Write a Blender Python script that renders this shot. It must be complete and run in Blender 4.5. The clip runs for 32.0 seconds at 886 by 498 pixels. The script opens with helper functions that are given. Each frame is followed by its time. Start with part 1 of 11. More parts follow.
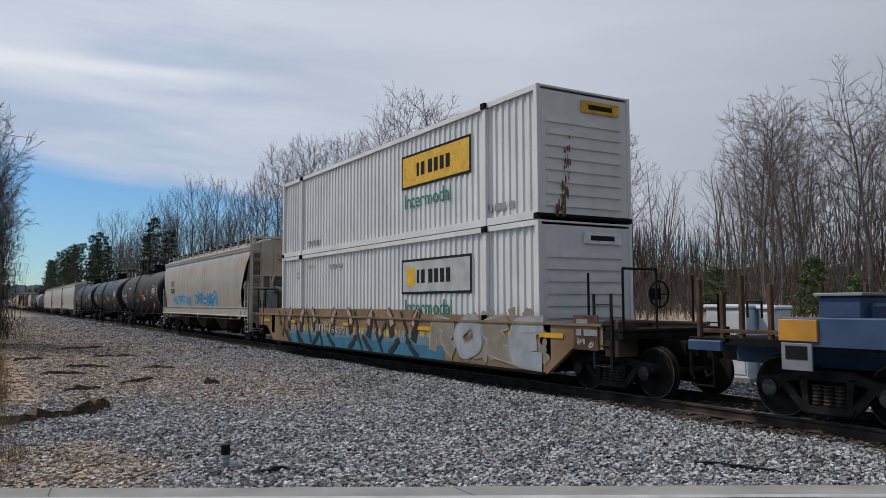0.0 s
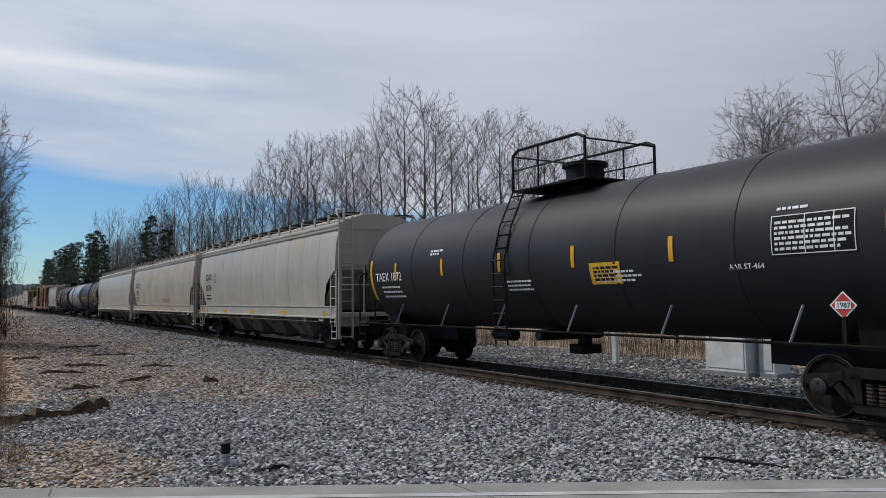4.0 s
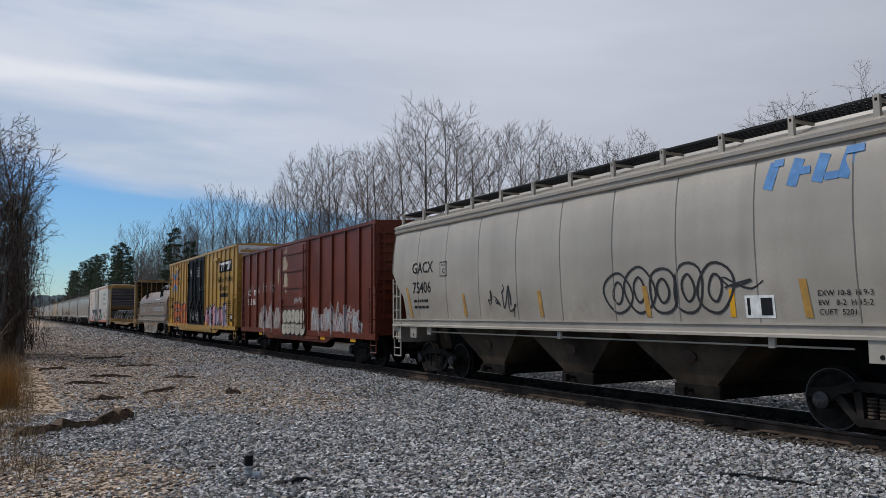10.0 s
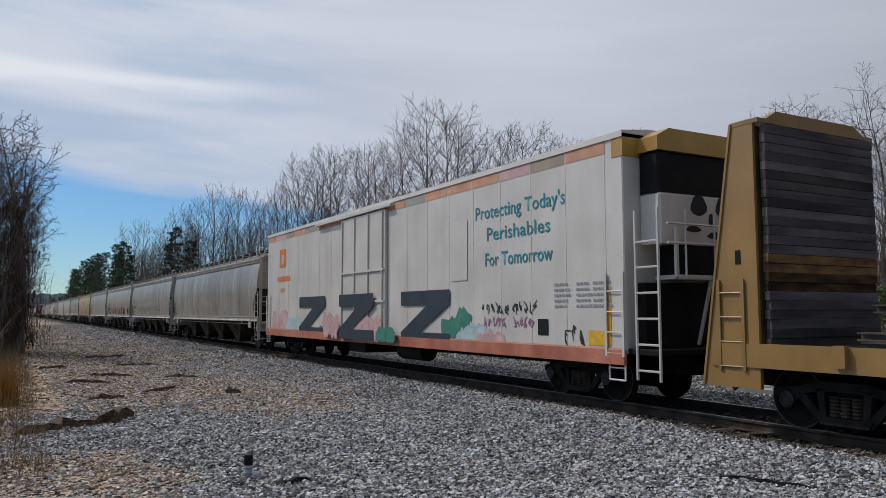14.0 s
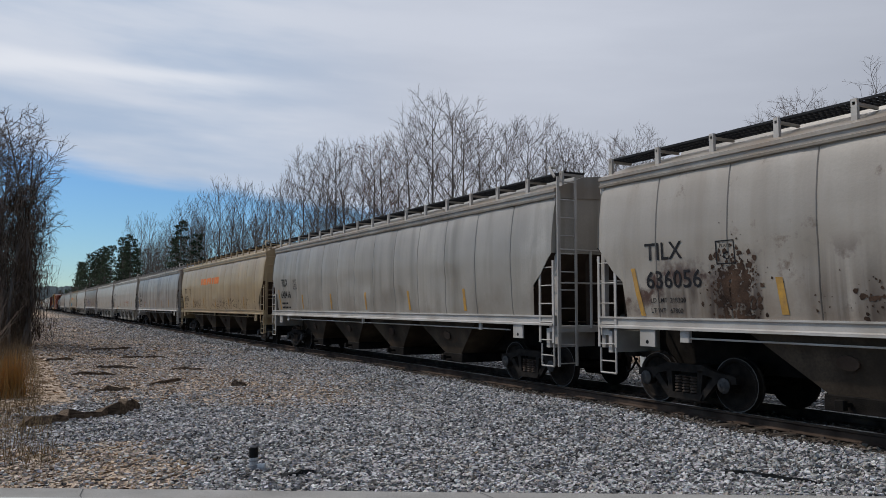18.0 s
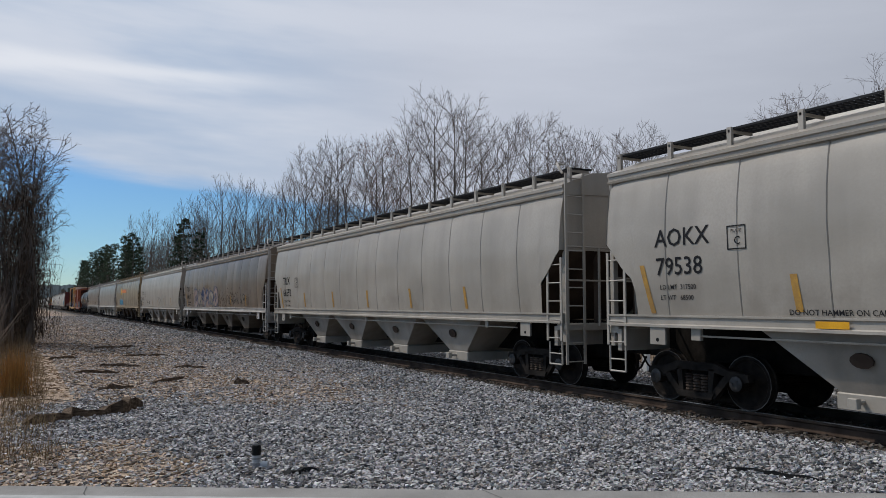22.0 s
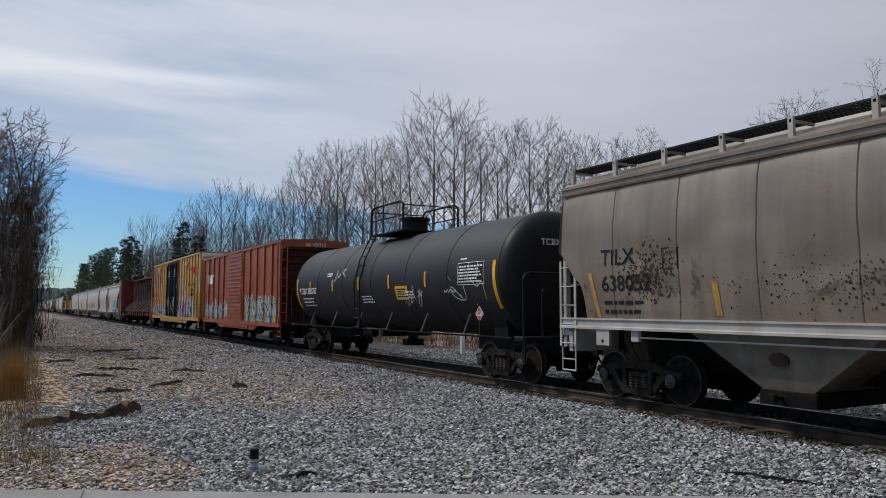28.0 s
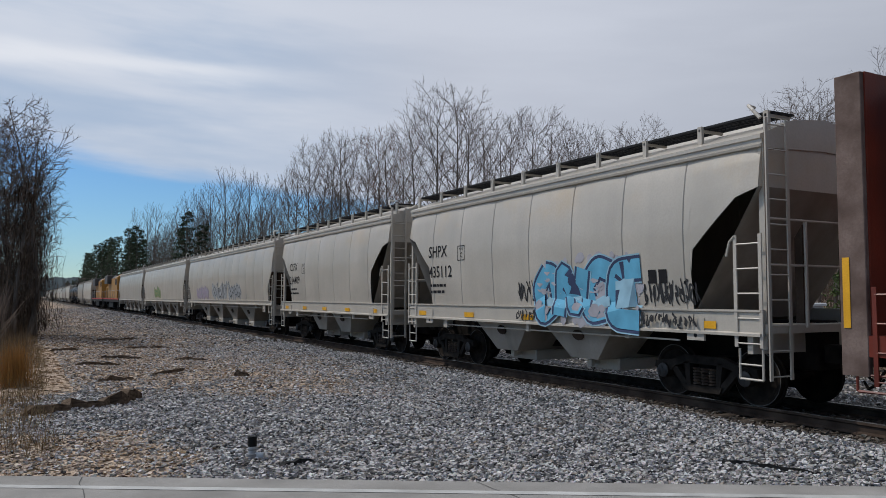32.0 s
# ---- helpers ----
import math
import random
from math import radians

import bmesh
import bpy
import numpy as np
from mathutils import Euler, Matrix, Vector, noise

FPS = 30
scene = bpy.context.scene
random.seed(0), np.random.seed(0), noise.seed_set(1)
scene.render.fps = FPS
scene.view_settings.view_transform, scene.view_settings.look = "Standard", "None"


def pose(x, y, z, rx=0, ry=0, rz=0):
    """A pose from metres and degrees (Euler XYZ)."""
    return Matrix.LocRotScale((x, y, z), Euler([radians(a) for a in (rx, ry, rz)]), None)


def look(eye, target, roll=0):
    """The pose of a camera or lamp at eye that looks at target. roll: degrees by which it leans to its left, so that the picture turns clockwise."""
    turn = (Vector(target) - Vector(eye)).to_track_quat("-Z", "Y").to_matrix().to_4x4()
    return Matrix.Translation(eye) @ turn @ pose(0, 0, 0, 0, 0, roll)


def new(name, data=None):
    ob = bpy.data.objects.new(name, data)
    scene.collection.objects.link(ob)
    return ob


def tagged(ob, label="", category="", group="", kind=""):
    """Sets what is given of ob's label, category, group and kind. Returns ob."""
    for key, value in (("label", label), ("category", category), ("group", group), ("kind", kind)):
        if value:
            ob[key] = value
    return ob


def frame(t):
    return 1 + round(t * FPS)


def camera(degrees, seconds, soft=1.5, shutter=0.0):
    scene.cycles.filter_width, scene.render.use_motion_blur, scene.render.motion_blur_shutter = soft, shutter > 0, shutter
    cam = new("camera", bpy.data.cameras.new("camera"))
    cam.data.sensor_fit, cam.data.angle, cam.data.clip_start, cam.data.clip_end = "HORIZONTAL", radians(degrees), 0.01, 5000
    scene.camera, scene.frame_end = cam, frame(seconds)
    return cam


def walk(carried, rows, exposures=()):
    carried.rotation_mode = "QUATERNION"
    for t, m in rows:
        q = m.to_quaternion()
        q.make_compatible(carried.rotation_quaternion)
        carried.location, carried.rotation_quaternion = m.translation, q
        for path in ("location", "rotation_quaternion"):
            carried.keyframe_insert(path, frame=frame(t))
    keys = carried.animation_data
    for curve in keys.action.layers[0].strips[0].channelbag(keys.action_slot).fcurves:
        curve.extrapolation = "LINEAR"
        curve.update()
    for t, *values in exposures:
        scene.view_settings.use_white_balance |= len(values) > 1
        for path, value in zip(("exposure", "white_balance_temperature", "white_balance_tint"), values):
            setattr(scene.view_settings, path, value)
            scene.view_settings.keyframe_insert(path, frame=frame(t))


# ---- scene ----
# z = 0 is the top of the rails; the track runs along y at x = TRACK; the train rolls towards -y.
cam = camera(60.3, 32.0, soft=0.45)
TRACK, SPEED, CLIP = 11.3, 21.5, 32.0

# seconds, turn to the left of the track's line, tilt up, lean, place of the eye
EYE = [
    (0, -30.87, 4.04, -0.22, 0.025, -0.015, 1.741),
    (0.5, -31.08, 4.04, -0.24, 0.022, -0.023, 1.741),
    (1, -31.25, 3.99, -0.34, 0.022, -0.024, 1.744),
    (1.5, -31.37, 3.94, -0.37, 0.024, -0.021, 1.745),
    (2, -31.46, 3.91, -0.37, 0.023, -0.019, 1.745),
    (2.5, -31.56, 3.86, -0.41, 0.023, -0.018, 1.745),
    (3, -31.45, 3.78, -0.43, 0.024, -0.014, 1.746),
    (3.5, -31.20, 3.75, -0.52, 0.016, -0.009, 1.752),
    (5.5, -30.61, 3.91, -0.82, -0.000, -0.005, 1.759),
    (6, -30.13, 4.06, -0.89, -0.013, 0.001, 1.764),
    (6.5, -29.78, 4.24, -0.80, -0.016, 0.008, 1.764),
    (7, -29.59, 4.39, -0.76, -0.016, 0.013, 1.762),
    (7.5, -29.51, 4.50, -0.71, -0.016, 0.011, 1.761),
    (8, -29.45, 4.57, -0.66, -0.016, 0.007, 1.762),
    (8.5, -29.41, 4.62, -0.58, -0.015, 0.004, 1.763),
    (9, -29.40, 4.66, -0.51, -0.013, 0.004, 1.763),
    (9.5, -29.41, 4.71, -0.42, -0.012, 0.003, 1.762),
    (10, -29.50, 4.71, -0.37, -0.013, 0.002, 1.762),
    (10.5, -29.61, 4.73, -0.36, -0.014, 0.000, 1.765),
    (11, -29.65, 4.75, -0.29, -0.013, 0.001, 1.766),
    (11.5, -29.64, 4.76, -0.26, -0.013, 0.005, 1.766),
    (12, -29.60, 4.76, -0.23, -0.013, 0.005, 1.767),
    (12.5, -29.55, 4.73, -0.21, -0.013, 0.002, 1.767),
    (13, -29.51, 4.73, -0.20, -0.012, -0.002, 1.767),
    (13.5, -29.48, 4.74, -0.14, -0.011, -0.004, 1.767),
    (14, -29.43, 4.73, -0.10, -0.009, -0.004, 1.767),
    (14.5, -29.42, 4.69, -0.01, -0.006, -0.001, 1.764),
    (16.5, -29.34, 4.56, 0.05, -0.004, 0.005, 1.760),
    (17, -29.25, 4.44, 0.08, -0.004, 0.010, 1.759),
    (17.5, -29.15, 4.35, 0.07, -0.004, 0.013, 1.759),
    (18, -29.03, 4.29, 0.12, -0.002, 0.017, 1.758),
    (18.5, -29.00, 4.22, 0.13, 0.000, 0.022, 1.755),
    (19, -28.99, 4.15, 0.13, 0.003, 0.024, 1.754),
    (19.5, -28.98, 4.12, 0.17, 0.004, 0.025, 1.754),
    (20, -28.98, 4.12, 0.15, 0.004, 0.022, 1.755),
    (20.5, -28.97, 4.10, 0.10, 0.000, 0.017, 1.755),
    (21, -28.95, 4.10, 0.09, -0.003, 0.011, 1.757),
    (21.5, -28.94, 4.11, 0.05, -0.004, 0.006, 1.759),
    (22, -28.86, 4.12, 0.02, -0.004, 0.002, 1.760),
    (22.5, -28.81, 4.19, 0.05, -0.006, 0.001, 1.762),
    (23, -28.79, 4.25, 0.05, -0.007, 0.004, 1.762),
    (23.5, -28.79, 4.30, 0.06, -0.005, 0.006, 1.762),
    (24, -28.79, 4.36, 0.10, -0.003, 0.005, 1.762),
    (24.5, -28.78, 4.40, 0.13, -0.003, 0.004, 1.762),
    (25, -28.79, 4.41, 0.12, -0.003, 0.001, 1.763),
    (25.5, -28.82, 4.45, 0.13, -0.002, -0.001, 1.763),
    (27.5, -28.87, 4.46, 0.16, 0.001, -0.002, 1.760),
    (28, -28.91, 4.42, 0.13, 0.005, -0.004, 1.759),
    (28.5, -28.91, 4.37, 0.04, 0.007, -0.006, 1.759),
    (29, -28.89, 4.30, 0.01, 0.006, -0.005, 1.759),
    (29.5, -28.82, 4.24, 0.02, 0.005, -0.004, 1.758),
    (30, -28.72, 4.16, 0.05, 0.007, -0.002, 1.757),
    (30.5, -28.58, 4.00, 0.02, 0.018, -0.003, 1.757),
    (31, -28.47, 3.86, -0.02, 0.042, -0.012, 1.757),
    (31.5, -28.49, 3.73, 0.05, 0.066, -0.026, 1.752),
    (32, -28.60, 3.64, 0.18, 0.083, -0.036, 1.743),
]


def aim(yaw, tilt, lean, x, y, z):
    a, b = radians(yaw), radians(tilt)
    return look((x, y, z), (x - math.sin(a) * math.cos(b), y + math.cos(a) * math.cos(b), z + math.sin(b)), lean)


walk(cam, [(t, aim(*row)) for t, *row in EYE])
scene.view_settings.exposure = 0.0

# ---- light ----
SUN_EL, SUN_AZ = 50.0, 318.0  # degrees; azimuth clockwise from +y


def sky():
    w = bpy.data.worlds.new("sky")
    scene.world = w
    w.use_nodes = True
    n, l = w.node_tree.nodes, w.node_tree.links
    n.clear()
    out, bg = n.new("ShaderNodeOutputWorld"), n.new("ShaderNodeBackground")
    tex = n.new("ShaderNodeTexSky")
    tex.sky_type, tex.sun_disc = "NISHITA", False
    tex.sun_elevation, tex.sun_rotation = radians(SUN_EL), radians(SUN_AZ)
    tex.air_density, tex.dust_density, tex.ozone_density = 1.2, 0.0, 3.0
    dim = n.new("ShaderNodeVectorMath")
    dim.operation = "MULTIPLY"
    dim.inputs[1].default_value = SKY_TINT
    l.new(tex.outputs["Color"], dim.inputs[0])

    def op(kind, *args):
        x = n.new("ShaderNodeMath")
        x.operation = kind
        for s, v in zip(x.inputs, args):
            if isinstance(v, (int, float)):
                s.default_value = v
            else:
                l.new(v, s)
        return x.outputs[0]

    def ramp(v, lo, hi, a=0.0, b=1.0):
        r = n.new("ShaderNodeMapRange")
        r.interpolation_type = "SMOOTHSTEP"
        for k, q in zip(("From Min", "From Max", "To Min", "To Max"), (lo, hi, a, b)):
            r.inputs[k].default_value = q
        l.new(v, r.inputs["Value"])
        return r.outputs[0]

    def mix(f, a, b):
        x = n.new("ShaderNodeMix")
        x.data_type = "RGBA"
        l.new(f, x.inputs[0])
        for s, v in ((x.inputs[6], a), (x.inputs[7], b)):
            if isinstance(v, tuple):
                s.default_value = v
            else:
                l.new(v, s)
        return x.outputs[2]

    co, sep = n.new("ShaderNodeTexCoord"), n.new("ShaderNodeSeparateXYZ")
    l.new(co.outputs["Generated"], sep.inputs[0])
    z = sep.outputs["Z"]
    # bearing, in radians clockwise from the line of the track
    u = op("ARCTAN2", sep.outputs["X"], sep.outputs["Y"])
    flat = n.new("ShaderNodeCombineXYZ")
    l.new(op("MULTIPLY", sep.outputs["X"], 2.2), flat.inputs[0])
    l.new(op("MULTIPLY", sep.outputs["Y"], 2.2), flat.inputs[1])
    l.new(op("MULTIPLY", op("ADD", z, op("MULTIPLY", u, 0.05)), 13.0), flat.inputs[2])

    def cloud(s, detail, rough=0.55):
        t = n.new("ShaderNodeTexNoise")
        t.inputs["Scale"].default_value, t.inputs["Detail"].default_value, t.inputs["Roughness"].default_value = s, detail, rough
        l.new(flat.outputs[0], t.inputs["Vector"])
        return t.outputs["Fac"]

    n1, n2 = cloud(0.8, 5.0), cloud(2.3, 6.0, 0.5)
    # thin high cloud with a clear strip low over the far end of the line
    rim = op("ADD", z, op("MULTIPLY", op("SUBTRACT", n2, 0.5), 0.06))
    cover = ramp(op("ADD", rim, op("MULTIPLY", u, 0.13)), 0.158, 0.190, 0.0, 0.97)
    veil = ramp(n1, 0.38, 0.66)
    tone = mix(veil, (0.41, 0.505, 0.655, 1), (0.625, 0.67, 0.76, 1))
    # an even grey veil spreads from the wood upwards
    tone = mix(ramp(u, 0.15, 0.55), tone, mix(ramp(n1, 0.3, 0.7), (0.52, 0.555, 0.64, 1), (0.595, 0.63, 0.715, 1)))
    # one bright streak of cirrus over the end of the line
    d = op("DIVIDE", op("SUBTRACT", op("ADD", z, op("MULTIPLY", op("SUBTRACT", n2, 0.5), 0.03)), 0.272), 0.0095)
    band = op("MULTIPLY", op("POWER", 2.718, op("MULTIPLY", op("MULTIPLY", d, d), -1.0)), ramp(u, 0.17, 0.36, 0.75, 0.0))
    tone = mix(band, tone, (0.80, 0.82, 0.87, 1))
    # thin cloud is brighter round the sun and duller opposite it
    dot = n.new("ShaderNodeVectorMath")
    dot.operation = "DOT_PRODUCT"
    l.new(co.outputs["Generated"], dot.inputs[0])
    e, a = radians(SUN_EL), radians(SUN_AZ)
    dot.inputs[1].default_value = (math.sin(a) * math.cos(e), math.cos(a) * math.cos(e), math.sin(e))
    near = op("ADD", ramp(dot.outputs["Value"], -0.5, 0.40, 0.32, 1.0), ramp(dot.outputs["Value"], 0.72, 1.0, 0.0, 0.9))
    glow = n.new("ShaderNodeVectorMath")
    glow.operation = "SCALE"
    l.new(tone, glow.inputs[0])
    l.new(near, glow.inputs["Scale"])
    l.new(mix(cover, dim.outputs[0], glow.outputs[0]), bg.inputs["Color"])
    bg.inputs["Strength"].default_value = 1.0
    l.new(bg.outputs[0], out.inputs["Surface"])


SKY_TINT = (0.050, 0.072, 0.098)
sky()
sun = new("sun", bpy.data.lights.new("sun", "SUN"))
sun.data.energy, sun.data.angle, sun.data.color = 2.6, radians(1.2), (1.0, 0.94, 0.86)
_e, _a = radians(SUN_EL), radians(SUN_AZ)
sun.matrix_world = look((math.sin(_a) * math.cos(_e) * 60, math.cos(_a) * math.cos(_e) * 60, math.sin(_e) * 60), (0, 0, 0))

# ---- mesh code ----


class Geo:
    """Collects boxes, bars, tubes and sheets for one mesh."""

    def __init__(self):
        self.v, self.f, self.smooth = [], [], False

    def add(self, vs, fs):
        k = len(self.v)
        self.v += [tuple(p) for p in vs]
        self.f += [tuple(k + i for i in q) for q in fs]
        return self

    def box(self, x0, x1, y0, y1, z0, z1):
        vs = [(x, y, z) for x in (x0, x1) for y in (y0, y1) for z in (z0, z1)]
        return self.add(vs, [(0, 1, 3, 2), (4, 6, 7, 5), (0, 4, 5, 1), (2, 3, 7, 6), (0, 2, 6, 4), (1, 5, 7, 3)])

    def soft_box(self, x0, x1, y0, y1, z0, z1, b=0.02):
        """A box with chamfered upright edges and a chamfered top."""
        ring = lambda d: [(x0 + d, y0), (x1 - d, y0), (x1, y0 + d), (x1, y1 - d), (x1 - d, y1), (x0 + d, y1), (x0, y1 - d), (x0, y0 + d)]
        inner = [(x0 + b, y0 + b), (x1 - b, y0 + b), (x1 - b, y0 + b), (x1 - b, y1 - b), (x1 - b, y1 - b), (x0 + b, y1 - b), (x0 + b, y1 - b), (x0 + b, y0 + b)]
        vs = [(*p, z0) for p in ring(b)] + [(*p, z1 - b) for p in ring(b)] + [(*p, z1) for p in inner]
        fs = [tuple(range(7, -1, -1)), tuple(range(16, 24))]
        for k in (0, 8):
            fs += [(k + i, k + (i + 1) % 8, k + 8 + (i + 1) % 8, k + 8 + i) for i in range(8)]
        return self.add(vs, fs)

    def bar(self, a, b, r, n=6, r2=None):
        """A round bar from a to b."""
        a, b = Vector(a), Vector(b)
        d = (b - a).normalized()
        u = d.orthogonal().normalized()
        w = d.cross(u)
        r2 = r if r2 is None else r2
        vs = []
        for c, q in ((a, r), (b, r2)):
            vs += [c + (u * math.cos(6.28319 * i / n) + w * math.sin(6.28319 * i / n)) * q for i in range(n)]
        fs = [(i, (i + 1) % n, n + (i + 1) % n, n + i) for i in range(n)]
        return self.add(vs, fs + [tuple(range(n - 1, -1, -1)), tuple(range(n, 2 * n))])

    def path(self, pts, r, n=6):
        for a, b in zip(pts, pts[1:]):
            self.bar(a, b, r, n)
        return self

    def along(self, prof, y0, y1):
        """A closed profile of (x, z) drawn along y."""
        n = len(prof)
        vs = [(x, y0, z) for x, z in prof] + [(x, y1, z) for x, z in prof]
        fs = [(i, (i + 1) % n, n + (i + 1) % n, n + i) for i in range(n)]
        return self.add(vs, fs + [tuple(range(n - 1, -1, -1)), tuple(range(n, 2 * n))])

    def across(self, prof, x0, x1):
        """A closed profile of (y, z) drawn along x."""
        n = len(prof)
        vs = [(x0, y, z) for y, z in prof] + [(x1, y, z) for y, z in prof]
        fs = [(i, (i + 1) % n, n + (i + 1) % n, n + i) for i in range(n)]
        return self.add(vs, fs + [tuple(range(n - 1, -1, -1)), tuple(range(n, 2 * n))])

    def lathe_y(self, rings, cz, n=28, cx=0.0):
        """Rings of (y, radius) round an axis along y at height cz."""
        vs, fs = [], []
        for y, r in rings:
            vs += [(cx + r * math.cos(6.28319 * i / n), y, cz + r * math.sin(6.28319 * i / n)) for i in range(n)]
        for k in range(len(rings) - 1):
            fs += [(k * n + i, k * n + (i + 1) % n, (k + 1) * n + (i + 1) % n, (k + 1) * n + i) for i in range(n)]
        m = len(rings) - 1
        fs += [tuple(range(n)), tuple(m * n + i for i in range(n - 1, -1, -1))]
        return self.add(vs, fs)

    def lathe_x(self, rings, cy, cz, n=24):
        vs, fs = [], []
        for x, r in rings:
            vs += [(x, cy + r * math.cos(6.28319 * i / n), cz + r * math.sin(6.28319 * i / n)) for i in range(n)]
        for k in range(len(rings) - 1):
            fs += [(k * n + i, k * n + (i + 1) % n, (k + 1) * n + (i + 1) % n, (k + 1) * n + i) for i in range(n)]
        m = len(rings) - 1
        fs += [tuple(range(n)), tuple(m * n + i for i in range(n - 1, -1, -1))]
        return self.add(vs, fs)

    def mesh(self, name, smooth=False, angle=35):
        me = bpy.data.meshes.new(name)
        me.from_pydata(self.v, [], self.f)
        bm = bmesh.new()
        bm.from_mesh(me)
        bmesh.ops.recalc_face_normals(bm, faces=bm.faces)
        if smooth:
            lim = radians(angle)
            for q in bm.faces:
                q.smooth = True
            for e in bm.edges:
                if len(e.link_faces) == 2 and e.calc_face_angle(0) > lim:
                    e.smooth = False
        bm.to_mesh(me)
        bm.free()
        return me


def part(name, data, material, parent, label="", at=None):
    """One mesh object under a thing or a part; a Geo or a mesh that several parts share."""
    me = data.mesh(name) if isinstance(data, Geo) else data
    ob = new(name, me)
    if not me.materials:
        me.materials.append(None)
    ob.material_slots[0].link = "OBJECT"
    ob.material_slots[0].material = material
    if parent is not None:
        ob.parent = parent
    if at is not None:
        ob.matrix_basis = at
    if label:
        ob["label"] = label
    return ob


def thing(name, label, category, group="", kind="", at=None):
    ob = new(name)
    ob.empty_display_size = 0.3
    if at is not None:
        ob.matrix_basis = at
    return tagged(ob, label, category, group, kind)


CACHE = {}


def once(key, make):
    if key not in CACHE:
        CACHE[key] = make()
    return CACHE[key]


# ---- materials ----


def rgb(c, k=1.0):
    return (c[0] * k, c[1] * k, c[2] * k, 1)


def surface(name, base, dark=None, light=None, rough=0.6, metal=0.0, scale=3.0, grain=40.0, bump=0.15, streak=0.0, streak_col=None, spots=0.0, spots_col=None, vary=0.0, coord="Object", stretch=(1, 1, 1), depth=0.02, spec=None, stains=(), bands=()):
    """Paint, stone, wood or steel: two scales of colour change, fine relief, streaks down the side, spots of rust or dirt."""
    m = bpy.data.materials.new(name)
    m.use_nodes = True
    n, l = m.node_tree.nodes, m.node_tree.links
    p = n["Principled BSDF"]
    p.inputs["Roughness"].default_value, p.inputs["Metallic"].default_value = rough, metal
    p.inputs["Specular IOR Level"].default_value = spec if spec is not None else (0.06 if rough >= 0.7 else 0.3)
    co = n.new("ShaderNodeTexCoord")
    mp = n.new("ShaderNodeMapping")
    mp.inputs["Scale"].default_value = stretch
    info = n.new("ShaderNodeObjectInfo")
    off = n.new("ShaderNodeVectorMath")
    off.operation = "SCALE"
    l.new(info.outputs["Random"], off.inputs["Scale"])
    off.inputs[0].default_value = (37, 53, 71)
    sh = n.new("ShaderNodeVectorMath")
    sh.operation = "ADD"
    l.new(co.outputs[coord], sh.inputs[0])
    l.new(off.outputs[0], sh.inputs[1])
    l.new((sh if coord == "Object" else co).outputs[0 if coord == "Object" else coord], mp.inputs[0])

    def noise_tex(s, detail=4.0, vec=None):
        t = n.new("ShaderNodeTexNoise")
        t.inputs["Scale"].default_value, t.inputs["Detail"].default_value = s, detail
        l.new((vec or mp).outputs[0], t.inputs["Vector"])
        return t

    def mix(fac, a, b):
        x = n.new("ShaderNodeMix")
        x.data_type = "RGBA"
        l.new(fac, x.inputs[0])
        for sock, val in ((x.inputs[6], a), (x.inputs[7], b)):
            if isinstance(val, tuple):
                sock.default_value = val
            else:
                l.new(val, sock)
        return x.outputs[2]

    def ramp(sock, lo, hi, top=1.0):
        r = n.new("ShaderNodeMapRange")
        r.inputs["From Min"].default_value, r.inputs["From Max"].default_value, r.inputs["To Max"].default_value = lo, hi, top
        l.new(sock, r.inputs["Value"])
        return r.outputs[0]

    dark, light = dark or tuple(c * 0.72 for c in base), light or tuple(min(1, c * 1.12) for c in base)
    big, fine = noise_tex(scale), noise_tex(grain, 3.0)
    col = mix(ramp(big.outputs["Fac"], 0.3, 0.7), rgb(dark), rgb(light))
    col = mix(ramp(fine.outputs["Fac"], 0.35, 0.75, 0.45), col, rgb(base, 0.8))
    if vary:
        val = n.new("ShaderNodeHueSaturation")
        l.new(ramp(info.outputs["Random"], 0, 1, 1.0), val.inputs["Fac"])
        v = n.new("ShaderNodeMapRange")
        v.inputs["To Min"].default_value, v.inputs["To Max"].default_value = 1 - vary, 1 + vary
        l.new(info.outputs["Random"], v.inputs["Value"])
        val.inputs["Fac"].default_value = 1.0
        for k in list(val.inputs["Fac"].links):
            l.remove(k)
        l.new(v.outputs[0], val.inputs["Value"])
        l.new(col, val.inputs["Color"])
        col = val.outputs[0]
    if streak:
        sm = n.new("ShaderNodeMapping")
        sm.inputs["Scale"].default_value = (1.6, 1.6, 0.10)
        l.new(sh.outputs[0], sm.inputs[0])
        s1 = noise_tex(1.5, 5.0, sm)
        col = mix(ramp(s1.outputs["Fac"], 0.44, 0.72, streak), col, rgb(streak_col or tuple(c * 0.35 for c in base)))
    if spots:
        s2 = noise_tex(1.3, 8.0)
        s2.inputs["Roughness"].default_value = 0.7
        col = mix(ramp(s2.outputs["Fac"], 0.6, 0.7, spots), col, rgb(spots_col or (0.16, 0.07, 0.03)))
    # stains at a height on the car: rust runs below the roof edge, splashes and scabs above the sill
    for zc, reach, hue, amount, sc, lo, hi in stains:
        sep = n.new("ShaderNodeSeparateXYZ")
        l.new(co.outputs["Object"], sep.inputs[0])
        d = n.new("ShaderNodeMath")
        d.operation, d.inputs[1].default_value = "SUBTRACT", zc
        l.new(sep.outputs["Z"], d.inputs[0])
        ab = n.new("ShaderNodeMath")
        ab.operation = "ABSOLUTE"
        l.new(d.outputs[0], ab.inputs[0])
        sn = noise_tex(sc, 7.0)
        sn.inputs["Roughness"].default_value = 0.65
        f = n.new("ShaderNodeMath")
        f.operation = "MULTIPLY"
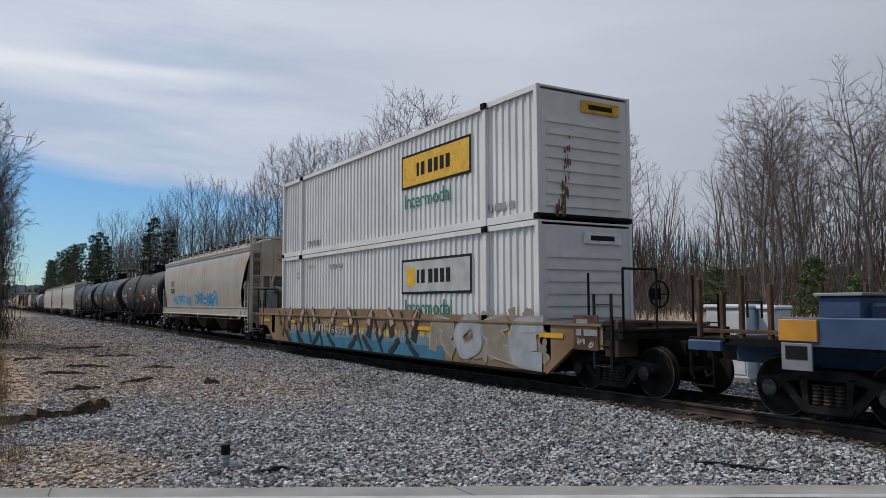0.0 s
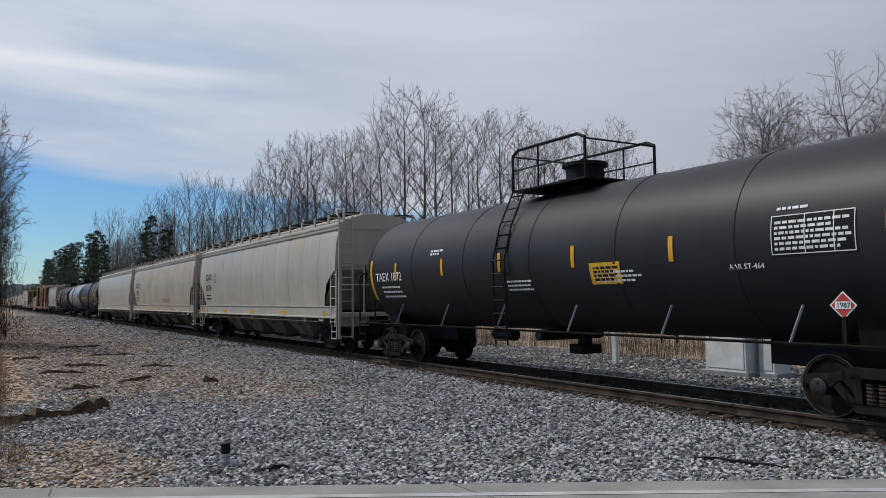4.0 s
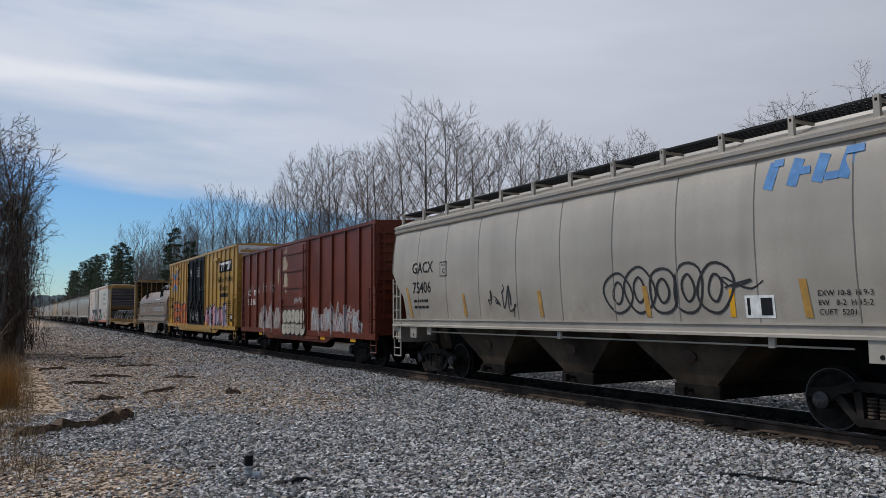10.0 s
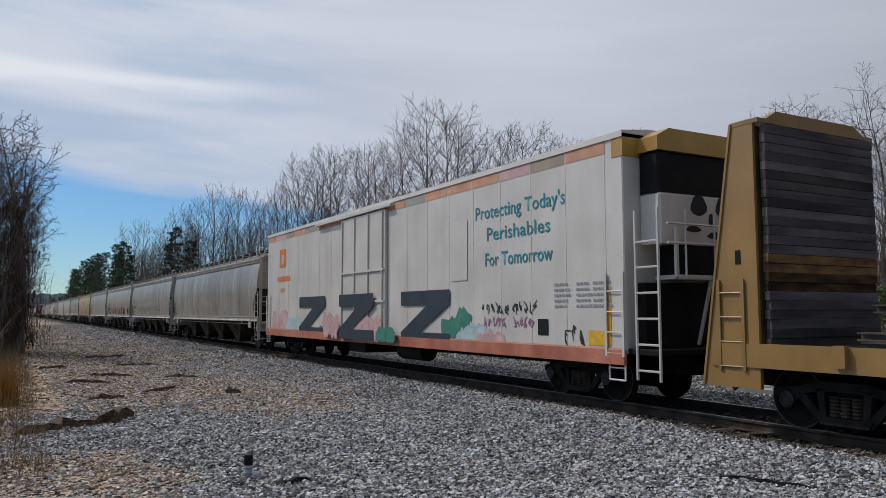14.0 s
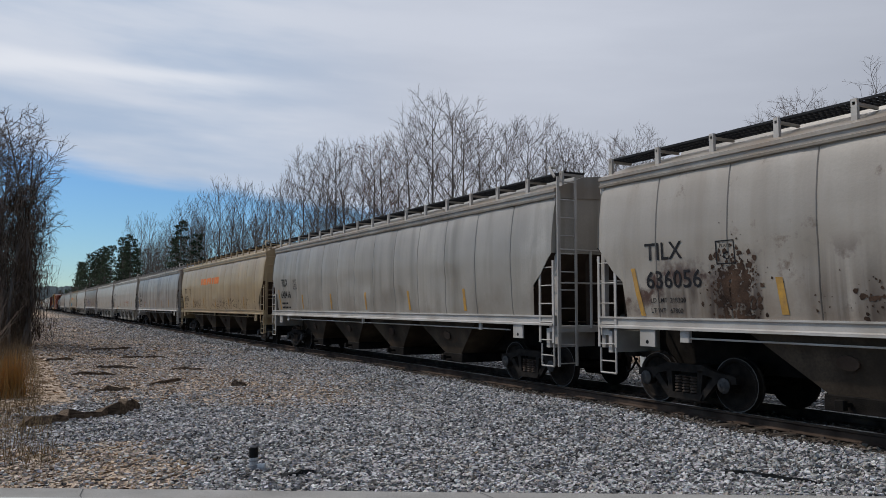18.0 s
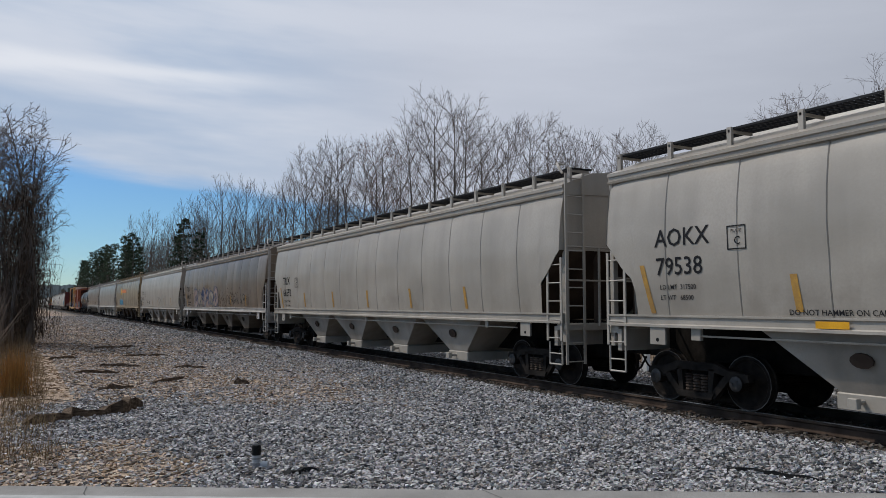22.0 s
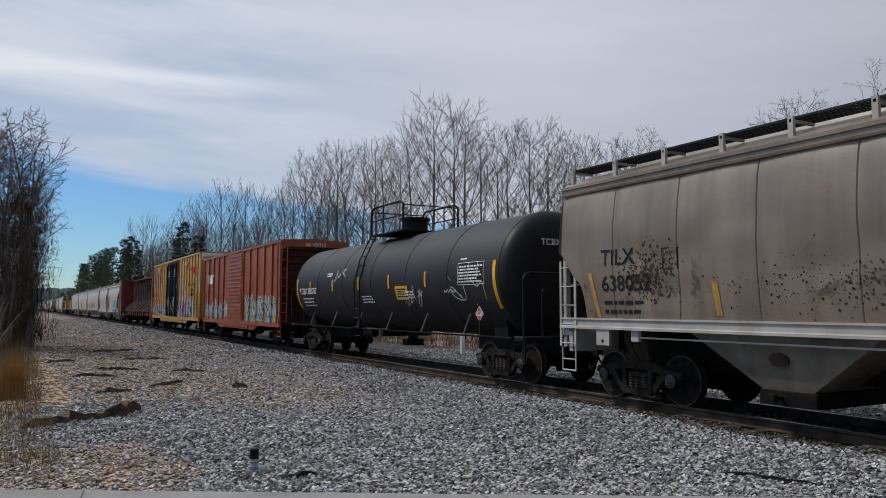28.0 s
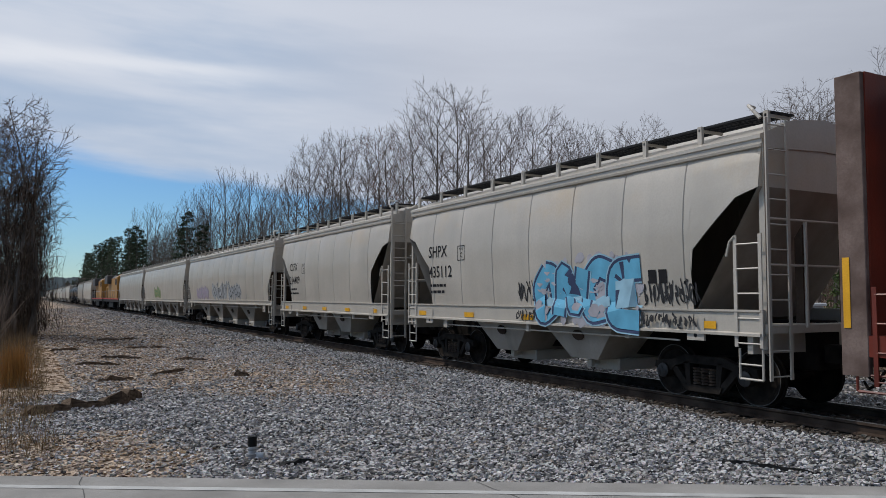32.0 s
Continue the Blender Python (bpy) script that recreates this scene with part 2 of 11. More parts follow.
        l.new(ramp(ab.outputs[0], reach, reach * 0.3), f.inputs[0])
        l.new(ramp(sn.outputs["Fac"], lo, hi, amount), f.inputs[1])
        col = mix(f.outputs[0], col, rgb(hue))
    # broad smears that run down a side in bands: where along it, how dark, and between which heights
    for freq, lo, hi, amount, hue, za, zb in bands:
        f = None
        for scale3, a, b in (((0.05, freq, 0.05), lo, hi), ((0.4, 8.0, 0.22), 0.24, 0.52), ((0.8, 2.5, 0.5), 0.22, 0.48)):
            bm_ = n.new("ShaderNodeMapping")
            bm_.inputs["Scale"].default_value = scale3
            l.new(sh.outputs[0], bm_.inputs[0])
            w = ramp(noise_tex(1.0, 3.0, bm_).outputs["Fac"], a, b, amount if f is None else 1.0)
            if f is not None:
                x = n.new("ShaderNodeMath")
                x.operation = "MULTIPLY"
                l.new(f, x.inputs[0])
                l.new(w, x.inputs[1])
                w = x.outputs[0]
            f = w
        sep = n.new("ShaderNodeSeparateXYZ")
        l.new(co.outputs["Object"], sep.inputs[0])
        x = n.new("ShaderNodeMath")
        x.operation = "MULTIPLY"
        l.new(f, x.inputs[0])
        l.new(ramp(sep.outputs["Z"], za, zb), x.inputs[1])
        col = mix(x.outputs[0], col, rgb(hue))
    l.new(col, p.inputs["Base Color"])
    if bump:
        b = n.new("ShaderNodeBump")
        b.inputs["Strength"].default_value, b.inputs["Distance"].default_value = bump, depth
        l.new(fine.outputs["Fac"], b.inputs["Height"])
        l.new(b.outputs[0], p.inputs["Normal"])
        l.new(ramp(fine.outputs["Fac"], 0.2, 0.8, 1.0), n.new("ShaderNodeMath").inputs[0])
    return m


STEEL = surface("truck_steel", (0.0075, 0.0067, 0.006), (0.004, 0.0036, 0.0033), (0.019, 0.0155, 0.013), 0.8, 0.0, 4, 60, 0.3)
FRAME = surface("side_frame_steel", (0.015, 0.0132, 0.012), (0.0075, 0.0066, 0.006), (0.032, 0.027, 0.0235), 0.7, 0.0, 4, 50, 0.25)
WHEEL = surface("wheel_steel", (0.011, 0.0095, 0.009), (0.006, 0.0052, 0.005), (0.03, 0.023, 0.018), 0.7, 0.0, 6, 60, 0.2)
RIM = surface("worn_wheel_rim", (0.10, 0.093, 0.087), (0.035, 0.032, 0.029), (0.15, 0.14, 0.13), 0.5, 0.4, 5, 40, 0.1)
CAP = surface("bearing_cap", (0.03, 0.029, 0.029), (0.014, 0.0135, 0.0135), (0.055, 0.053, 0.053), 0.55, 0.3, 6, 40, 0.1)
TREAD = surface("bright_tread", (0.35, 0.34, 0.33), rough=0.3, metal=0.9, scale=5)
BLACK = surface("black_paint", (0.006, 0.006, 0.0065), (0.004, 0.004, 0.004), (0.010, 0.0095, 0.009), 0.6, 0.0, 3, 50, 0.1, spec=0.15)
GRATE = surface("grating", (0.028, 0.029, 0.031), rough=0.7, metal=0.4, scale=5)
GALV = surface("galvanised", (0.33, 0.34, 0.35), rough=0.5, metal=0.5, scale=4)
RUBBER = surface("rubber", (0.02, 0.02, 0.02), rough=0.85)
YELLOW_TAPE = surface("reflector_yellow", (0.62, 0.30, 0.012), (0.5, 0.24, 0.01), (0.7, 0.36, 0.02), 0.4)
WORN_TAPE = surface("worn_reflector", (0.36, 0.20, 0.05), (0.24, 0.14, 0.05), (0.46, 0.25, 0.04), 0.6, scale=7)
WHITE_INK = surface("white_lettering", (0.72, 0.72, 0.70), rough=0.6, scale=8)
BLACK_INK = surface("black_lettering", (0.022, 0.022, 0.024), rough=0.8, scale=8, spec=0.05)
RED_INK = surface("red_lettering", (0.45, 0.05, 0.04), rough=0.6, scale=8)
YELLOW_INK = surface("yellow_lettering", (0.65, 0.36, 0.03), rough=0.6, scale=8)
GREEN_INK = surface("green_lettering", (0.02, 0.16, 0.11), rough=0.6, scale=8)
BLUE_INK = surface("blue_lettering", (0.08, 0.22, 0.46), rough=0.6, scale=8)
ORANGE_INK = surface("orange_lettering", (0.62, 0.17, 0.03), rough=0.6, scale=8)
TEAL_INK = surface("teal_lettering", (0.02, 0.2, 0.24), rough=0.6, scale=8)
GREY_INK = surface("grey_lettering", (0.25, 0.25, 0.25), rough=0.6, scale=8)

# ---- ground and track ----


def road_in(x, y):
    """Metres inside the road's edge; less than 0 on the gravel."""
    return (x + 0.1) * -0.511 + (y - 9.62) * -0.859


def step(v, a, b):
    k = min(1.0, max(0.0, (v - a) / (b - a)))
    return k * k * (3 - 2 * k)


def dirt(x, y):
    """1 where brown dirt and litter lie over the stone."""
    n1 = noise.noise((x * 0.25, y * 0.25, 1.0)) + 0.5 * noise.noise((x * 0.8, y * 0.8, 2.0)) + 0.3 * noise.noise((x * 2.2, y * 2.2, 4.0))
    a = step(y + n1 * 5 - x * 0.25, 12.0, 19.0) * (0.45 + 0.55 * step(7.5 - x + n1 * 2.0, 0.0, 4.5)) * step(TRACK - x + n1 * 0.5, 1.9, 3.0)
    b = step(2.3 - x + n1 * 1.2, 0.0, 1.2) * step(12.9 - y + n1 * 1.6, 0.0, 1.4)
    c = step(0.8 - x + n1, 0.0, 1.4)
    d = step(x + n1 * 0.8, 19.0, 21.0)
    return max(a, b, c, d)


def ground_material():
    """Grey crushed stone, and brown dirt, dead leaves and straw where the sheet is marked as dirt."""
    m = bpy.data.materials.new("gravel_ground")
    m.use_nodes = True
    n, l = m.node_tree.nodes, m.node_tree.links
    p = n["Principled BSDF"]
    p.inputs["Roughness"].default_value, p.inputs["Specular IOR Level"].default_value = 0.95, 0.05
    geo = n.new("ShaderNodeNewGeometry")
    att = n.new("ShaderNodeAttribute")
    att.attribute_name = "dirt"

    def tex(kind, s, **kw):
        t = n.new(kind)
        t.inputs["Scale"].default_value = s
        for k, v in kw.items():
            t.inputs[k].default_value = v
        l.new(geo.outputs["Position"], t.inputs["Vector"])
        return t

    def rng(sock, a, b, c=0.0, d=1.0):
        r = n.new("ShaderNodeMapRange")
        for k, v in zip(("From Min", "From Max", "To Min", "To Max"), (a, b, c, d)):
            r.inputs[k].default_value = v
        l.new(sock, r.inputs["Value"])
        return r.outputs[0]

    def mix(f, a, b):
        x = n.new("ShaderNodeMix")
        x.data_type = "RGBA"
        l.new(f, x.inputs[0])
        for s, v in ((x.inputs[6], a), (x.inputs[7], b)):
            if isinstance(v, tuple):
                s.default_value = v
            else:
                l.new(v, s)
        return x.outputs[2]

    def op(kind, a, b):
        x = n.new("ShaderNodeMath")
        x.operation = kind
        for s, v in ((x.inputs[0], a), (x.inputs[1], b)):
            if isinstance(v, float):
                s.default_value = v
            else:
                l.new(v, s)
        return x.outputs[0]

    cells = tex("ShaderNodeTexVoronoi", 19.0)
    bit = n.new("ShaderNodeSeparateColor")
    l.new(cells.outputs["Color"], bit.inputs[0])
    stone = mix(bit.outputs[0], (0.03, 0.03, 0.031, 1), (0.24, 0.24, 0.245, 1))
    stone = mix(rng(bit.outputs[1], 0.75, 1.0, 0, 0.5), stone, (0.20, 0.165, 0.13, 1))
    gaps = rng(cells.outputs["Distance"], 0.35, 0.62)
    stone = mix(gaps, stone, (0.05, 0.047, 0.044, 1))
    leaf, fine = tex("ShaderNodeTexNoise", 7.0, Detail=8.0, Roughness=0.7), tex("ShaderNodeTexNoise", 1.1, Detail=6.0)
    soil = mix(rng(leaf.outputs["Fac"], 0.38, 0.62), (0.17, 0.13, 0.10, 1), (0.52, 0.415, 0.325, 1))
    straw = mix(rng(leaf.outputs["Fac"], 0.38, 0.62), (0.21, 0.155, 0.112, 1), (0.57, 0.44, 0.33, 1))
    brown = mix(rng(fine.outputs["Fac"], 0.42, 0.6), soil, straw)
    # oil, rust dust and old stone along the track, plus painted train shade
    sep = n.new("ShaderNodeSeparateXYZ")
    l.new(geo.outputs["Position"], sep.inputs[0])
    away = op("ADD", op("ABSOLUTE", op("SUBTRACT", sep.outputs["X"], TRACK), 0.0), rng(leaf.outputs["Fac"], 0.3, 0.7, -0.3, 0.3))
    stone = mix(rng(away, 1.85, 1.35), stone, mix(bit.outputs[0], (0.022, 0.018, 0.015, 1), (0.075, 0.06, 0.048, 1)))
    edge = op("ADD", att.outputs["Fac"], rng(leaf.outputs["Fac"], 0.3, 0.7, -0.35, 0.35))
    col = mix(rng(edge, 0.35, 0.65), stone, brown)
    l.new(col, p.inputs["Base Color"])
    b = n.new("ShaderNodeBump")
    b.inputs["Strength"].default_value, b.inputs["Distance"].default_value = 1.0, 0.06
    h = op("ADD", op("SUBTRACT", 1.0, cells.outputs["Distance"]), op("MULTIPLY", leaf.outputs["Fac"], 0.9))
    l.new(h, b.inputs["Height"])
    l.new(b.outputs[0], p.inputs["Normal"])
    return m


def height(x, y):
    """The ground: a low ballast bank under the track, near level gravel, a rise to the woods, a bed for the road."""
    d = abs(x - TRACK)
    z = -0.30
    if d < 4.2:
        z += 0.115 * step(4.2 - d, 0, 2.5)
    if x < 4:
        z += 0.10 * step(4 - x, 0, 4)
    if x > 20:
        z += min(1.2, (x - 20) * 0.04)
    if x < -3:
        z += min(1.5, (-3 - x) * 0.10)
    z += 0.05 * noise.noise((x * 0.35, y * 0.35, 3.0)) + (0.025 * noise.noise((x * 1.7, y * 1.7, 9.0)) if d > 2.0 else 0)
    r = road_in(x, y)
    if r > -1.2:
        k = step(r, -1.2, 0.0)
        z = z * (1 - k) + -0.235 * k
    return z


def ground():
    xs = [-900, -500, -250, -120, -70, -40, -28, -20, -15, -11, -8, -6]
    x = -4.5
    while x < 24:
        xs.append(x)
        x += 0.22
    xs += [25, 27, 30, 33, 37, 42, 48, 56, 70, 90, 130, 200, 300, 500, 900]
    ys = [-600, -250, -120, -60, -35, -22, -14, -8, -4, -1]
    y = 1.0
    while y < 32:
        ys.append(y)
        y += 0.22
    while y < 200:
        ys.append(y)
        y *= 1.03
    ys += [210, 240, 280, 330, 400, 500, 620, 800, 1100, 1600, 2400]
    vs = [(x, y, height(x, y)) for y in ys for x in xs]
    w = len(xs)
    fs = [(j * w + i, j * w + i + 1, (j + 1) * w + i + 1, (j + 1) * w + i) for j in range(len(ys) - 1) for i in range(w - 1)]
    me = bpy.data.meshes.new("ground")
    me.from_pydata(vs, [], fs)
    me.polygons.foreach_set("use_smooth", [True] * len(fs))
    me.attributes.new("dirt", "FLOAT", "POINT").data.foreach_set("value", [dirt(x, y) for y in ys for x in xs])
    ob = new("ground", me)
    me.materials.append(ground_material())
    tagged(ob, "grey crushed-stone gravel turning to brown dirt and dead leaves", "ground", kind="structure")


ground()


def many(name, unit, faces, places, sizes, turns, mat, label, category):
    """One object of very many small pieces: each a copy of unit's corners, jittered, turned and set down."""
    n, k = len(places), unit.shape[1]
    rs = np.random.RandomState(7)
    pick = unit[rs.randint(0, unit.shape[0], n)] * sizes[:, None, :]
    a, b = turns[:, 0], turns[:, 1]
    ca, sa, cb, sb = np.cos(a)[:, None], np.sin(a)[:, None], np.cos(b)[:, None], np.sin(b)[:, None]
    x, y, z = pick[..., 0], pick[..., 1], pick[..., 2]
    y, z = cb * y - sb * z, sb * y + cb * z
    x, y = ca * x - sa * y, sa * x + ca * y
    co = np.stack([x, y, z], -1) + places[:, None, :]
    fa = np.asarray(faces)
    idx = (fa[None] + (np.arange(n) * k)[:, None, None]).reshape(-1)
    me = bpy.data.meshes.new(name)
    me.vertices.add(n * k)
    me.vertices.foreach_set("co", co.ravel())
    me.loops.add(len(idx))
    me.loops.foreach_set("vertex_index", idx)
    m = len(idx) // fa.shape[1]
    me.polygons.add(m)
    me.polygons.foreach_set("loop_start", np.arange(m) * fa.shape[1])
    me.attributes.new("sharp_face", "BOOLEAN", "FACE").data.foreach_set("value", np.ones(m, dtype=bool))
    me.update(calc_edges=True)
    ob = new(name, me)
    me.materials.append(mat)
    return tagged(ob, label, category, kind="stuff")


def island_material(name, cols, rough=0.9):
    """Each loose piece takes its own colour between the given ones."""
    m = bpy.data.materials.new(name)
    m.use_nodes = True
    n, l = m.node_tree.nodes, m.node_tree.links
    p = n["Principled BSDF"]
    p.inputs["Roughness"].default_value, p.inputs["Specular IOR Level"].default_value = rough, 0.05
    geo = n.new("ShaderNodeNewGeometry")
    r = n.new("ShaderNodeValToRGB")
    els = r.color_ramp.elements
    els[0].color, els[1].color = (*cols[0], 1), (*cols[-1], 1)
    for i, c in enumerate(cols[1:-1]):
        els.new((i + 1) / (len(cols) - 1)).color = (*c, 1)
    l.new(geo.outputs["Random Per Island"], r.inputs["Fac"])
    t = n.new("ShaderNodeTexNoise")
    t.inputs["Scale"].default_value = 60.0
    l.new(geo.outputs["Position"], t.inputs["Vector"])
    mx = n.new("ShaderNodeMix")
    mx.data_type, mx.blend_type = "RGBA", "MULTIPLY"
    mx.inputs[0].default_value = 0.5
    l.new(r.outputs["Color"], mx.inputs[6])
    l.new(t.outputs["Color"], mx.inputs[7])
    l.new(r.outputs["Color"] if rough < 0.5 else mx.outputs[2], p.inputs["Base Color"])
    return m


STONE_MAT = island_material("crushed_stone", [(0.05, 0.048, 0.048), (0.20, 0.194, 0.192), (0.37, 0.359, 0.356), (0.54, 0.526, 0.522), (0.27, 0.228, 0.19), (0.70, 0.688, 0.686), (0.11, 0.106, 0.105)])
CUBE_FACES = [(0, 1, 3, 2), (4, 6, 7, 5), (0, 4, 5, 1), (2, 3, 7, 6), (0, 2, 6, 4), (1, 5, 7, 3)]


def stones():
    rs = np.random.RandomState(3)
    cube = np.array([(x, y, z) for x in (-0.5, 0.5) for y in (-0.5, 0.5) for z in (-0.5, 0.5)])
    unit = cube[None] * (1 + rs.uniform(-0.75, 0.35, (60, 8, 3)))
    spots, brown = [], []
    for n, x0, x1, y0, y1, lo, hi in ((62000, -0.5, 10.0, 3.6, 17.0, 0.022, 0.058), (26000, 1.0, 10.1, 17.0, 32.0, 0.03, 0.065), (16000, -3.0, 10.1, 32.0, 60.0, 0.05, 0.09), (14000, -3.0, 10.1, 60.0, 140.0, 0.08, 0.16), (10000, 12.9, 19.5, 4.0, 34.0, 0.035, 0.075)):
        xy = rs.uniform((x0, y0), (x1, y1), (n, 2))
        sz = rs.uniform(lo, hi, n)
        for (x, y), s in zip(xy, sz):
            if road_in(x, y) > -0.05 or (abs(abs(x - TRACK) - 0.7525) < 0.10):
                continue
            if rs.rand() < dirt(x, y) * 0.82:
                if rs.rand() < (0.55 if y < 32 else 0.75):
                    brown.append((x, y, height(x, y) + s * 0.14, s * 0.95))
                continue
            spots.append((x, y, height(x, y) + s * 0.18, s))
    a = np.array(brown)
    n = len(a)
    sizes = a[:, 3:4] * np.stack([rs.uniform(0.8, 1.5, n), rs.uniform(0.7, 1.1, n), rs.uniform(0.4, 0.75, n)], 1)
    many("dusty_stones", unit, CUBE_FACES, a[:, :3], sizes, np.stack([rs.uniform(0, 6.28, n), rs.uniform(-0.6, 0.6, n)], 1), island_material("dusty_stone", [(0.11, 0.088, 0.07), (0.36, 0.295, 0.24), (0.56, 0.47, 0.39), (0.25, 0.188, 0.142), (0.70, 0.60, 0.51), (0.42, 0.32, 0.24)]), "brown dust-covered stones among dirt and dead leaves", "stones")
    a = np.array(spots)
    n = len(a)
    sizes = a[:, 3:4] * np.stack([rs.uniform(0.8, 1.35, n), rs.uniform(0.7, 1.1, n), rs.uniform(0.5, 0.85, n)], 1)
    many("gravel", unit, CUBE_FACES, a[:, :3], sizes, np.stack([rs.uniform(0, 6.28, n), rs.uniform(-0.6, 0.6, n)], 1), STONE_MAT, "loose grey crushed stone", "gravel")
    # stones of the track bed, their grime darkened further for the train's shade
    xy = rs.uniform((9.85, 3.0), (12.9, 34.0), (13000, 2))
    sz = rs.uniform(0.03, 0.065, len(xy))
    a = np.array([(x, y, height(x, y) + q * 0.18, q) for (x, y), q in zip(xy, sz) if abs(abs(x - TRACK) - 0.7525) > 0.10])
    n = len(a)
    sizes = a[:, 3:4] * np.stack([rs.uniform(0.8, 1.35, n), rs.uniform(0.7, 1.1, n), rs.uniform(0.5, 0.85, n)], 1)
    many("ballast", unit, CUBE_FACES, a[:, :3], sizes, np.stack([rs.uniform(0, 6.28, n), rs.uniform(-0.6, 0.6, n)], 1), island_material("grimy_shaded_ballast", [(0.03, 0.025, 0.021), (0.09, 0.073, 0.06), (0.16, 0.135, 0.115), (0.05, 0.04, 0.031), (0.24, 0.215, 0.19), (0.07, 0.05, 0.036)]), "grimy brown ballast stone between and beside the rails, darkened for the train's shade", "ballast")
    # dead leaves, bark chips and twigs on the dirt
    spots = []
    for x, y in rs.uniform((-3.5, 8.5), (9.0, 44.0), (26000, 2)):
        if road_in(x, y) < -0.02 and rs.rand() < 0.02 + dirt(x, y) * 0.95:
            spots.append((x, y, height(x, y) + 0.006))
    a = np.array(spots)
    n = len(a)
    sizes = np.stack([rs.uniform(0.03, 0.16, n), rs.uniform(0.012, 0.05, n), rs.uniform(0.006, 0.02, n)], 1)
    many("leaf_litter", unit, CUBE_FACES, a, sizes, np.stack([rs.uniform(0, 6.28, n), rs.uniform(-0.5, 0.5, n)], 1), island_material("leaf_litter", [(0.06, 0.04, 0.028), (0.21, 0.14, 0.09), (0.34, 0.245, 0.155), (0.13, 0.085, 0.055), (0.25, 0.135, 0.07)]), "scattered dead leaves, bark and twigs", "leaf litter")


stones()


def blades(name, spots, mat, label, category, seed, tall, lean=0.35):
    """Thin three-sided stalks of dry grass."""
    rs = np.random.RandomState(seed)
    unit = np.array([[(-0.5, 0, 0), (0.5, 0, 0), (0.1, 0.0, 1.0)]])
    unit = np.concatenate([unit + np.array([[(0, 0, 0), (0, 0, 0), (dx, 0, 0)]]) for dx in (-8, -3, 0, 4, 9)])
    a = np.array(spots)
    n = len(a)
    sizes = np.stack([rs.uniform(0.006, 0.014, n), np.ones(n), rs.uniform(0.5, 1.0, n) * tall], 1)
    return many(name, unit, [(0, 1, 2)], a, sizes, np.stack([rs.uniform(0, 6.28, n), rs.normal(0, lean, n)], 1), mat, label, category)


STRAW_MAT = island_material("dry_stalks", [(0.12, 0.08, 0.045), (0.26, 0.18, 0.10), (0.36, 0.26, 0.15), (0.20, 0.13, 0.07)])
WEED_MAT = island_material("brown_weeds", [(0.07, 0.05, 0.034), (0.16, 0.115, 0.075), (0.22, 0.165, 0.11), (0.12, 0.08, 0.052)])
ORANGE_STRAW = island_material("orange_stalks", [(0.36, 0.17, 0.05), (0.46, 0.25, 0.08), (0.30, 0.15, 0.06)])


def grasses():
    rs = np.random.RandomState(9)
    near = []
    for x, y in np.concatenate([rs.uniform((-5, 10.5), (0.6, 46.0), (26000, 2))]):
        k = noise.noise((x * 0.7, y * 0.7, 6.0))
        if road_in(x, y) < -0.3 and x < 0.55 + 0.9 * k and k > -0.35:
            near.append((x, y, height(x, y) - 0.01))
    blades("dry_grass", near, STRAW_MAT, "pale dry grass and dead weeds", "grass", 1, 0.5, 0.55)
    brush = []
    for x, y in rs.uniform((-8, 22.0), (0.6, 62.0), (14000, 2)):
        if x < 0.1 + 0.012 * (y - 22) + 0.5 * noise.noise((x * 0.6, y * 0.6, 3.0)):
            brush.append((x, y, height(x, y) - 0.01))
    blades("dead_weeds", brush, WEED_MAT, "dark dead weeds at the foot of the trees", "grass", 4, 1.1, 0.4)
    far = []
    for x, y in rs.uniform((18.6, 7.0), (23.0, 95.0), (30000, 2)):
        if noise.noise((x * 0.5, y * 0.5, 8.0)) > -0.25:
            far.append((x, y, height(x, y) - 0.01))
    blades("dry_weeds", far, WEED_MAT, "tall dry weeds along the far side of the track", "grass", 2, 1.25, 0.22)
    t = tagged(blades("grass_tuft", [(-0.08 + rs.normal(0, 0.13), 18.7 + rs.normal(0, 0.15), -0.22) for _ in range(900)], ORANGE_STRAW, "upright tuft of orange-brown dry grass", "grass tuft", 3, 1.15, 0.16), kind="stuff")
    return t


grasses()

ASPHALT = surface("worn_asphalt", (0.25, 0.24, 0.225), (0.19, 0.183, 0.172), (0.31, 0.30, 0.285), 0.9, 0, 1.2, 90, 0.6)
ROAD_PAINT = surface("road_paint", (0.40, 0.40, 0.385), (0.28, 0.28, 0.27), (0.46, 0.46, 0.45), 0.7, 0, 3, 60, 0.3)
CRACK = surface("crack_filler", (0.10, 0.098, 0.095), rough=0.8)


def on_road(along, inward, z):
    return (-0.1 + 0.859 * along - 0.511 * inward, 9.62 - 0.511 * along - 0.859 * inward, z)


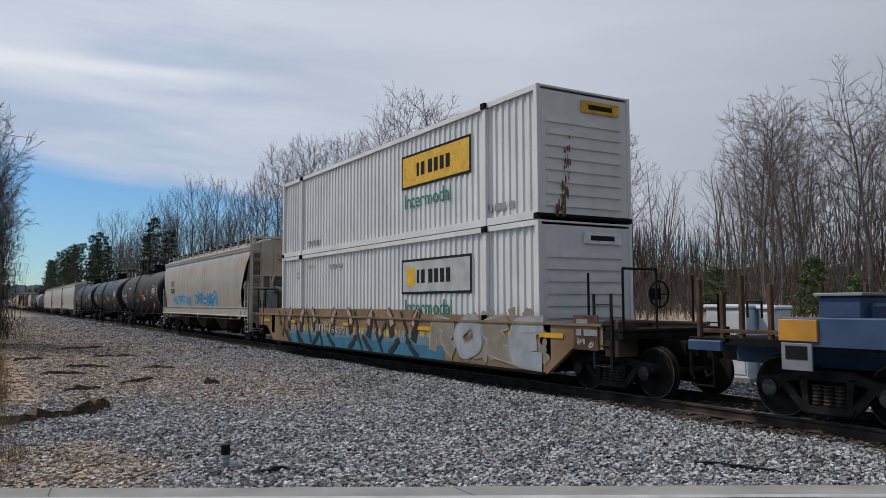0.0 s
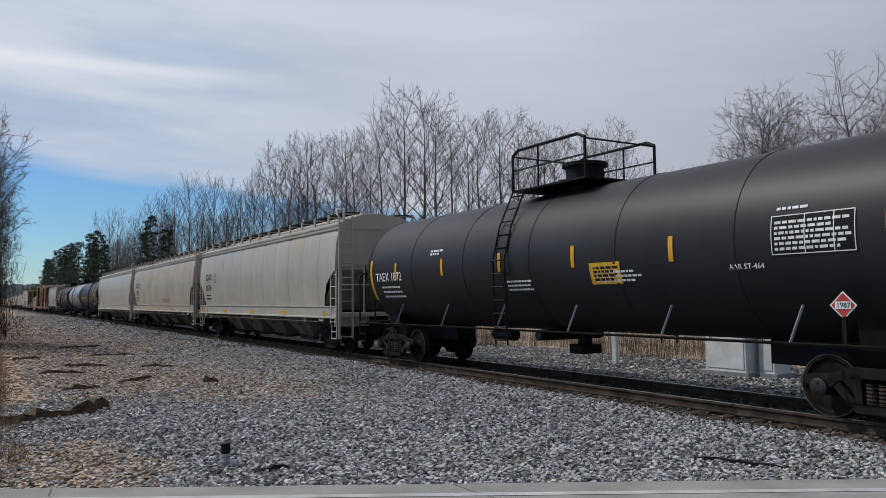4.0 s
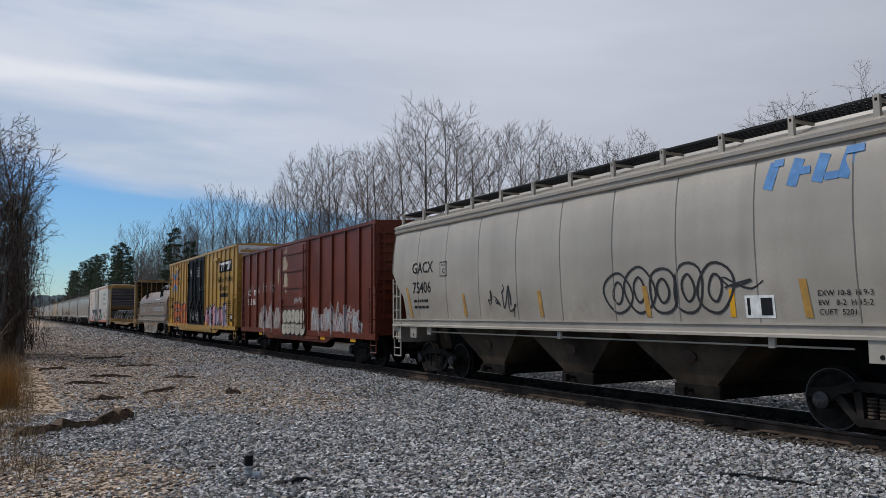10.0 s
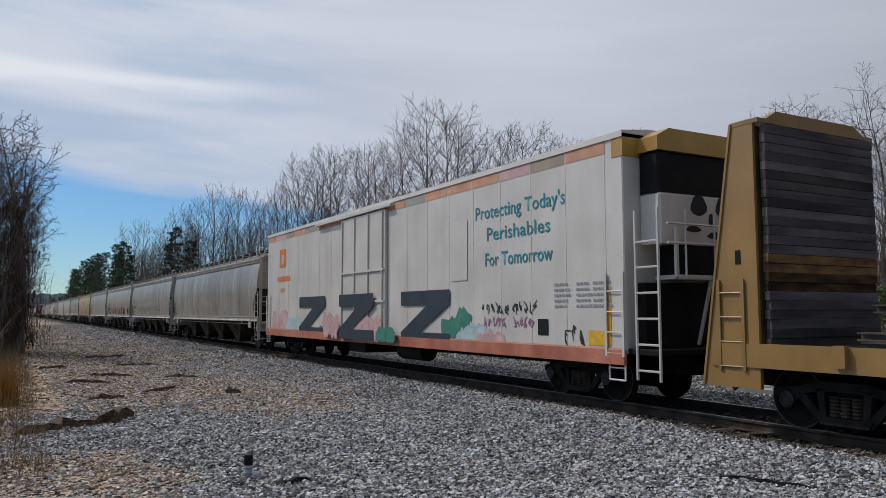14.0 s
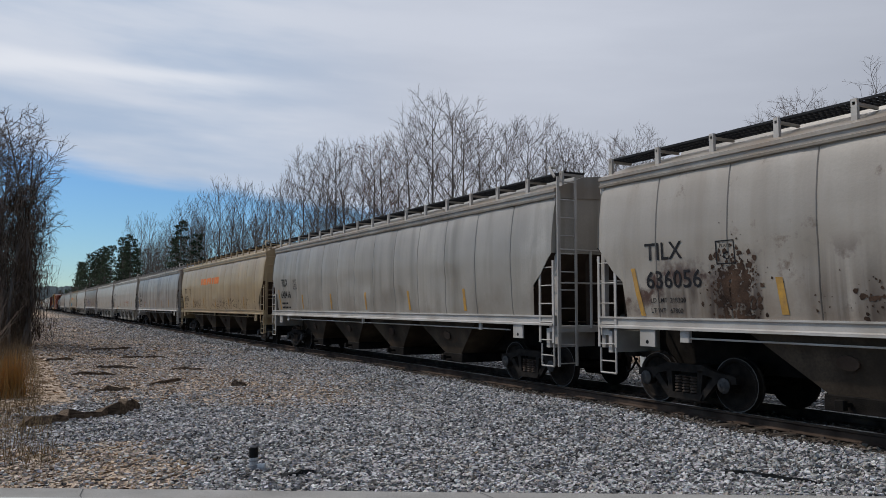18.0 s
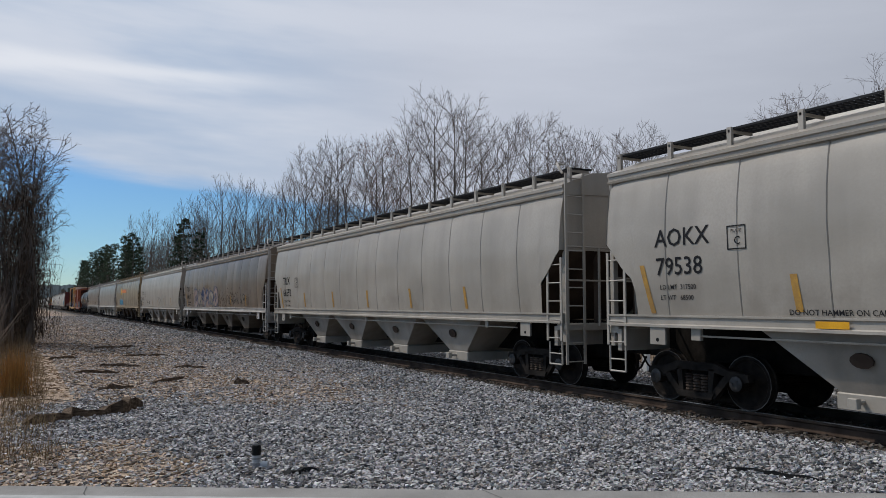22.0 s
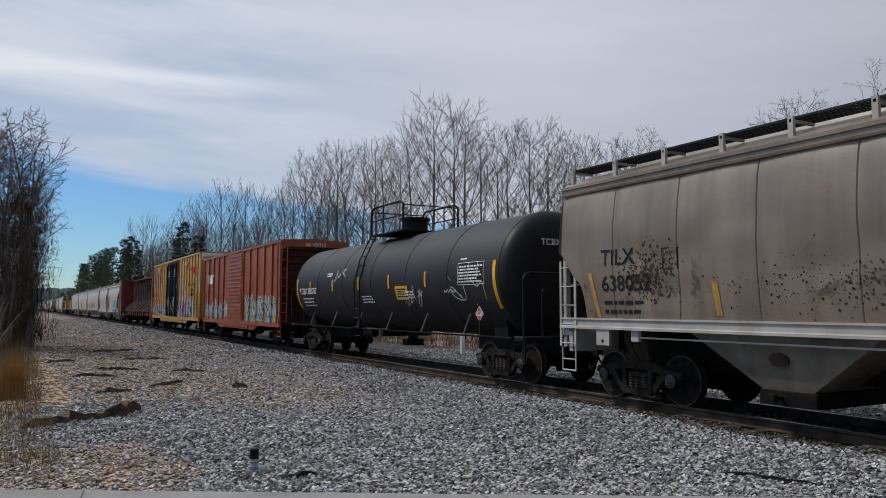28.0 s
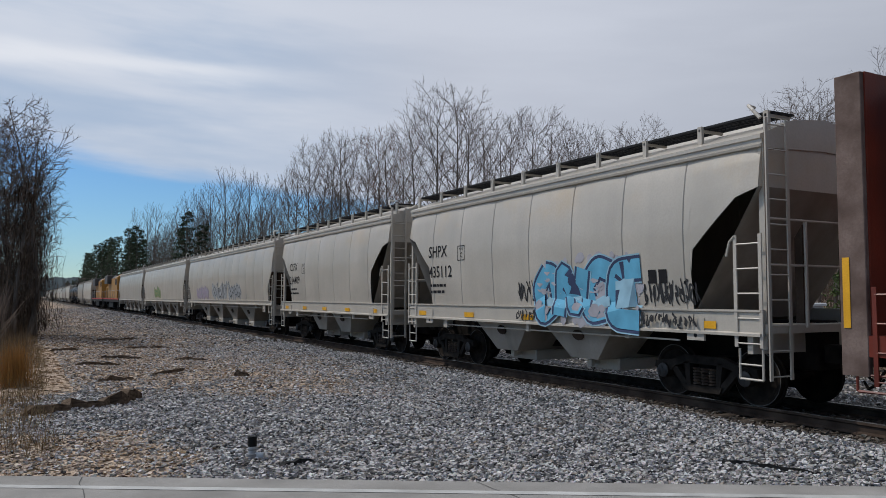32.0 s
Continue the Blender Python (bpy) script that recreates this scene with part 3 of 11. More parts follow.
def road():
    g = Geo()
    rnd = random.Random(2)
    n = 90
    outer = [(-40 + 51 * i / n, 0.04 * noise.noise((i * 0.9, 1, 5))) for i in range(n + 1)]
    vs = [on_road(a, w, -0.195) for a, w in outer] + [on_road(a, 7.3, -0.195) for a, _ in outer] + [on_road(a, w - 0.05, -0.26) for a, w in outer]
    k = n + 1
    g.add(vs, [(i, i + 1, k + i + 1, k + i) for i in range(n)] + [(2 * k + i, 2 * k + i + 1, i + 1, i) for i in range(n)])
    me = g.mesh("road")
    me.materials.append(ASPHALT)
    ob = tagged(new("road", me), "worn pale grey asphalt road with a white edge line", "road", kind="structure")
    line = Geo().add([on_road(a, w, -0.19) for a in (-40, 11) for w in (0.40, 0.52)], [(0, 1, 3, 2)])
    part("edge_line", line, ROAD_PAINT, ob, "worn white edge line")
    cr = Geo()
    for along in (-6.5, 0.9, 5.2):
        pts = [(along + rnd.uniform(-0.06, 0.06) + 0.16 * i, 0.02 + 0.28 * i) for i in range(10)]
        for (a, b), (c, d) in zip(pts, pts[1:]):
            cr.add([on_road(a, b, -0.191), on_road(a + 0.012, b, -0.191), on_road(c + 0.012, d, -0.191), on_road(c, d, -0.191)], [(0, 1, 2, 3)])
    part("crack", cr, CRACK, ob, "dark sealed crack")


road()
RAIL_MAT = surface("rusty_rail", (0.062, 0.044, 0.034), (0.036, 0.026, 0.021), (0.105, 0.075, 0.058), 0.8, 0.3, 3, 60, 0.2)
TIE_MAT = surface("weathered_tie", (0.065, 0.053, 0.044), (0.03, 0.024, 0.02), (0.13, 0.107, 0.088), 0.9, 0, 4, 40, 0.5, vary=0.35, stretch=(0.4, 3, 3))


def track():
    base = thing("railway_track", "rusty steel rails on weathered wooden ties in gravel ballast", "railway track", kind="structure")
    rail_prof = [(-0.035, 0.0), (0.035, 0.0), (0.037, -0.035), (0.012, -0.055), (0.010, -0.135), (0.075, -0.158), (0.075, -0.17), (-0.075, -0.17), (-0.075, -0.158), (-0.010, -0.135), (-0.012, -0.055), (-0.037, -0.035)]
    for side in (-1, 1):
        g = Geo().along([(TRACK + side * 0.7525 + x, z) for x, z in rail_prof], -120, 1300)
        part("rail", g, RAIL_MAT, base, "rusty brown steel rail")
        g = Geo().box(TRACK + side * 0.7525 - 0.03, TRACK + side * 0.7525 + 0.03, -120, 1300, 0.0005, 0.004)
        part("rail_head", g, TREAD, base, "polished bright rail head")
    g0 = Geo().soft_box(-1.3, 1.3, -0.115, 0.115, -0.36, -0.172, 0.02).mesh("tie")
    plate = Geo().box(-0.18, 0.18, -0.09, 0.09, -0.172, -0.166).bar((-0.11, 0.05, -0.17), (-0.11, 0.05, -0.145), 0.014).bar((0.11, -0.05, -0.17), (0.11, -0.05, -0.145), 0.014).mesh("tie_plate")
    y = -8.0
    for i in range(150):
        tie = part("tie", g0, TIE_MAT, base, at=pose(TRACK + random.uniform(-0.06, 0.06), y, random.uniform(-0.012, 0.006), 0, 0, random.uniform(-1.2, 1.2)))
        if i < 60:
            for side in (-1, 1):
                part("tie_plate", plate, RAIL_MAT, tie, at=pose(side * 0.7525, 0, 0))
        y += 0.545
    far = Geo()
    while y < 420:
        far.soft_box(TRACK - 1.3, TRACK + 1.3, y - 0.115, y + 0.115, -0.36, -0.172, 0.02)
        y += 0.545
    tagged(part("ties", far, TIE_MAT, base), kind="stuff")


track()

# ---- rolling stock: shared pieces ----
# a car's own space: y along the track (its front, which leads, is at -y), x across it, z up from the rail


def wheelset_mesh():
    g = Geo()
    g.bar((-1.08, 0, 0), (1.08, 0, 0), 0.075, 10)
    for s in (-1, 1):
        rings = [(0.66, 0.10), (0.66, 0.36), (0.675, 0.485), (0.705, 0.485), (0.715, 0.458), (0.80, 0.452), (0.80, 0.437), (0.80, 0.39), (0.765, 0.36), (0.755, 0.16), (0.78, 0.13), (0.78, 0.09)]
        g.lathe_x([(s * x, r) for x, r in rings], 0, 0, 22)
        g.lathe_x([(s * 0.95, 0.13), (s * 1.10, 0.13), (s * 1.12, 0.10)], 0, 0, 12)
        for k in range(3):
            a = k * 2.0944
            g.box(s * 1.115 - 0.012, s * 1.115 + 0.012, 0.06 * math.cos(a) - 0.02, 0.06 * math.cos(a) + 0.02, 0.06 * math.sin(a) - 0.02, 0.06 * math.sin(a) + 0.02)
    me = g.mesh("wheelset", True)
    # worn bright rim of the tread, greasy grey bearing caps
    for m in (None, RIM, CAP):
        me.materials.append(m)
    for q in me.polygons:
        x, r = abs(q.center.x), math.hypot(q.center.y, q.center.z)
        if x > 0.79 and 0.43 < r < 0.46:
            q.material_index = 1
        elif x > 1.09:
            q.material_index = 2
    return me


def side_frame_mesh():
    """A cast side frame: bowed top bar, two legs, spring window."""
    top = [(-1.12, 0.50), (-1.10, 0.62), (-0.70, 0.66), (-0.42, 0.76), (0.42, 0.76), (0.70, 0.66), (1.10, 0.62), (1.12, 0.50)]
    under = [(0.72, 0.47), (0.62, 0.56), (0.36, 0.62), (-0.36, 0.62), (-0.62, 0.56), (-0.72, 0.47)]
    g = Geo()
    g.across(top + [(0.80, 0.44)] + under + [(-0.80, 0.44)], 0.94, 1.06)
    for s in (-1, 1):
        g.across([(s * 0.74, 0.52), (s * 0.60, 0.55), (s * 0.30, 0.22), (s * 0.40, 0.16)], 0.95, 1.05)
        g.across([(s * 0.42, 0.66), (s * 0.30, 0.66), (s * 0.27, 0.24), (s * 0.36, 0.20)], 0.94, 1.06)
    g.across([(-0.42, 0.26), (-0.36, 0.15), (0.36, 0.15), (0.42, 0.26)], 0.92, 1.08)
    return g.mesh("side_frame")


def spring_mesh():
    """One coil spring, as a ribbed column."""
    g = Geo()
    n = 7
    rings = []
    for k in range(6):
        z = 0.26 + k * 0.052
        rings += [(z, 0.055), (z + 0.016, 0.08), (z + 0.034, 0.08)]
    vs = [(r * math.cos(6.28319 * i / n), r * math.sin(6.28319 * i / n), z) for z, r in rings for i in range(n)]
    fs = [(k * n + i, k * n + (i + 1) % n, (k + 1) * n + (i + 1) % n, (k + 1) * n + i) for k in range(len(rings) - 1) for i in range(n)]
    return g.add(vs, fs).mesh("spring", True, 50)


SPRING = surface("rusty_spring", (0.055, 0.042, 0.034), (0.03, 0.022, 0.019), (0.10, 0.076, 0.06), 0.7, 0.3, 5, 40, 0.1)
SPIN = []  # wheelsets and the y of their axle in the train


def truck(car, y):
    bol = once("bolster", lambda: Geo().soft_box(-0.95, 0.95, -0.2, 0.2, 0.5, 0.74, 0.03).bar((0, 0, 0.7), (0, 0, 0.95), 0.25, 14).box(-0.75, 0.75, -0.62, -0.5, 0.42, 0.55).box(-0.75, 0.75, 0.5, 0.62, 0.42, 0.55).mesh("bolster"))
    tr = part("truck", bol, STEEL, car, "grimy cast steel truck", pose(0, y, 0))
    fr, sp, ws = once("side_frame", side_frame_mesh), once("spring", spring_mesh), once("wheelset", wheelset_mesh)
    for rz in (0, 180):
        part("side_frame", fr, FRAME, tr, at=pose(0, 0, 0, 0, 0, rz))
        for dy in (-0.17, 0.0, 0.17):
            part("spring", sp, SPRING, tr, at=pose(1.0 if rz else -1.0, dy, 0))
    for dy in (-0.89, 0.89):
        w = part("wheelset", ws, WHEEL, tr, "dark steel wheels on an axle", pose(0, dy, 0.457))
        SPIN.append((car, w, y + dy))
    return tr


def coupler_mesh(out):
    g = Geo().soft_box(-0.16, 0.16, 0.0, out * 0.55, 0.74, 1.02, 0.03)
    g.box(-0.07, 0.07, out * 0.5, out - 0.12, 0.80, 0.94)
    g.soft_box(-0.16, 0.10, out - 0.2, out + 0.05, 0.74, 1.02, 0.04)
    g.soft_box(0.06, 0.17, out - 0.16, out + 0.0, 0.76, 1.0, 0.03)
    g.path([(-0.35, out * 0.4, 0.72), (-0.36, out * 0.6, 0.5), (-0.3, out * 0.85, 0.42), (-0.25, out, 0.52)], 0.022, 5)
    return g.mesh("coupler")


def couplers(car, end, half):
    """A coupler at each end, from the end sill to the middle of the gap."""
    me = once(("coupler", round(half - end, 2)), lambda: coupler_mesh(half - end))
    for rz, s in ((0, 1), (180, -1)):
        part("coupler", me, STEEL, car, "rusty knuckle coupler with air hose", pose(0, s * end, 0, 0, 0, rz))


def ladder_mesh(w, z0, z1, step=0.38, r=0.022):
    g = Geo()
    for y in (0, w):
        g.box(-0.012, 0.012, y - 0.03, y + 0.03, z0, z1)
    z = z0 + 0.06
    while z < z1:
        g.bar((0, 0, z), (0, w, z), r * 0.6, 5)
        z += step
    return g.mesh("ladder")


def ladder(car, x, y, w, z0, z1, mat, rz=0, label=""):
    me = once(("ladder", round(w, 2), round(z0, 2), round(z1, 2)), lambda: ladder_mesh(w, z0, z1))
    return part("ladder", me, mat, car, label, pose(x, y, 0, 0, 0, rz))


def stirrup(car, x, y, mat, w=0.42):
    me = once(("stirrup", w), lambda: Geo().path([(0, 0, 0.98), (0, 0, 0.52), (0, w, 0.52), (0, w, 0.98)], 0.02, 5).bar((0, 0, 0.74), (0, w, 0.74), 0.016, 5).mesh("stirrup_step"))
    return part("stirrup_step", me, mat, car, "", pose(x, y, 0))


def brake_wheel(car, y, z, mat, s):
    def make():
        g = Geo()
        pts = [(0.27 * math.cos(k * 0.5236), 0, 0.27 * math.sin(k * 0.5236)) for k in range(13)]
        g.path(pts, 0.02, 5)
        for k in range(0, 12, 3):
            g.bar((0, 0.03, 0), pts[k], 0.014, 5)
        return g.soft_box(-0.1, 0.1, -0.18, -0.02, -0.12, 0.12, 0.02).mesh("brake_wheel")
    part("brake_wheel", once("brake_wheel", make), mat, car, "round hand-brake wheel", pose(0.45, y, z, 0, 0, 0 if s > 0 else 180))


def flat_side(x):
    return lambda z, y=0.0: x


INK_LIFT = 0.007
SKINS = {}


def skin(car, side):
    """The dented side of a hopper car where it has one."""
    return SKINS.get(id(car), side) if side is HOPPER_SIDE else side


def writing(car, text, y, z, size, ink, side, width=None):
    """Lettering on the side towards the camera, laid onto that side's curve. y is the left end of the first letter."""
    cu = bpy.data.curves.new("text", "FONT")
    cu.body, cu.size, cu.resolution_u, cu.offset = text, size * 1.38, 2, size * 0.010
    tmp = bpy.data.objects.new("text", cu)
    me = bpy.data.meshes.new_from_object(tmp)
    bpy.data.objects.remove(tmp)
    bpy.data.curves.remove(cu)
    n = len(me.vertices)
    co = np.empty(n * 3)
    me.vertices.foreach_get("co", co)
    co = co.reshape(-1, 3)
    if n == 0:
        return
    side = skin(car, side)
    k = 1.0 if width is None else width / (co[:, 0].max() - co[:, 0].min())
    out = np.empty_like(co)
    out[:, 1] = y - co[:, 0] * k
    out[:, 2] = z + co[:, 1]
    out[:, 0] = [-(max(side(q, p + d) for d in (-0.07, 0.0, 0.07)) + INK_LIFT) for p, q in out[:, 1:]]
    me.vertices.foreach_set("co", out.ravel())
    me.name = "lettering"
    part("lettering", me, ink, car)


def plate(car, y, z, w, h, mat, side, lift=0.006, name="decal", label="", lean=0.0):
    """A thin plate or decal; y, z is its middle; it follows the side's curve."""
    g = Geo()
    side = skin(car, side)
    rows = 6
    cols = max(1, min(12, int(w / 0.25)))
    vs, fs = [], []
    for i in range(rows + 1):
        q = z - h / 2 + h * i / rows
        for s in range(cols + 1):
            p = y - w / 2 + w * s / cols + lean * (q - z)
            vs.append((-(side(q, p) + lift), p, q))
    k = cols + 1
    fs = [(i * k + j, i * k + j + 1, (i + 1) * k + j + 1, (i + 1) * k + j) for i in range(rows) for j in range(cols)]
    g.add(vs, fs)
    return part(name, g, mat, car, label)


def bars(car, y, z, w, lines, h, ink, side, gap=1.6):
    """Small unreadable lettering as plain bars: lines run down from z, y is the left end."""
    g = Geo()
    side = skin(car, side)
    rnd = random.Random(int(y * 100) + lines)
    for k in range(lines):
        q = z - k * h * gap
        x = 0.0
        while x < w * rnd.uniform(0.75, 1.0):
            d = h * rnd.uniform(1.0, 3.2)
            vs = [(-(side(b, y - a) + INK_LIFT), y - a, b) for a, b in ((x, q), (x + d, q), (x + d, q + h), (x, q + h))]
            g.add(vs, [(0, 1, 2, 3)])
            x += d + h * 0.6
    part("stencil", g, ink, car)["kind"] = "stuff"


def graffiti(car, y0, y1, z0, z1, fills, line, side, seed, letters=None, lift=0.007, thin=False, halo=None, fat=0.26):
    """Sprayed shapes nobody can read: thick crooked bands with an outline and a halo, laid onto the side. y0 > y1 run left to right."""
    rnd = random.Random(seed)
    side = skin(car, side)
    n = letters or max(2, int((y0 - y1) / ((z1 - z0) * 0.75)))
    w, h = (y0 - y1) / n, z1 - z0

    def stroke(geo, pts, wd, off):
        """One connected ribbon along pts."""
        n, vs = len(pts), []
        for i, (y, z) in enumerate(pts):
            (ya, za), (yb, zb) = pts[max(0, i - 1)], pts[min(n - 1, i + 1)]
            ln = math.hypot(yb - ya, zb - za) or 1e-6
            ends = i in (0, n - 1)
            wk = wd * (0.5 if ends else 1.0)
            ny, nz = -(zb - za) / ln * wk / 2, (yb - ya) / ln * wk / 2
            ey, ez = ((yb - ya) / ln * wd * 0.3 * (1 if i else -1), (zb - za) / ln * wd * 0.3 * (1 if i else -1)) if ends else (0, 0)
            for k in (1, -1):
                p, q = y + ey + ny * k, min(max(z + ez + nz * k, z0 - 0.08), z1 + 0.14)
                vs.append((-(side(q, p) + off + 0.0002 * (i % 7)), p, q))
        geo.add(vs, [(2 * i, 2 * i + 1, 2 * i + 3, 2 * i + 2) for i in range(n - 1)])

    def bent(pts):
        out = []
        for p, q, r in zip(pts, pts[1:], pts[2:]):
            m0, m1 = ((p[0] + q[0]) / 2, (p[1] + q[1]) / 2), ((q[0] + r[0]) / 2, (q[1] + r[1]) / 2)
            out += [tuple((1 - u) ** 2 * m0[j] + 2 * u * (1 - u) * q[j] + u * u * m1[j] for j in (0, 1)) for u in (0.0, 0.33, 0.66)]
        return [pts[0]] + out + [pts[-1]]

    glow, shapes = Geo(), []
    for i in range(n):
        base = y0 - i * w
        sl, up = rnd.uniform(-0.16, 0.2), rnd.uniform(-0.05, 0.05)
        ky, kz = rnd.uniform(0.86, 1.12), rnd.uniform(0.84, 1.0)
        m, hi = rnd.randint(4, 6), rnd.random() < 0.5
        warp = []
        for k in range(m):
            warp.append((min(1.05, max(-0.05, k / (m - 1) + rnd.uniform(-0.28, 0.28))), (rnd.uniform(0.7, 1.0) if hi else rnd.uniform(0.0, 0.3)) if rnd.random() < 0.8 else rnd.uniform(0.35, 0.65)))
            hi = not hi
        pts = [(base - w * (0.06 + 0.88 * (u * ky + sl * (v - 0.5))), z0 + h * (0.08 + up + 0.84 * kz * v)) for u, v in warp]
        if thin:
            loops = [(base - w * (0.5 + rnd.uniform(-0.6, 0.6)), z0 + h * (0.5 + rnd.uniform(-0.55, 0.55))) for _ in range(rnd.randint(5, 9))]
            pts = bent(loops)
        else:
            pts = bent(pts)
        shapes.append(pts)
    if thin:
        g = Geo()
        for pts in shapes:
            stroke(g, pts, 0.032, lift)
        part("graffiti", g, line, car, "thin sprayed tag")["kind"] = "stuff"
        return
    wd = min(w, h) * fat
    for pts in shapes:
        stroke(glow, pts, wd * 2.1, lift)
    # a ragged cloud of overspray behind the shapes
    m = max(6, n * 4)
    for i in range(m):
        y = y0 - (y0 - y1) * (i + rnd.random()) / m
        za, zb = z0 + h * rnd.uniform(0.0, 0.25), z0 + h * rnd.uniform(0.4, 0.8)
        stroke(glow, [(y, za), (y + rnd.uniform(-0.1, 0.1), za * 0.8 + zb * 0.2), (y + rnd.uniform(-0.1, 0.1), za * 0.2 + zb * 0.8), (y + rnd.uniform(-0.15, 0.15), zb)], wd * rnd.uniform(0.8, 1.6), lift - 0.002)
    tag = part("graffiti", glow, halo or fills[0], car, "sprayed graffiti")
    tag["kind"] = "stuff"
    for i, pts in enumerate(shapes):
        o = lift + 0.003 + 0.004 * (i % 2)
        a, b = Geo(), Geo()
        stroke(a, pts, wd * 1.3, o)
        stroke(b, pts, wd * 0.86, o + 0.0022)
        part("graffiti_outline", a, line, tag)
        part("graffiti_fill", b, fills[(i + 1) % len(fills)], tag)


SPRAY = {k: surface("spray_" + k, c, rough=0.65, scale=2.5, grain=20, bump=0.05) for k, c in dict(
    blue=(0.08, 0.30, 0.50), teal=(0.03, 0.20, 0.24), black=(0.02, 0.02, 0.022), white=(0.40, 0.395, 0.375), tan=(0.42, 0.30, 0.18), pink=(0.50, 0.22, 0.26),
    lilac=(0.33, 0.27, 0.35), orange=(0.50, 0.13, 0.04), green=(0.05, 0.22, 0.12), grey=(0.30, 0.31, 0.32), red=(0.35, 0.05, 0.04), navy=(0.03, 0.045, 0.10), sky=(0.25, 0.42, 0.52), olive=(0.22, 0.24, 0.10), dusk=(0.115, 0.185, 0.225), buff=(0.33, 0.265, 0.195), putty=(0.30, 0.285, 0.26), mint=(0.31, 0.33, 0.305), gold=(0.5, 0.30, 0.05), umber=(0.05, 0.032, 0.024), ice=(0.40, 0.45, 0.50), haze=(0.34, 0.33, 0.36), chalk=(0.30, 0.255, 0.245), rust=(0.17, 0.06, 0.045), cream=(0.35, 0.325, 0.265), clay=(0.24, 0.195, 0.15), azure=(0.10, 0.34, 0.50), plum=(0.26, 0.12, 0.20), petrol=(0.035, 0.145, 0.215), skin=(0.36, 0.235, 0.18), rose=(0.50, 0.32, 0.31), aqua=(0.36, 0.46, 0.46), pine=(0.05, 0.20, 0.14), peach=(0.52, 0.27, 0.17), ink=(0.028, 0.036, 0.046), dusty=(0.26, 0.19, 0.165), slate=(0.13, 0.125, 0.13)).items()}

GLYPHS = [[[(0, 1), (1, 1), (0.1, 0.05), (1, 0)]], [[(1, 1), (0.12, 0.97), (0, 0.5), (0.1, 0.03), (1, 0)], [(0.1, 0.5), (0.8, 0.55)]], [[(0, 0), (0.1, 1), (0.35, 0.7), (0.75, 0.1), (1, 1)]], [[(1, 0.86), (0.5, 1), (0, 0.6), (0.25, 0.02), (1, 0.15)]], [[(0, 1), (0.1, 0)], [(0.1, 0.5), (0.9, 0.5)], [(1, 1), (0.92, 0)]], [[(0, 0), (0.05, 1), (0.95, 0.8), (0.45, 0.48), (1, 0)]], [[(0.5, 1), (0, 0.6), (0.3, 0), (0.95, 0.3), (0.8, 0.95), (0.4, 1)]],
          [[(-0.2, 0.1), (0.1, 0.95), (0.4, 0.2), (0.55, 0.9), (1.1, 0.05)]], [[(0.9, 1), (-0.1, 0.75), (0.8, 0.45), (0.1, 0.2), (1.2, 0)]], [[(0, 1), (0.3, 0.1), (0.75, 0.85), (1.1, 0.1)], [(0.1, 0.3), (1.0, 0.6)]], [[(-0.1, 0.5), (0.4, 1), (0.7, 0.3), (0.2, 0.05), (1.1, 0.0)]]]


def rounded(pts):
    """Points along pts with its corners cut round."""
    if len(pts) < 3:
        return pts
    out = []
    for p, q, r in zip(pts, pts[1:], pts[2:]):
        a, b = (0.3 * p[0] + 0.7 * q[0], 0.3 * p[1] + 0.7 * q[1]), (0.7 * q[0] + 0.3 * r[0], 0.7 * q[1] + 0.3 * r[1])
        out += [tuple((1 - u) ** 2 * a[j] + 2 * u * (1 - u) * q[j] + u * u * b[j] for j in (0, 1)) for u in (0.0, 0.25, 0.5, 0.75, 1.0)]
    return [pts[0]] + out + [pts[-1]]


def ribbon(geo, pts, wd, off, side):
    """A flat band of width wd along pts, cut into short lengths that follow the side."""
    fine = [pts[0]]
    for a, b in zip(pts, pts[1:]):
        n = max(1, int(math.hypot(b[0] - a[0], b[1] - a[1]) / 0.15))
        fine += [(a[0] + (b[0] - a[0]) * i / n, a[1] + (b[1] - a[1]) * i / n) for i in range(1, n + 1)]
    vs, n = [], len(fine)
    for i, (y, z) in enumerate(fine):
        (ya, za), (yb, zb) = fine[max(0, i - 1)], fine[min(n - 1, i + 1)]
        ln = math.hypot(yb - ya, zb - za) or 1e-6
        for k in (1, -1):
            p, q = y - (zb - za) / ln * wd / 2 * k, z + (yb - ya) / ln * wd / 2 * k
            vs.append((-(side(q, p) + off + 0.0001 * (i % 9)), p, q))
    geo.add(vs, [(2 * i, 2 * i + 1, 2 * i + 3, 2 * i + 2) for i in range(n - 1)])


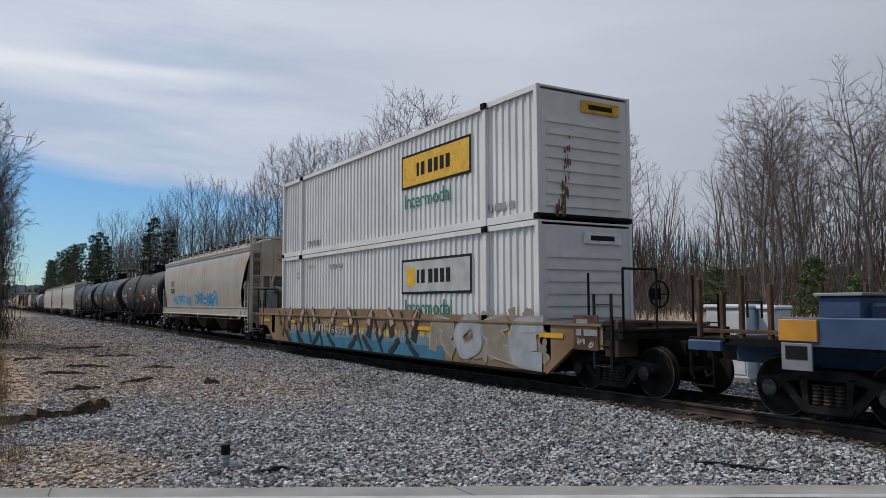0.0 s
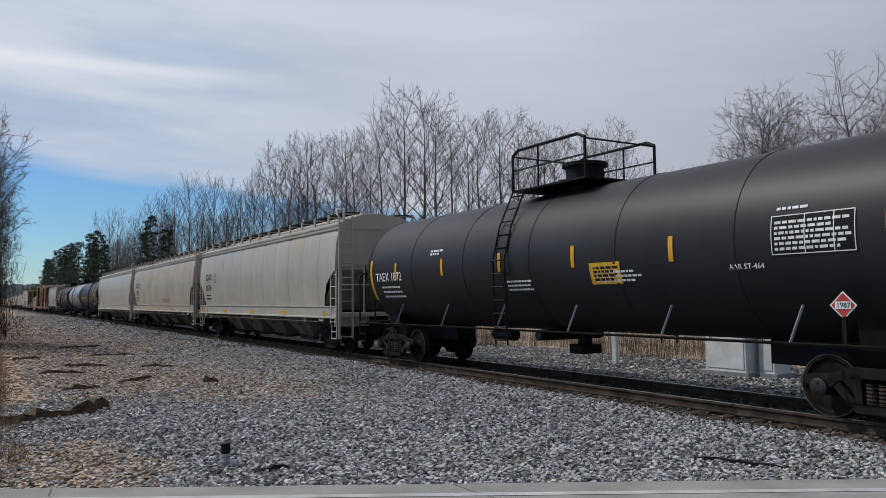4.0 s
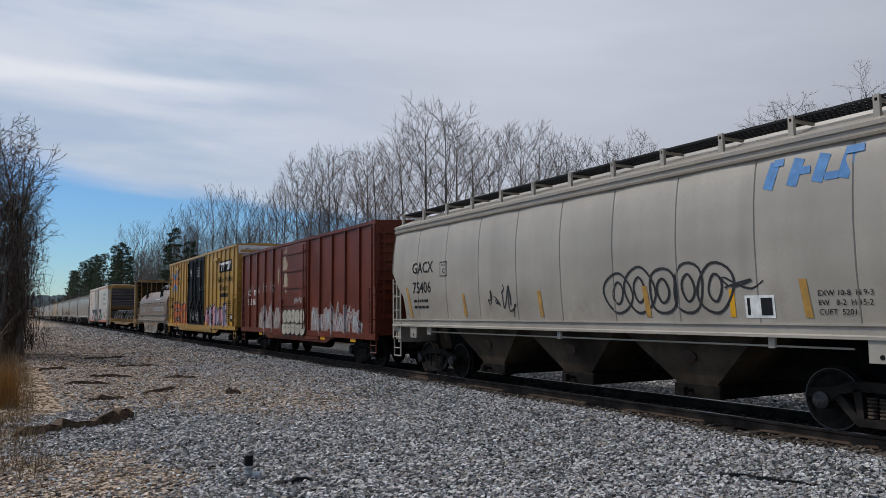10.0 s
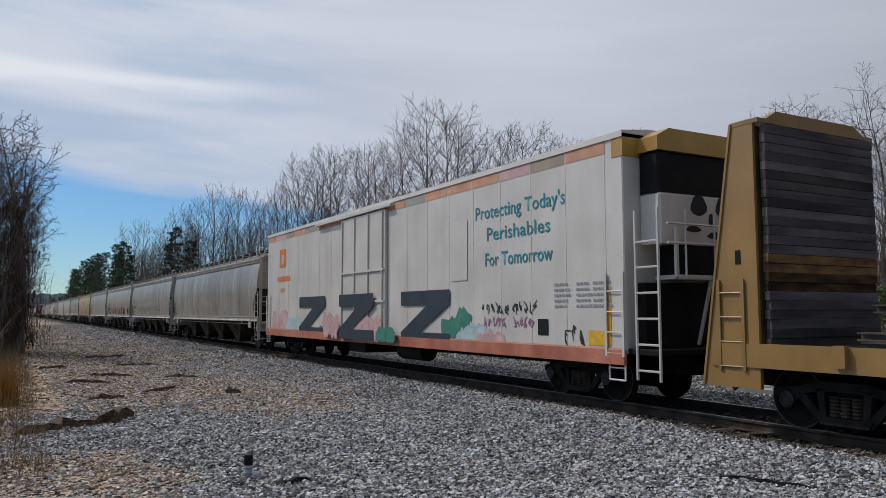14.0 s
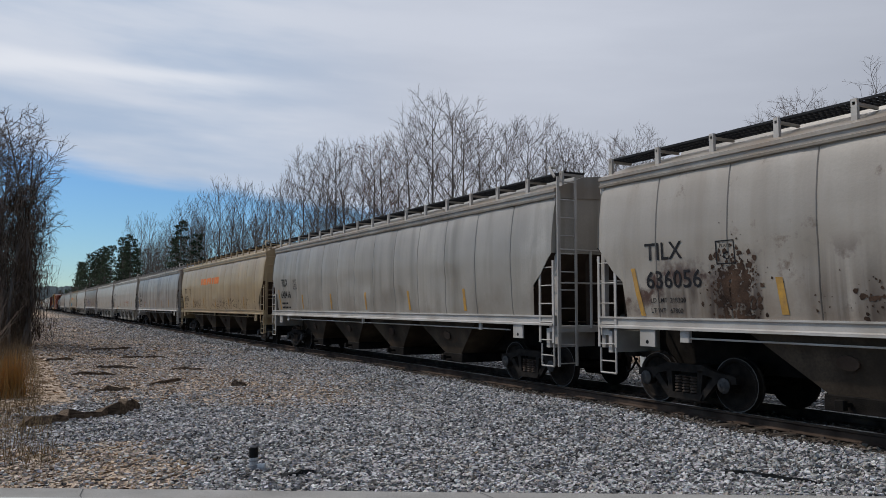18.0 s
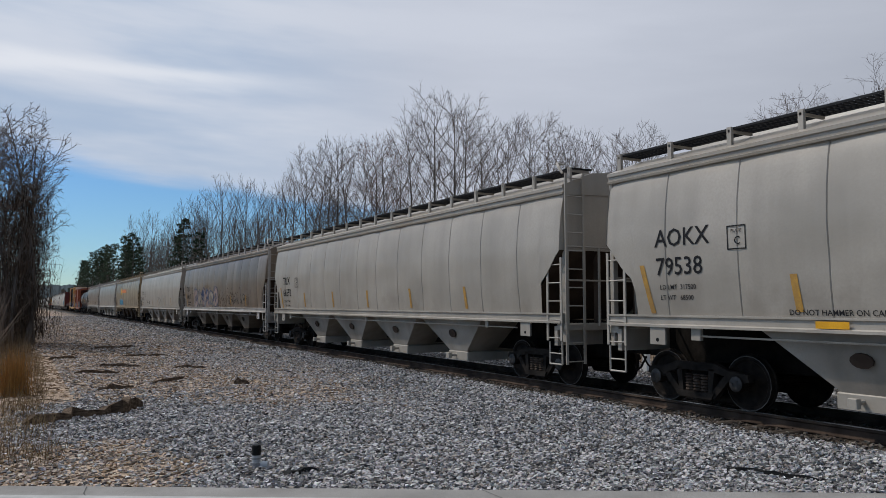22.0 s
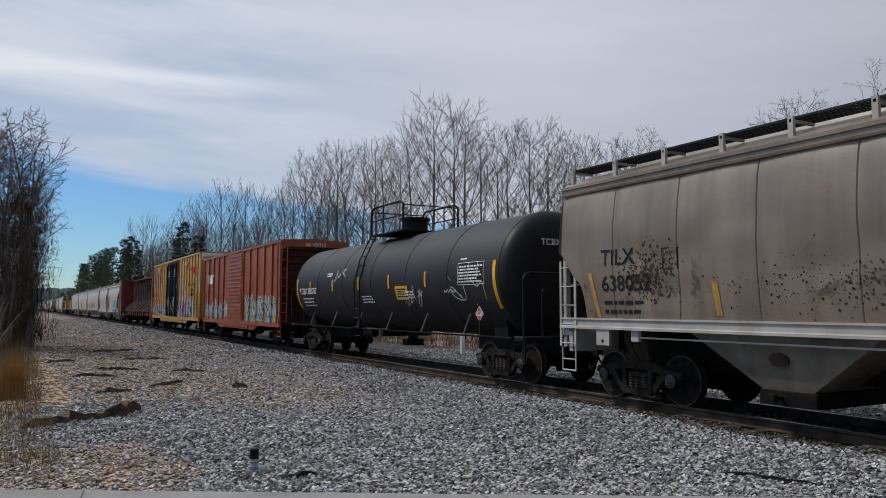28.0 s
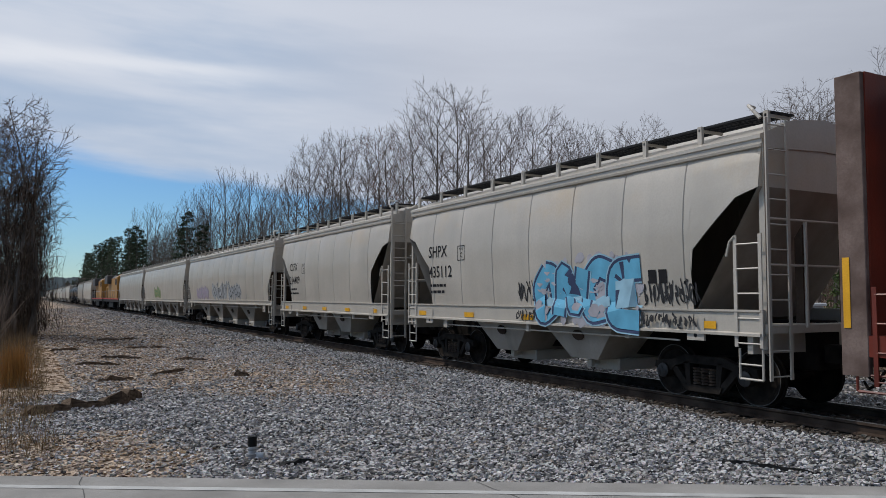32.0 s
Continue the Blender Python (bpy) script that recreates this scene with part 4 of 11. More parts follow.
def sprayed(car, y0, y1, z0, z1, glyphs, fills, line, edge, side, wd=0.34, lean=0.0, lift=0.008, glow=None, rim=0.11):
    """Bold sprayed shapes with a dark outline and a pale edge, side by side from y0 down to y1."""
    side = skin(car, side)
    n = len(glyphs)
    w, h = (y0 - y1) / n, z1 - z0
    if glow:
        g, rnd = Geo(), random.Random(int(y0 * 10))
        for i in range(int(n * 34)):
            y, z = rnd.uniform(y1, y0), min(max(rnd.gauss((z0 + z1) / 2, h * 0.26), z0 + 0.1), z1 + 0.05)
            r = rnd.uniform(0.04, 0.17)
            g.add([(-(side(z, y) + lift - 0.0045 + 0.00002 * (i % 90)), y + r * math.cos(k * 0.785) * rnd.uniform(0.7, 1.3), z + r * math.sin(k * 0.785) * rnd.uniform(0.7, 1.2)) for k in range(8)], [tuple(range(8))])
        part("graffiti", g, glow, car, "cloudy patch of overspray")["kind"] = "stuff"
    for i, k in enumerate(glyphs):
        o = lift + 0.006 * (i % 2)
        a, b, c = Geo(), Geo(), Geo()
        up = 0.04 * ((i * 7) % 3 - 1)
        for pts in GLYPHS[k]:
            m = rounded([(y0 - w * (i + 0.05 + 0.90 * (u + lean * (v - 0.5))), z0 + wd / 2 + (h - wd) * (v + up)) for u, v in pts])
            if edge:
                ribbon(a, m, wd + 2 * rim + 0.06, o, side)
            ribbon(b, m, wd + 2 * rim, o + 0.0018, side)
            if fills:
                ribbon(c, m, wd, o + 0.0036, side)
        tag = part("graffiti", b, line, car, "bold sprayed shape with a dark outline")
        if edge:
            part("graffiti_edge", a, edge, tag)
        if fills:
            part("graffiti_fill", c, fills[i % len(fills)], tag)


def loops(car, y0, y1, z0, z1, n, ink, side, seed, wd=0.045):
    """A row of round outlined bubbles drawn with one spray can."""
    side, rnd, g = skin(car, side), random.Random(seed), Geo()
    w = (y0 - y1) / n
    for i in range(n):
        yc, h = y0 - w * (i + 0.5), (z1 - z0) * rnd.uniform(0.85, 1.0)
        for r in (0.62, 0.22):
            ph, m = rnd.uniform(0, 6.28), 22
            ribbon(g, [(yc + w * r * math.cos(6.2832 * k / m) * (1 + 0.15 * math.sin(2 * 6.2832 * k / m + ph)), z0 + h * (0.5 + (0.48 if r > 0.5 else 0.26) * math.sin(6.2832 * k / m))) for k in range(m + 1)], wd, 0.006 + 0.0012 * (i % 3), side)
    part("graffiti", g, ink, car, "outlined bubble graffiti")["kind"] = "stuff"


# ---- covered hopper ----


def shape(points):
    zs, xs = [p[1] for p in points], [p[0] for p in points]
    return lambda z, y=0.0: float(np.interp(z, zs, xs))


HOPPER_SIDE = shape([(1.50, 1.35), (1.55, 1.7), (1.60, 2.3), (1.62, 2.9), (1.59, 3.4), (1.53, 3.85), (1.47, 4.08)])
CUTS = {"long": [(0, 2.88), (0.12, 2.78), (0.42, 2.42), (0.66, 2.22), (0.78, 1.85), (0.74, 1.5)], "grain": [(0, 3.95), (0.30, 3.40), (0.62, 2.85), (0.98, 2.30), (1.05, 1.9), (1.06, 1.5)], "corner": [(0, 3.44), (0.42, 3.31), (1.29, 2.55), (1.35, 2.16), (1.36, 1.5)], "notch": [(0, 2.75), (0.42, 2.55), (0.75, 2.30), (1.02, 1.80), (1.10, 1.5)]}


# load limit and light weight, in pounds
LOADS = {"648357": ("217100", "68900"), "636345": ("218900", "67100"), "79538": ("317500", "68500"), "641576": ("218500", "69500"), "66592": ("214900", "71100"), "66162": ("215400", "70600"), "636056": ("218200", "67800"), "015244": ("220800", "65200")}


def hopper_skin(end, seams, dent, s=-1):
    off = random.Random(seams * 7 + int(dent * 1000)).uniform(0, 99)

    def at(z, y=0.0):
        u = ((y + end) / (2 * end) * seams) % 1.0
        pillow = 0.018 * (math.sin(math.pi * u) ** 0.6 - 1) if 0.006 < u < 0.994 else -0.031
        d = -dent * 2.2 * max(0.0, noise.noise((y * 0.55 + off, z * 0.9, 7.0 * s)) + 0.6 * noise.noise((y * 1.6 + off, z * 1.9, 3.0 * s))) * max(0, 1 - abs(z - 2.3) / 1.5)
        return HOPPER_SIDE(z) + pillow + d

    return at


def hopper_body_mesh(end, cut, seams, dent, roof_h):
    """Curved, seamed and slightly dented side sheets, end sheets and slope sheets."""
    g, slope, sheets = Geo(), Geo(), []
    edge = CUTS[cut]
    es, ez = [p[0] for p in edge], [p[1] for p in edge]
    ys = sorted({round(s * (end - p), 3) for p in es for s in (-1, 1)} | {round(-end + 2 * end * i / (seams * 6), 3) for i in range(seams * 6 + 1)} | {round(-end + 2 * end * i / seams + q, 3) for i in range(1, seams) for q in (-0.016, 0.016)})
    nz = 18
    for s in (-1, 1):
        vs = []
        at = hopper_skin(end, seams, dent, s)
        for y in ys:
            z0 = float(np.interp(end - abs(y), es, ez, right=1.5))
            for k in range(nz + 1):
                z = z0 + (4.08 - z0) * k / nz
                vs.append((s * at(z, y), y, z))
        w = nz + 1
        fs = [(j * w + k, (j + 1) * w + k, (j + 1) * w + k + 1, j * w + k + 1) for j in range(len(ys) - 1) for k in range(nz)]
        g.add(vs, fs)
    zc = ez[0]
    for s in (-1, 1):
        e = s * end
        top = [(HOPPER_SIDE(4.08), 4.08), (0.7, 4.08 + roof_h * 0.5), (0, 4.08 + roof_h * 0.6), (-0.7, 4.08 + roof_h * 0.5), (-HOPPER_SIDE(4.08), 4.08)]
        low = [(-HOPPER_SIDE(zc + (4.08 - zc) * t), zc + (4.08 - zc) * t) for t in (0.66, 0.33, 0)]
        ring = top + low + [(-x, z) for x, z in reversed(low)]
        g.add([(x, e, z) for x, z in ring], [tuple(range(len(ring)))])
        run = 1.45 if cut != "grain" else 1.25
        y2 = s * (end - run)
        x1 = HOPPER_SIDE(zc) - 0.01
        slope.add([(-x1, e, zc), (x1, e, zc), (1.45, y2, 1.42), (-1.45, y2, 1.42)], [(0, 1, 2, 3)])
        y3 = s * (end - 3.3)
        slope.add([(-1.45, y2, 1.415), (1.45, y2, 1.415), (1.45, y3, 1.40), (-1.45, y3, 1.40)], [(0, 1, 2, 3)])
        sheets.append(slope.mesh("slope_sheet"))
        slope = Geo()
    return g.mesh("body", True, 30), sheets


def bay_mesh(w, kind):
    """One discharge bay: sloping sheets down to an outlet gate."""
    top, bot, zt, zb = w * 0.49, 0.42, 1.46, 0.52
    x1, x0 = 1.48, 1.22
    a = [(-x1, -top, zt), (x1, -top, zt), (x1, top, zt), (-x1, top, zt)]
    b = [(-x0, -bot, zb), (x0, -bot, zb), (x0, bot, zb), (-x0, bot, zb)]
    if kind == "long":
        a = [(-x1, -top, zt), (x1, -top, zt), (x1, top, zt), (-x1, top, zt)]
        b = [(-1.18, -bot, zb), (1.18, -bot, zb), (1.18, bot, zb), (-1.18, bot, zb)]
    if kind == "notch":
        top, bot, zb = w * 0.46, 0.55, 0.40
        a = [(-1.34, -top, 1.2), (1.34, -top, 1.2), (1.34, top, 1.2), (-1.34, top, 1.2)]
        b = [(-0.72, -bot, zb), (0.72, -bot, zb), (0.72, bot, zb), (-0.72, bot, zb)]
    g = Geo().add(a + b, [(0, 1, 5, 4), (1, 2, 6, 5), (2, 3, 7, 6), (3, 0, 4, 7), (4, 5, 6, 7)])
    return g.mesh("bay")


def gate_mesh(kind):
    x = 1.2 if kind == "long" else 0.75
    g = Geo().soft_box(-x, x, -0.5, 0.5, 0.30, 0.53, 0.02)
    g.bar((-x - 0.22, 0.1, 0.42), (x + 0.22, 0.1, 0.42), 0.035, 8).soft_box(-x - 0.26, -x - 0.16, 0.03, 0.17, 0.35, 0.49, 0.01)
    return g.mesh("outlet_gate")


def grating_mesh(length, w):
    g = Geo()
    k = 3
    for i in range(k + 1):
        x = w * i / k
        g.box(x - 0.006, x + 0.006, -length / 2, length / 2, 0, 0.035)
    n = int(length / 0.09)
    for i in range(n + 1):
        y = -length / 2 + length * i / n
        g.box(0, w, y - 0.014, y + 0.014, 0.004, 0.03)
    return g.mesh("running_board")


def hopper(y0, y1, paint, label, cut="long", bays=4, sill=None, dent=0.02, marks=None, ink=BLACK_INK, detail=2, roof_h=0.54, under=None, grate=GRATE, seams=None, gate=None):
    half = (y1 - y0) / 2
    end = half - 0.72
    car = thing("covered_hopper_car", label, "freight car", "freight cars of the train", at=pose(TRACK, (y0 + y1) / 2, 0))
    FLEET.append((car, (y0 + y1) / 2))
    sill, under = sill or paint, under or paint
    seams = seams or max(6, round(end * 2 / 1.55))
    L = round(end, 2)
    shell, slope = once(("hopper", L, cut, seams, dent), lambda: hopper_body_mesh(end, cut, seams, dent, roof_h))
    SKINS[id(car)] = hopper_skin(end, seams, dent)
    part("body", shell, paint, car)
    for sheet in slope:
        part("slope_sheet", sheet, dict(long=END_GRIME_SHADE, notch=GREY_GRIMY, corner=GREY_GRIMY, grain=GREY_GRIMY)[cut], car, "sloping end sheet")
    def roof_make():
        w = HOPPER_SIDE(4.08)
        prof = [(-w + 0.03, 4.04), (-w - 0.05, 4.05), (-w - 0.06, 4.09), (-w - 0.03, 4.10), (-w - 0.03, 4.17), (-w - 0.06, 4.18), (-w - 0.06, 4.24), (-w + 0.02, 4.27), (-0.75, 4.08 + roof_h * 0.85), (0, 4.08 + roof_h), (0.75, 4.08 + roof_h * 0.85), (w - 0.02, 4.27), (w + 0.06, 4.24), (w + 0.06, 4.05), (w - 0.03, 4.04), (0, 4.1)]
        return Geo().along(prof, -end - 0.02, end + 0.02).mesh("roof")
    part("roof", once(("hroof", L, roof_h), roof_make), paint, car)
    if detail:
        part("hatch", once(("hatch", L), lambda: Geo().along([(-0.30, 4.54), (-0.24, 4.74), (0.24, 4.74), (0.30, 4.54)], -end + 0.9, end - 0.9).mesh("hatch")), paint, car, "long trough hatch")
        gm = once(("grating", L), lambda: grating_mesh(end * 2, 0.52))
        for s in (-1, 1):
            part("running_board", gm, grate, car, "dark steel grating walkway", pose(0.72 if s > 0 else -1.24, 0, 4.60))
        br = once("bracket", lambda: Geo().box(-0.03, 0.03, -0.045, 0.045, 0, 0.40).box(-0.03, 0.52, -0.02, 0.02, 0.31, 0.355).mesh("board_bracket"))
        n = max(6, round(end * 2 / 1.28))
        for s in (-1, 1) if detail > 1 else (-1,):
            for i in range(n + 1):
                y = -end + 0.06 + (2 * end - 0.12) * i / n
                part("board_bracket", br, sill, car, "", pose(s * 1.27, y, 4.24, 0, 0, 0 if s < 0 else 180))
    # side sills, with the pale stripe of their flange
    low = 1.36 if cut == "long" else 1.17
    sm = once(("sill", L, low), lambda: Geo().along([(-0.08, low), (0.08, low), (0.08, low + 0.04), (0.03, low + 0.06), (0.03, 1.52), (0.06, 1.54), (0.06, 1.57), (-0.08, 1.57)], -end, end).mesh("side_sill"))
    for s in (-1, 1):
        part("side_sill", sm, sill, car, "", pose(s * 1.53, 0, 0, 0, 0, 0 if s > 0 else 180))
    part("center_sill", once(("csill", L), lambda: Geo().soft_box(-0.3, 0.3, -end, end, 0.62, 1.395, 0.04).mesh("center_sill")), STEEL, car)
    inner = 2 * (end - 3.15)
    bw = inner / bays
    bm_, gm_ = once(("bay", round(bw, 2), cut), lambda: bay_mesh(bw, cut)), once(("gate", cut), lambda: gate_mesh(cut))
    def poke_make():
        x, z = (-1.345, 1.0) if cut == "long" else (-1.36, 1.0) if cut != "notch" else (-1.10, 0.95)
        nx, nz = -0.955, -0.296
        u = Vector((nz, 0, -nx))
        return Geo().add([Vector((x, 0, z)) + Vector((0, 0.17 * math.cos(k * 0.5236), 0)) + u * 0.11 * math.sin(k * 0.5236) + Vector((nx, 0, nz)) * d for d in (0.0, 0.035) for k in range(12)], [(k, (k + 1) % 12, 12 + (k + 1) % 12, 12 + k) for k in range(12)] + [tuple(range(12, 24))]).mesh("poke_hole")
    poke = once(("poke", cut), poke_make)
    for i in range(bays):
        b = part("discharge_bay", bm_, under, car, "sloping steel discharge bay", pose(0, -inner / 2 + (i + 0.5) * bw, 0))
        part("outlet_gate", gm_, gate or sill, b)
        if detail > 1:
            part("poke_hole", poke, END_GRIME_SHADE, b, "dark oval port in the bay's side")
    if detail > 1:
        part("brake_pipe", once(("pipe", L), lambda: Geo().bar((-1.5, -end + 1.7, low - 0.13), (-1.5, end - 2.1, low - 0.13), 0.016, 6).soft_box(-1.54, -1.46, end - 2.2, end - 2.0, low - 0.2, low, 0.01).soft_box(-1.53, -1.47, 0.1, 0.22, low - 0.16, low + 0.02, 0.01).soft_box(-1.53, -1.47, -end + 2.9, -end + 3.02, low - 0.16, low + 0.02, 0.01).mesh("brake_pipe")), sill, car, "thin pipe under the side sill")
    # ends
    pm = once("end_post", lambda: Geo().along([(-0.05, 0.98), (0.05, 0.98), (0.05, 4.2), (-0.05, 4.2)], -0.07, 0.03).mesh("end_post"))
    plat = once("platform", lambda: Geo().soft_box(-1.52, 1.52, -0.22, 0.06, 1.22, 1.36, 0.02).box(-1.52, 1.52, -0.3, -0.2, 0.9, 1.3).mesh("end_platform"))
    slope_rib = once(("rib", cut), lambda: Geo().across([(0, 1.3), (-0.14, 1.3), (-0.14, 2.7), (0, 2.9)], -0.04, 0.04).mesh("end_rib"))
    rail_end = once("end_rail", lambda: Geo().bar((-1.5, 0.05, 2.25), (1.5, 0.05, 2.25), 0.02, 6).bar((-1.5, 0.05, 2.95), (1.5, 0.05, 2.95), 0.02, 6).bar((0.62, 0.05, 1.3), (0.62, 0.05, 2.95), 0.03, 6).bar((-0.5, 0.0, 1.3), (-0.5, -0.1, 2.8), 0.05, 6).mesh("end_rail"))
    grab = once("side_grab", lambda: Geo().path([(-1.52, -0.02, 4.48), (-1.52, 0.10, 4.62), (-1.45, 0.25, 4.74), (-1.25, 0.3, 4.74)], 0.028, 6).mesh("side_grab"))
    grip = once("corner_grip", lambda: Geo().path([(-1.58, 0.46, 2.7), (-1.58, 0.56, 2.62), (-1.58, 0.62, 2.4)], 0.022, 6).mesh("corner_grip"))
    for s in (-1, 1):
        rz = 0 if s > 0 else 180
        part("end_platform", plat, sill, car, "", pose(0, s * end, 0, 0, 0, rz))
        for q in (-1, 1):
            part("end_post", pm, sill, car, "", pose(q * 1.43, s * end, 0, 0, 0, rz))
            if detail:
                part("end_rib", slope_rib, END_GRIME_SHADE, car, "", pose(q * 0.55, s * end, 0, 0, 0, rz))
            ladder(car, q * 1.57, s * end - (0.46 if s > 0 else 0), 0.46, 1.0, 2.72, sill)
            stirrup(car, q * 1.55, s * end - (0.44 if s > 0 else 0), sill)
            jp = once("jack", lambda: Geo().box(-0.02, 0.02, -0.18, 0.18, 1.06, 1.42).mesh("jacking_pad"))
            pad = part("jacking_pad", jp, sill, car, "", pose(q * 1.56, s * (end - 1.28), 0))
            if q < 0 and detail > 1:
                part("pad_hole", once("hole", lambda: Geo().bar((-0.024, 0, 1.14), (0.024, 0, 1.14), 0.035, 10).mesh("pad_hole")), BLACK, pad)
        if detail:
            part("end_rail", rail_end, sill, car, "", pose(0, s * (end + 0.03), 0, 0, 0, rz))
        if s < 0:
            ladder(car, -1.04, -end - 0.10, 0.46, 0.52, 4.48, sill, 90)
            part("side_grab", grab, sill, car, "", pose(0, -end, 0))
            part("corner_grip", grip, sill, car, "", pose(0, -end, 0))
    brake_wheel(car, end + 0.22, 2.2, STEEL, 1)
    couplers(car, end, half)
    for s in (-1, 1):
        truck(car, s * (half - 2.34))
    if marks:
        a, b = marks
        yl = half - 2.0
        z1, z2 = (2.57, 2.08) if a == "TILX" else ((2.75, 2.26) if a == "AOKX" else (2.82, 2.28))
        writing(car, a, yl, z1, 0.31, ink, HOPPER_SIDE)
        writing(car, b, yl, z2, 0.31, ink, HOPPER_SIDE)
        if b in LOADS:
            writing(car, "LD LMT  " + LOADS[b][0], yl - 0.08, z2 - 0.25, 0.085, ink, HOPPER_SIDE)
            writing(car, "LT WT   " + LOADS[b][1], yl - 0.08, z2 - 0.43, 0.085, ink, HOPPER_SIDE)
        else:
            bars(car, yl - 0.05, z2 - 0.25, 0.95, 2, 0.07, ink, HOPPER_SIDE, 2.4)
        if cut == "long":
            plate(car, yl + 0.22, 2.02, 0.11, 0.85, WORN_TAPE, HOPPER_SIDE, 0.008, "reflector", "", 0.25)
            reflectors(car, [yl - 2.75 - 3.1 * i for i in range(5)], 1.92, 0.55, 0.12, HOPPER_SIDE, 0.12)
        else:
            for i in range(5):
                plate(car, half - 1.6 - (2 * half - 3.4) * i / 4, 1.32, 0.45, 0.12, YELLOW_TAPE, flat_side(1.565), 0.01, "reflector")
        g = Geo()
        for yy, zz, ww, hh in ((0, 0.18, 0.36, 0.02), (0, -0.18, 0.36, 0.02), (0.17, 0, 0.02, 0.36), (-0.17, 0, 0.02, 0.36)):
            z = z1 + 0.05 + zz
            g.add([(-(skin(car, HOPPER_SIDE)(q, yl - 1.75 + p) + INK_LIFT), yl - 1.75 + p, q) for p, q in ((yy - ww / 2, z - hh / 2), (yy + ww / 2, z - hh / 2), (yy + ww / 2, z + hh / 2), (yy - ww / 2, z + hh / 2))], [(0, 1, 2, 3)])
        part("plate_box", g, ink, car)
        writing(car, "PLATE", yl - 1.65, z1 + 0.13, 0.05, ink, HOPPER_SIDE, 0.2)
        writing(car, "C", yl - 1.70, z1 - 0.06, 0.13, ink, HOPPER_SIDE)
    return car


def scabs(car, y, z, w, h, count, mat, seed, label, size=1.0):
    """A scatter of ragged rust or dirt flakes on a hopper's side, thickest in the middle."""
    rnd = random.Random(seed)
    side = skin(car, HOPPER_SIDE)
    g = Geo()
    for i in range(count):
        cy, cz = y + rnd.gauss(0, w * 0.3), min(max(z + rnd.gauss(0, h * 0.3), 1.6), 3.6)
        r = rnd.choice((0.006, 0.009, 0.013, 0.02, 0.035)) * rnd.uniform(0.7, 1.4) * size
        n = 7
        vs = [(cy + r * math.cos(6.283 * k / n) * rnd.uniform(0.6, 1.4), cz + r * math.sin(6.283 * k / n) * rnd.uniform(0.6, 1.6)) for k in range(n)]
        g.add([(-(side(q, p) + 0.005 + 0.0001 * (i % 9)), p, q) for p, q in vs], [tuple(range(n))])
    part("rust_patch", g, mat, car, label)["kind"] = "stuff"


def reflectors(car, ys, z, h, w, side, lean=0.0):
    for y in ys:
        plate(car, y, z, w, h, WORN_TAPE if side is HOPPER_SIDE else YELLOW_TAPE, side, 0.008, "reflector", "worn yellow reflector strip", lean)


# ---- tank car ----
TANK_R, TANK_Z = 1.55, 2.58


def tank_side(z, y=0.0):
    return math.sqrt(max(0.04, (TANK_R + 0.004) ** 2 - (z - TANK_Z) ** 2))


def tank_meshes(end):
    """The ringed barrel and its dished head."""
    r = TANK_R
    rings = []
    for k in range(11):
        a = k / 10 * math.pi / 2
        rings.append((-end + 0.46 * (1 - math.cos(a)), max(0.02, r * math.sin(a) ** 0.46)))
    head = rings + [(-end + 0.49, r + 0.004)]
    n = 6
    y0, y1 = -end + 0.49, end - 0.49
    rings = [(y0, r), (y0, r + 0.012)]
    for i in range(n):
        a, b = y0 + (y1 - y0) * i / n, y0 + (y1 - y0) * (i + 1) / n
        rings += [(a + 0.03, r + 0.012), (a + 0.04, r), (b - 0.04, r), (b - 0.03, r + 0.012)]
    rings += [(y1, r + 0.012), (y1, r)]
    return Geo().lathe_y(rings, TANK_Z, 48).mesh("shell", True, 40), Geo().lathe_y(head, TANK_Z, 48).mesh("tank_head", True, 40)


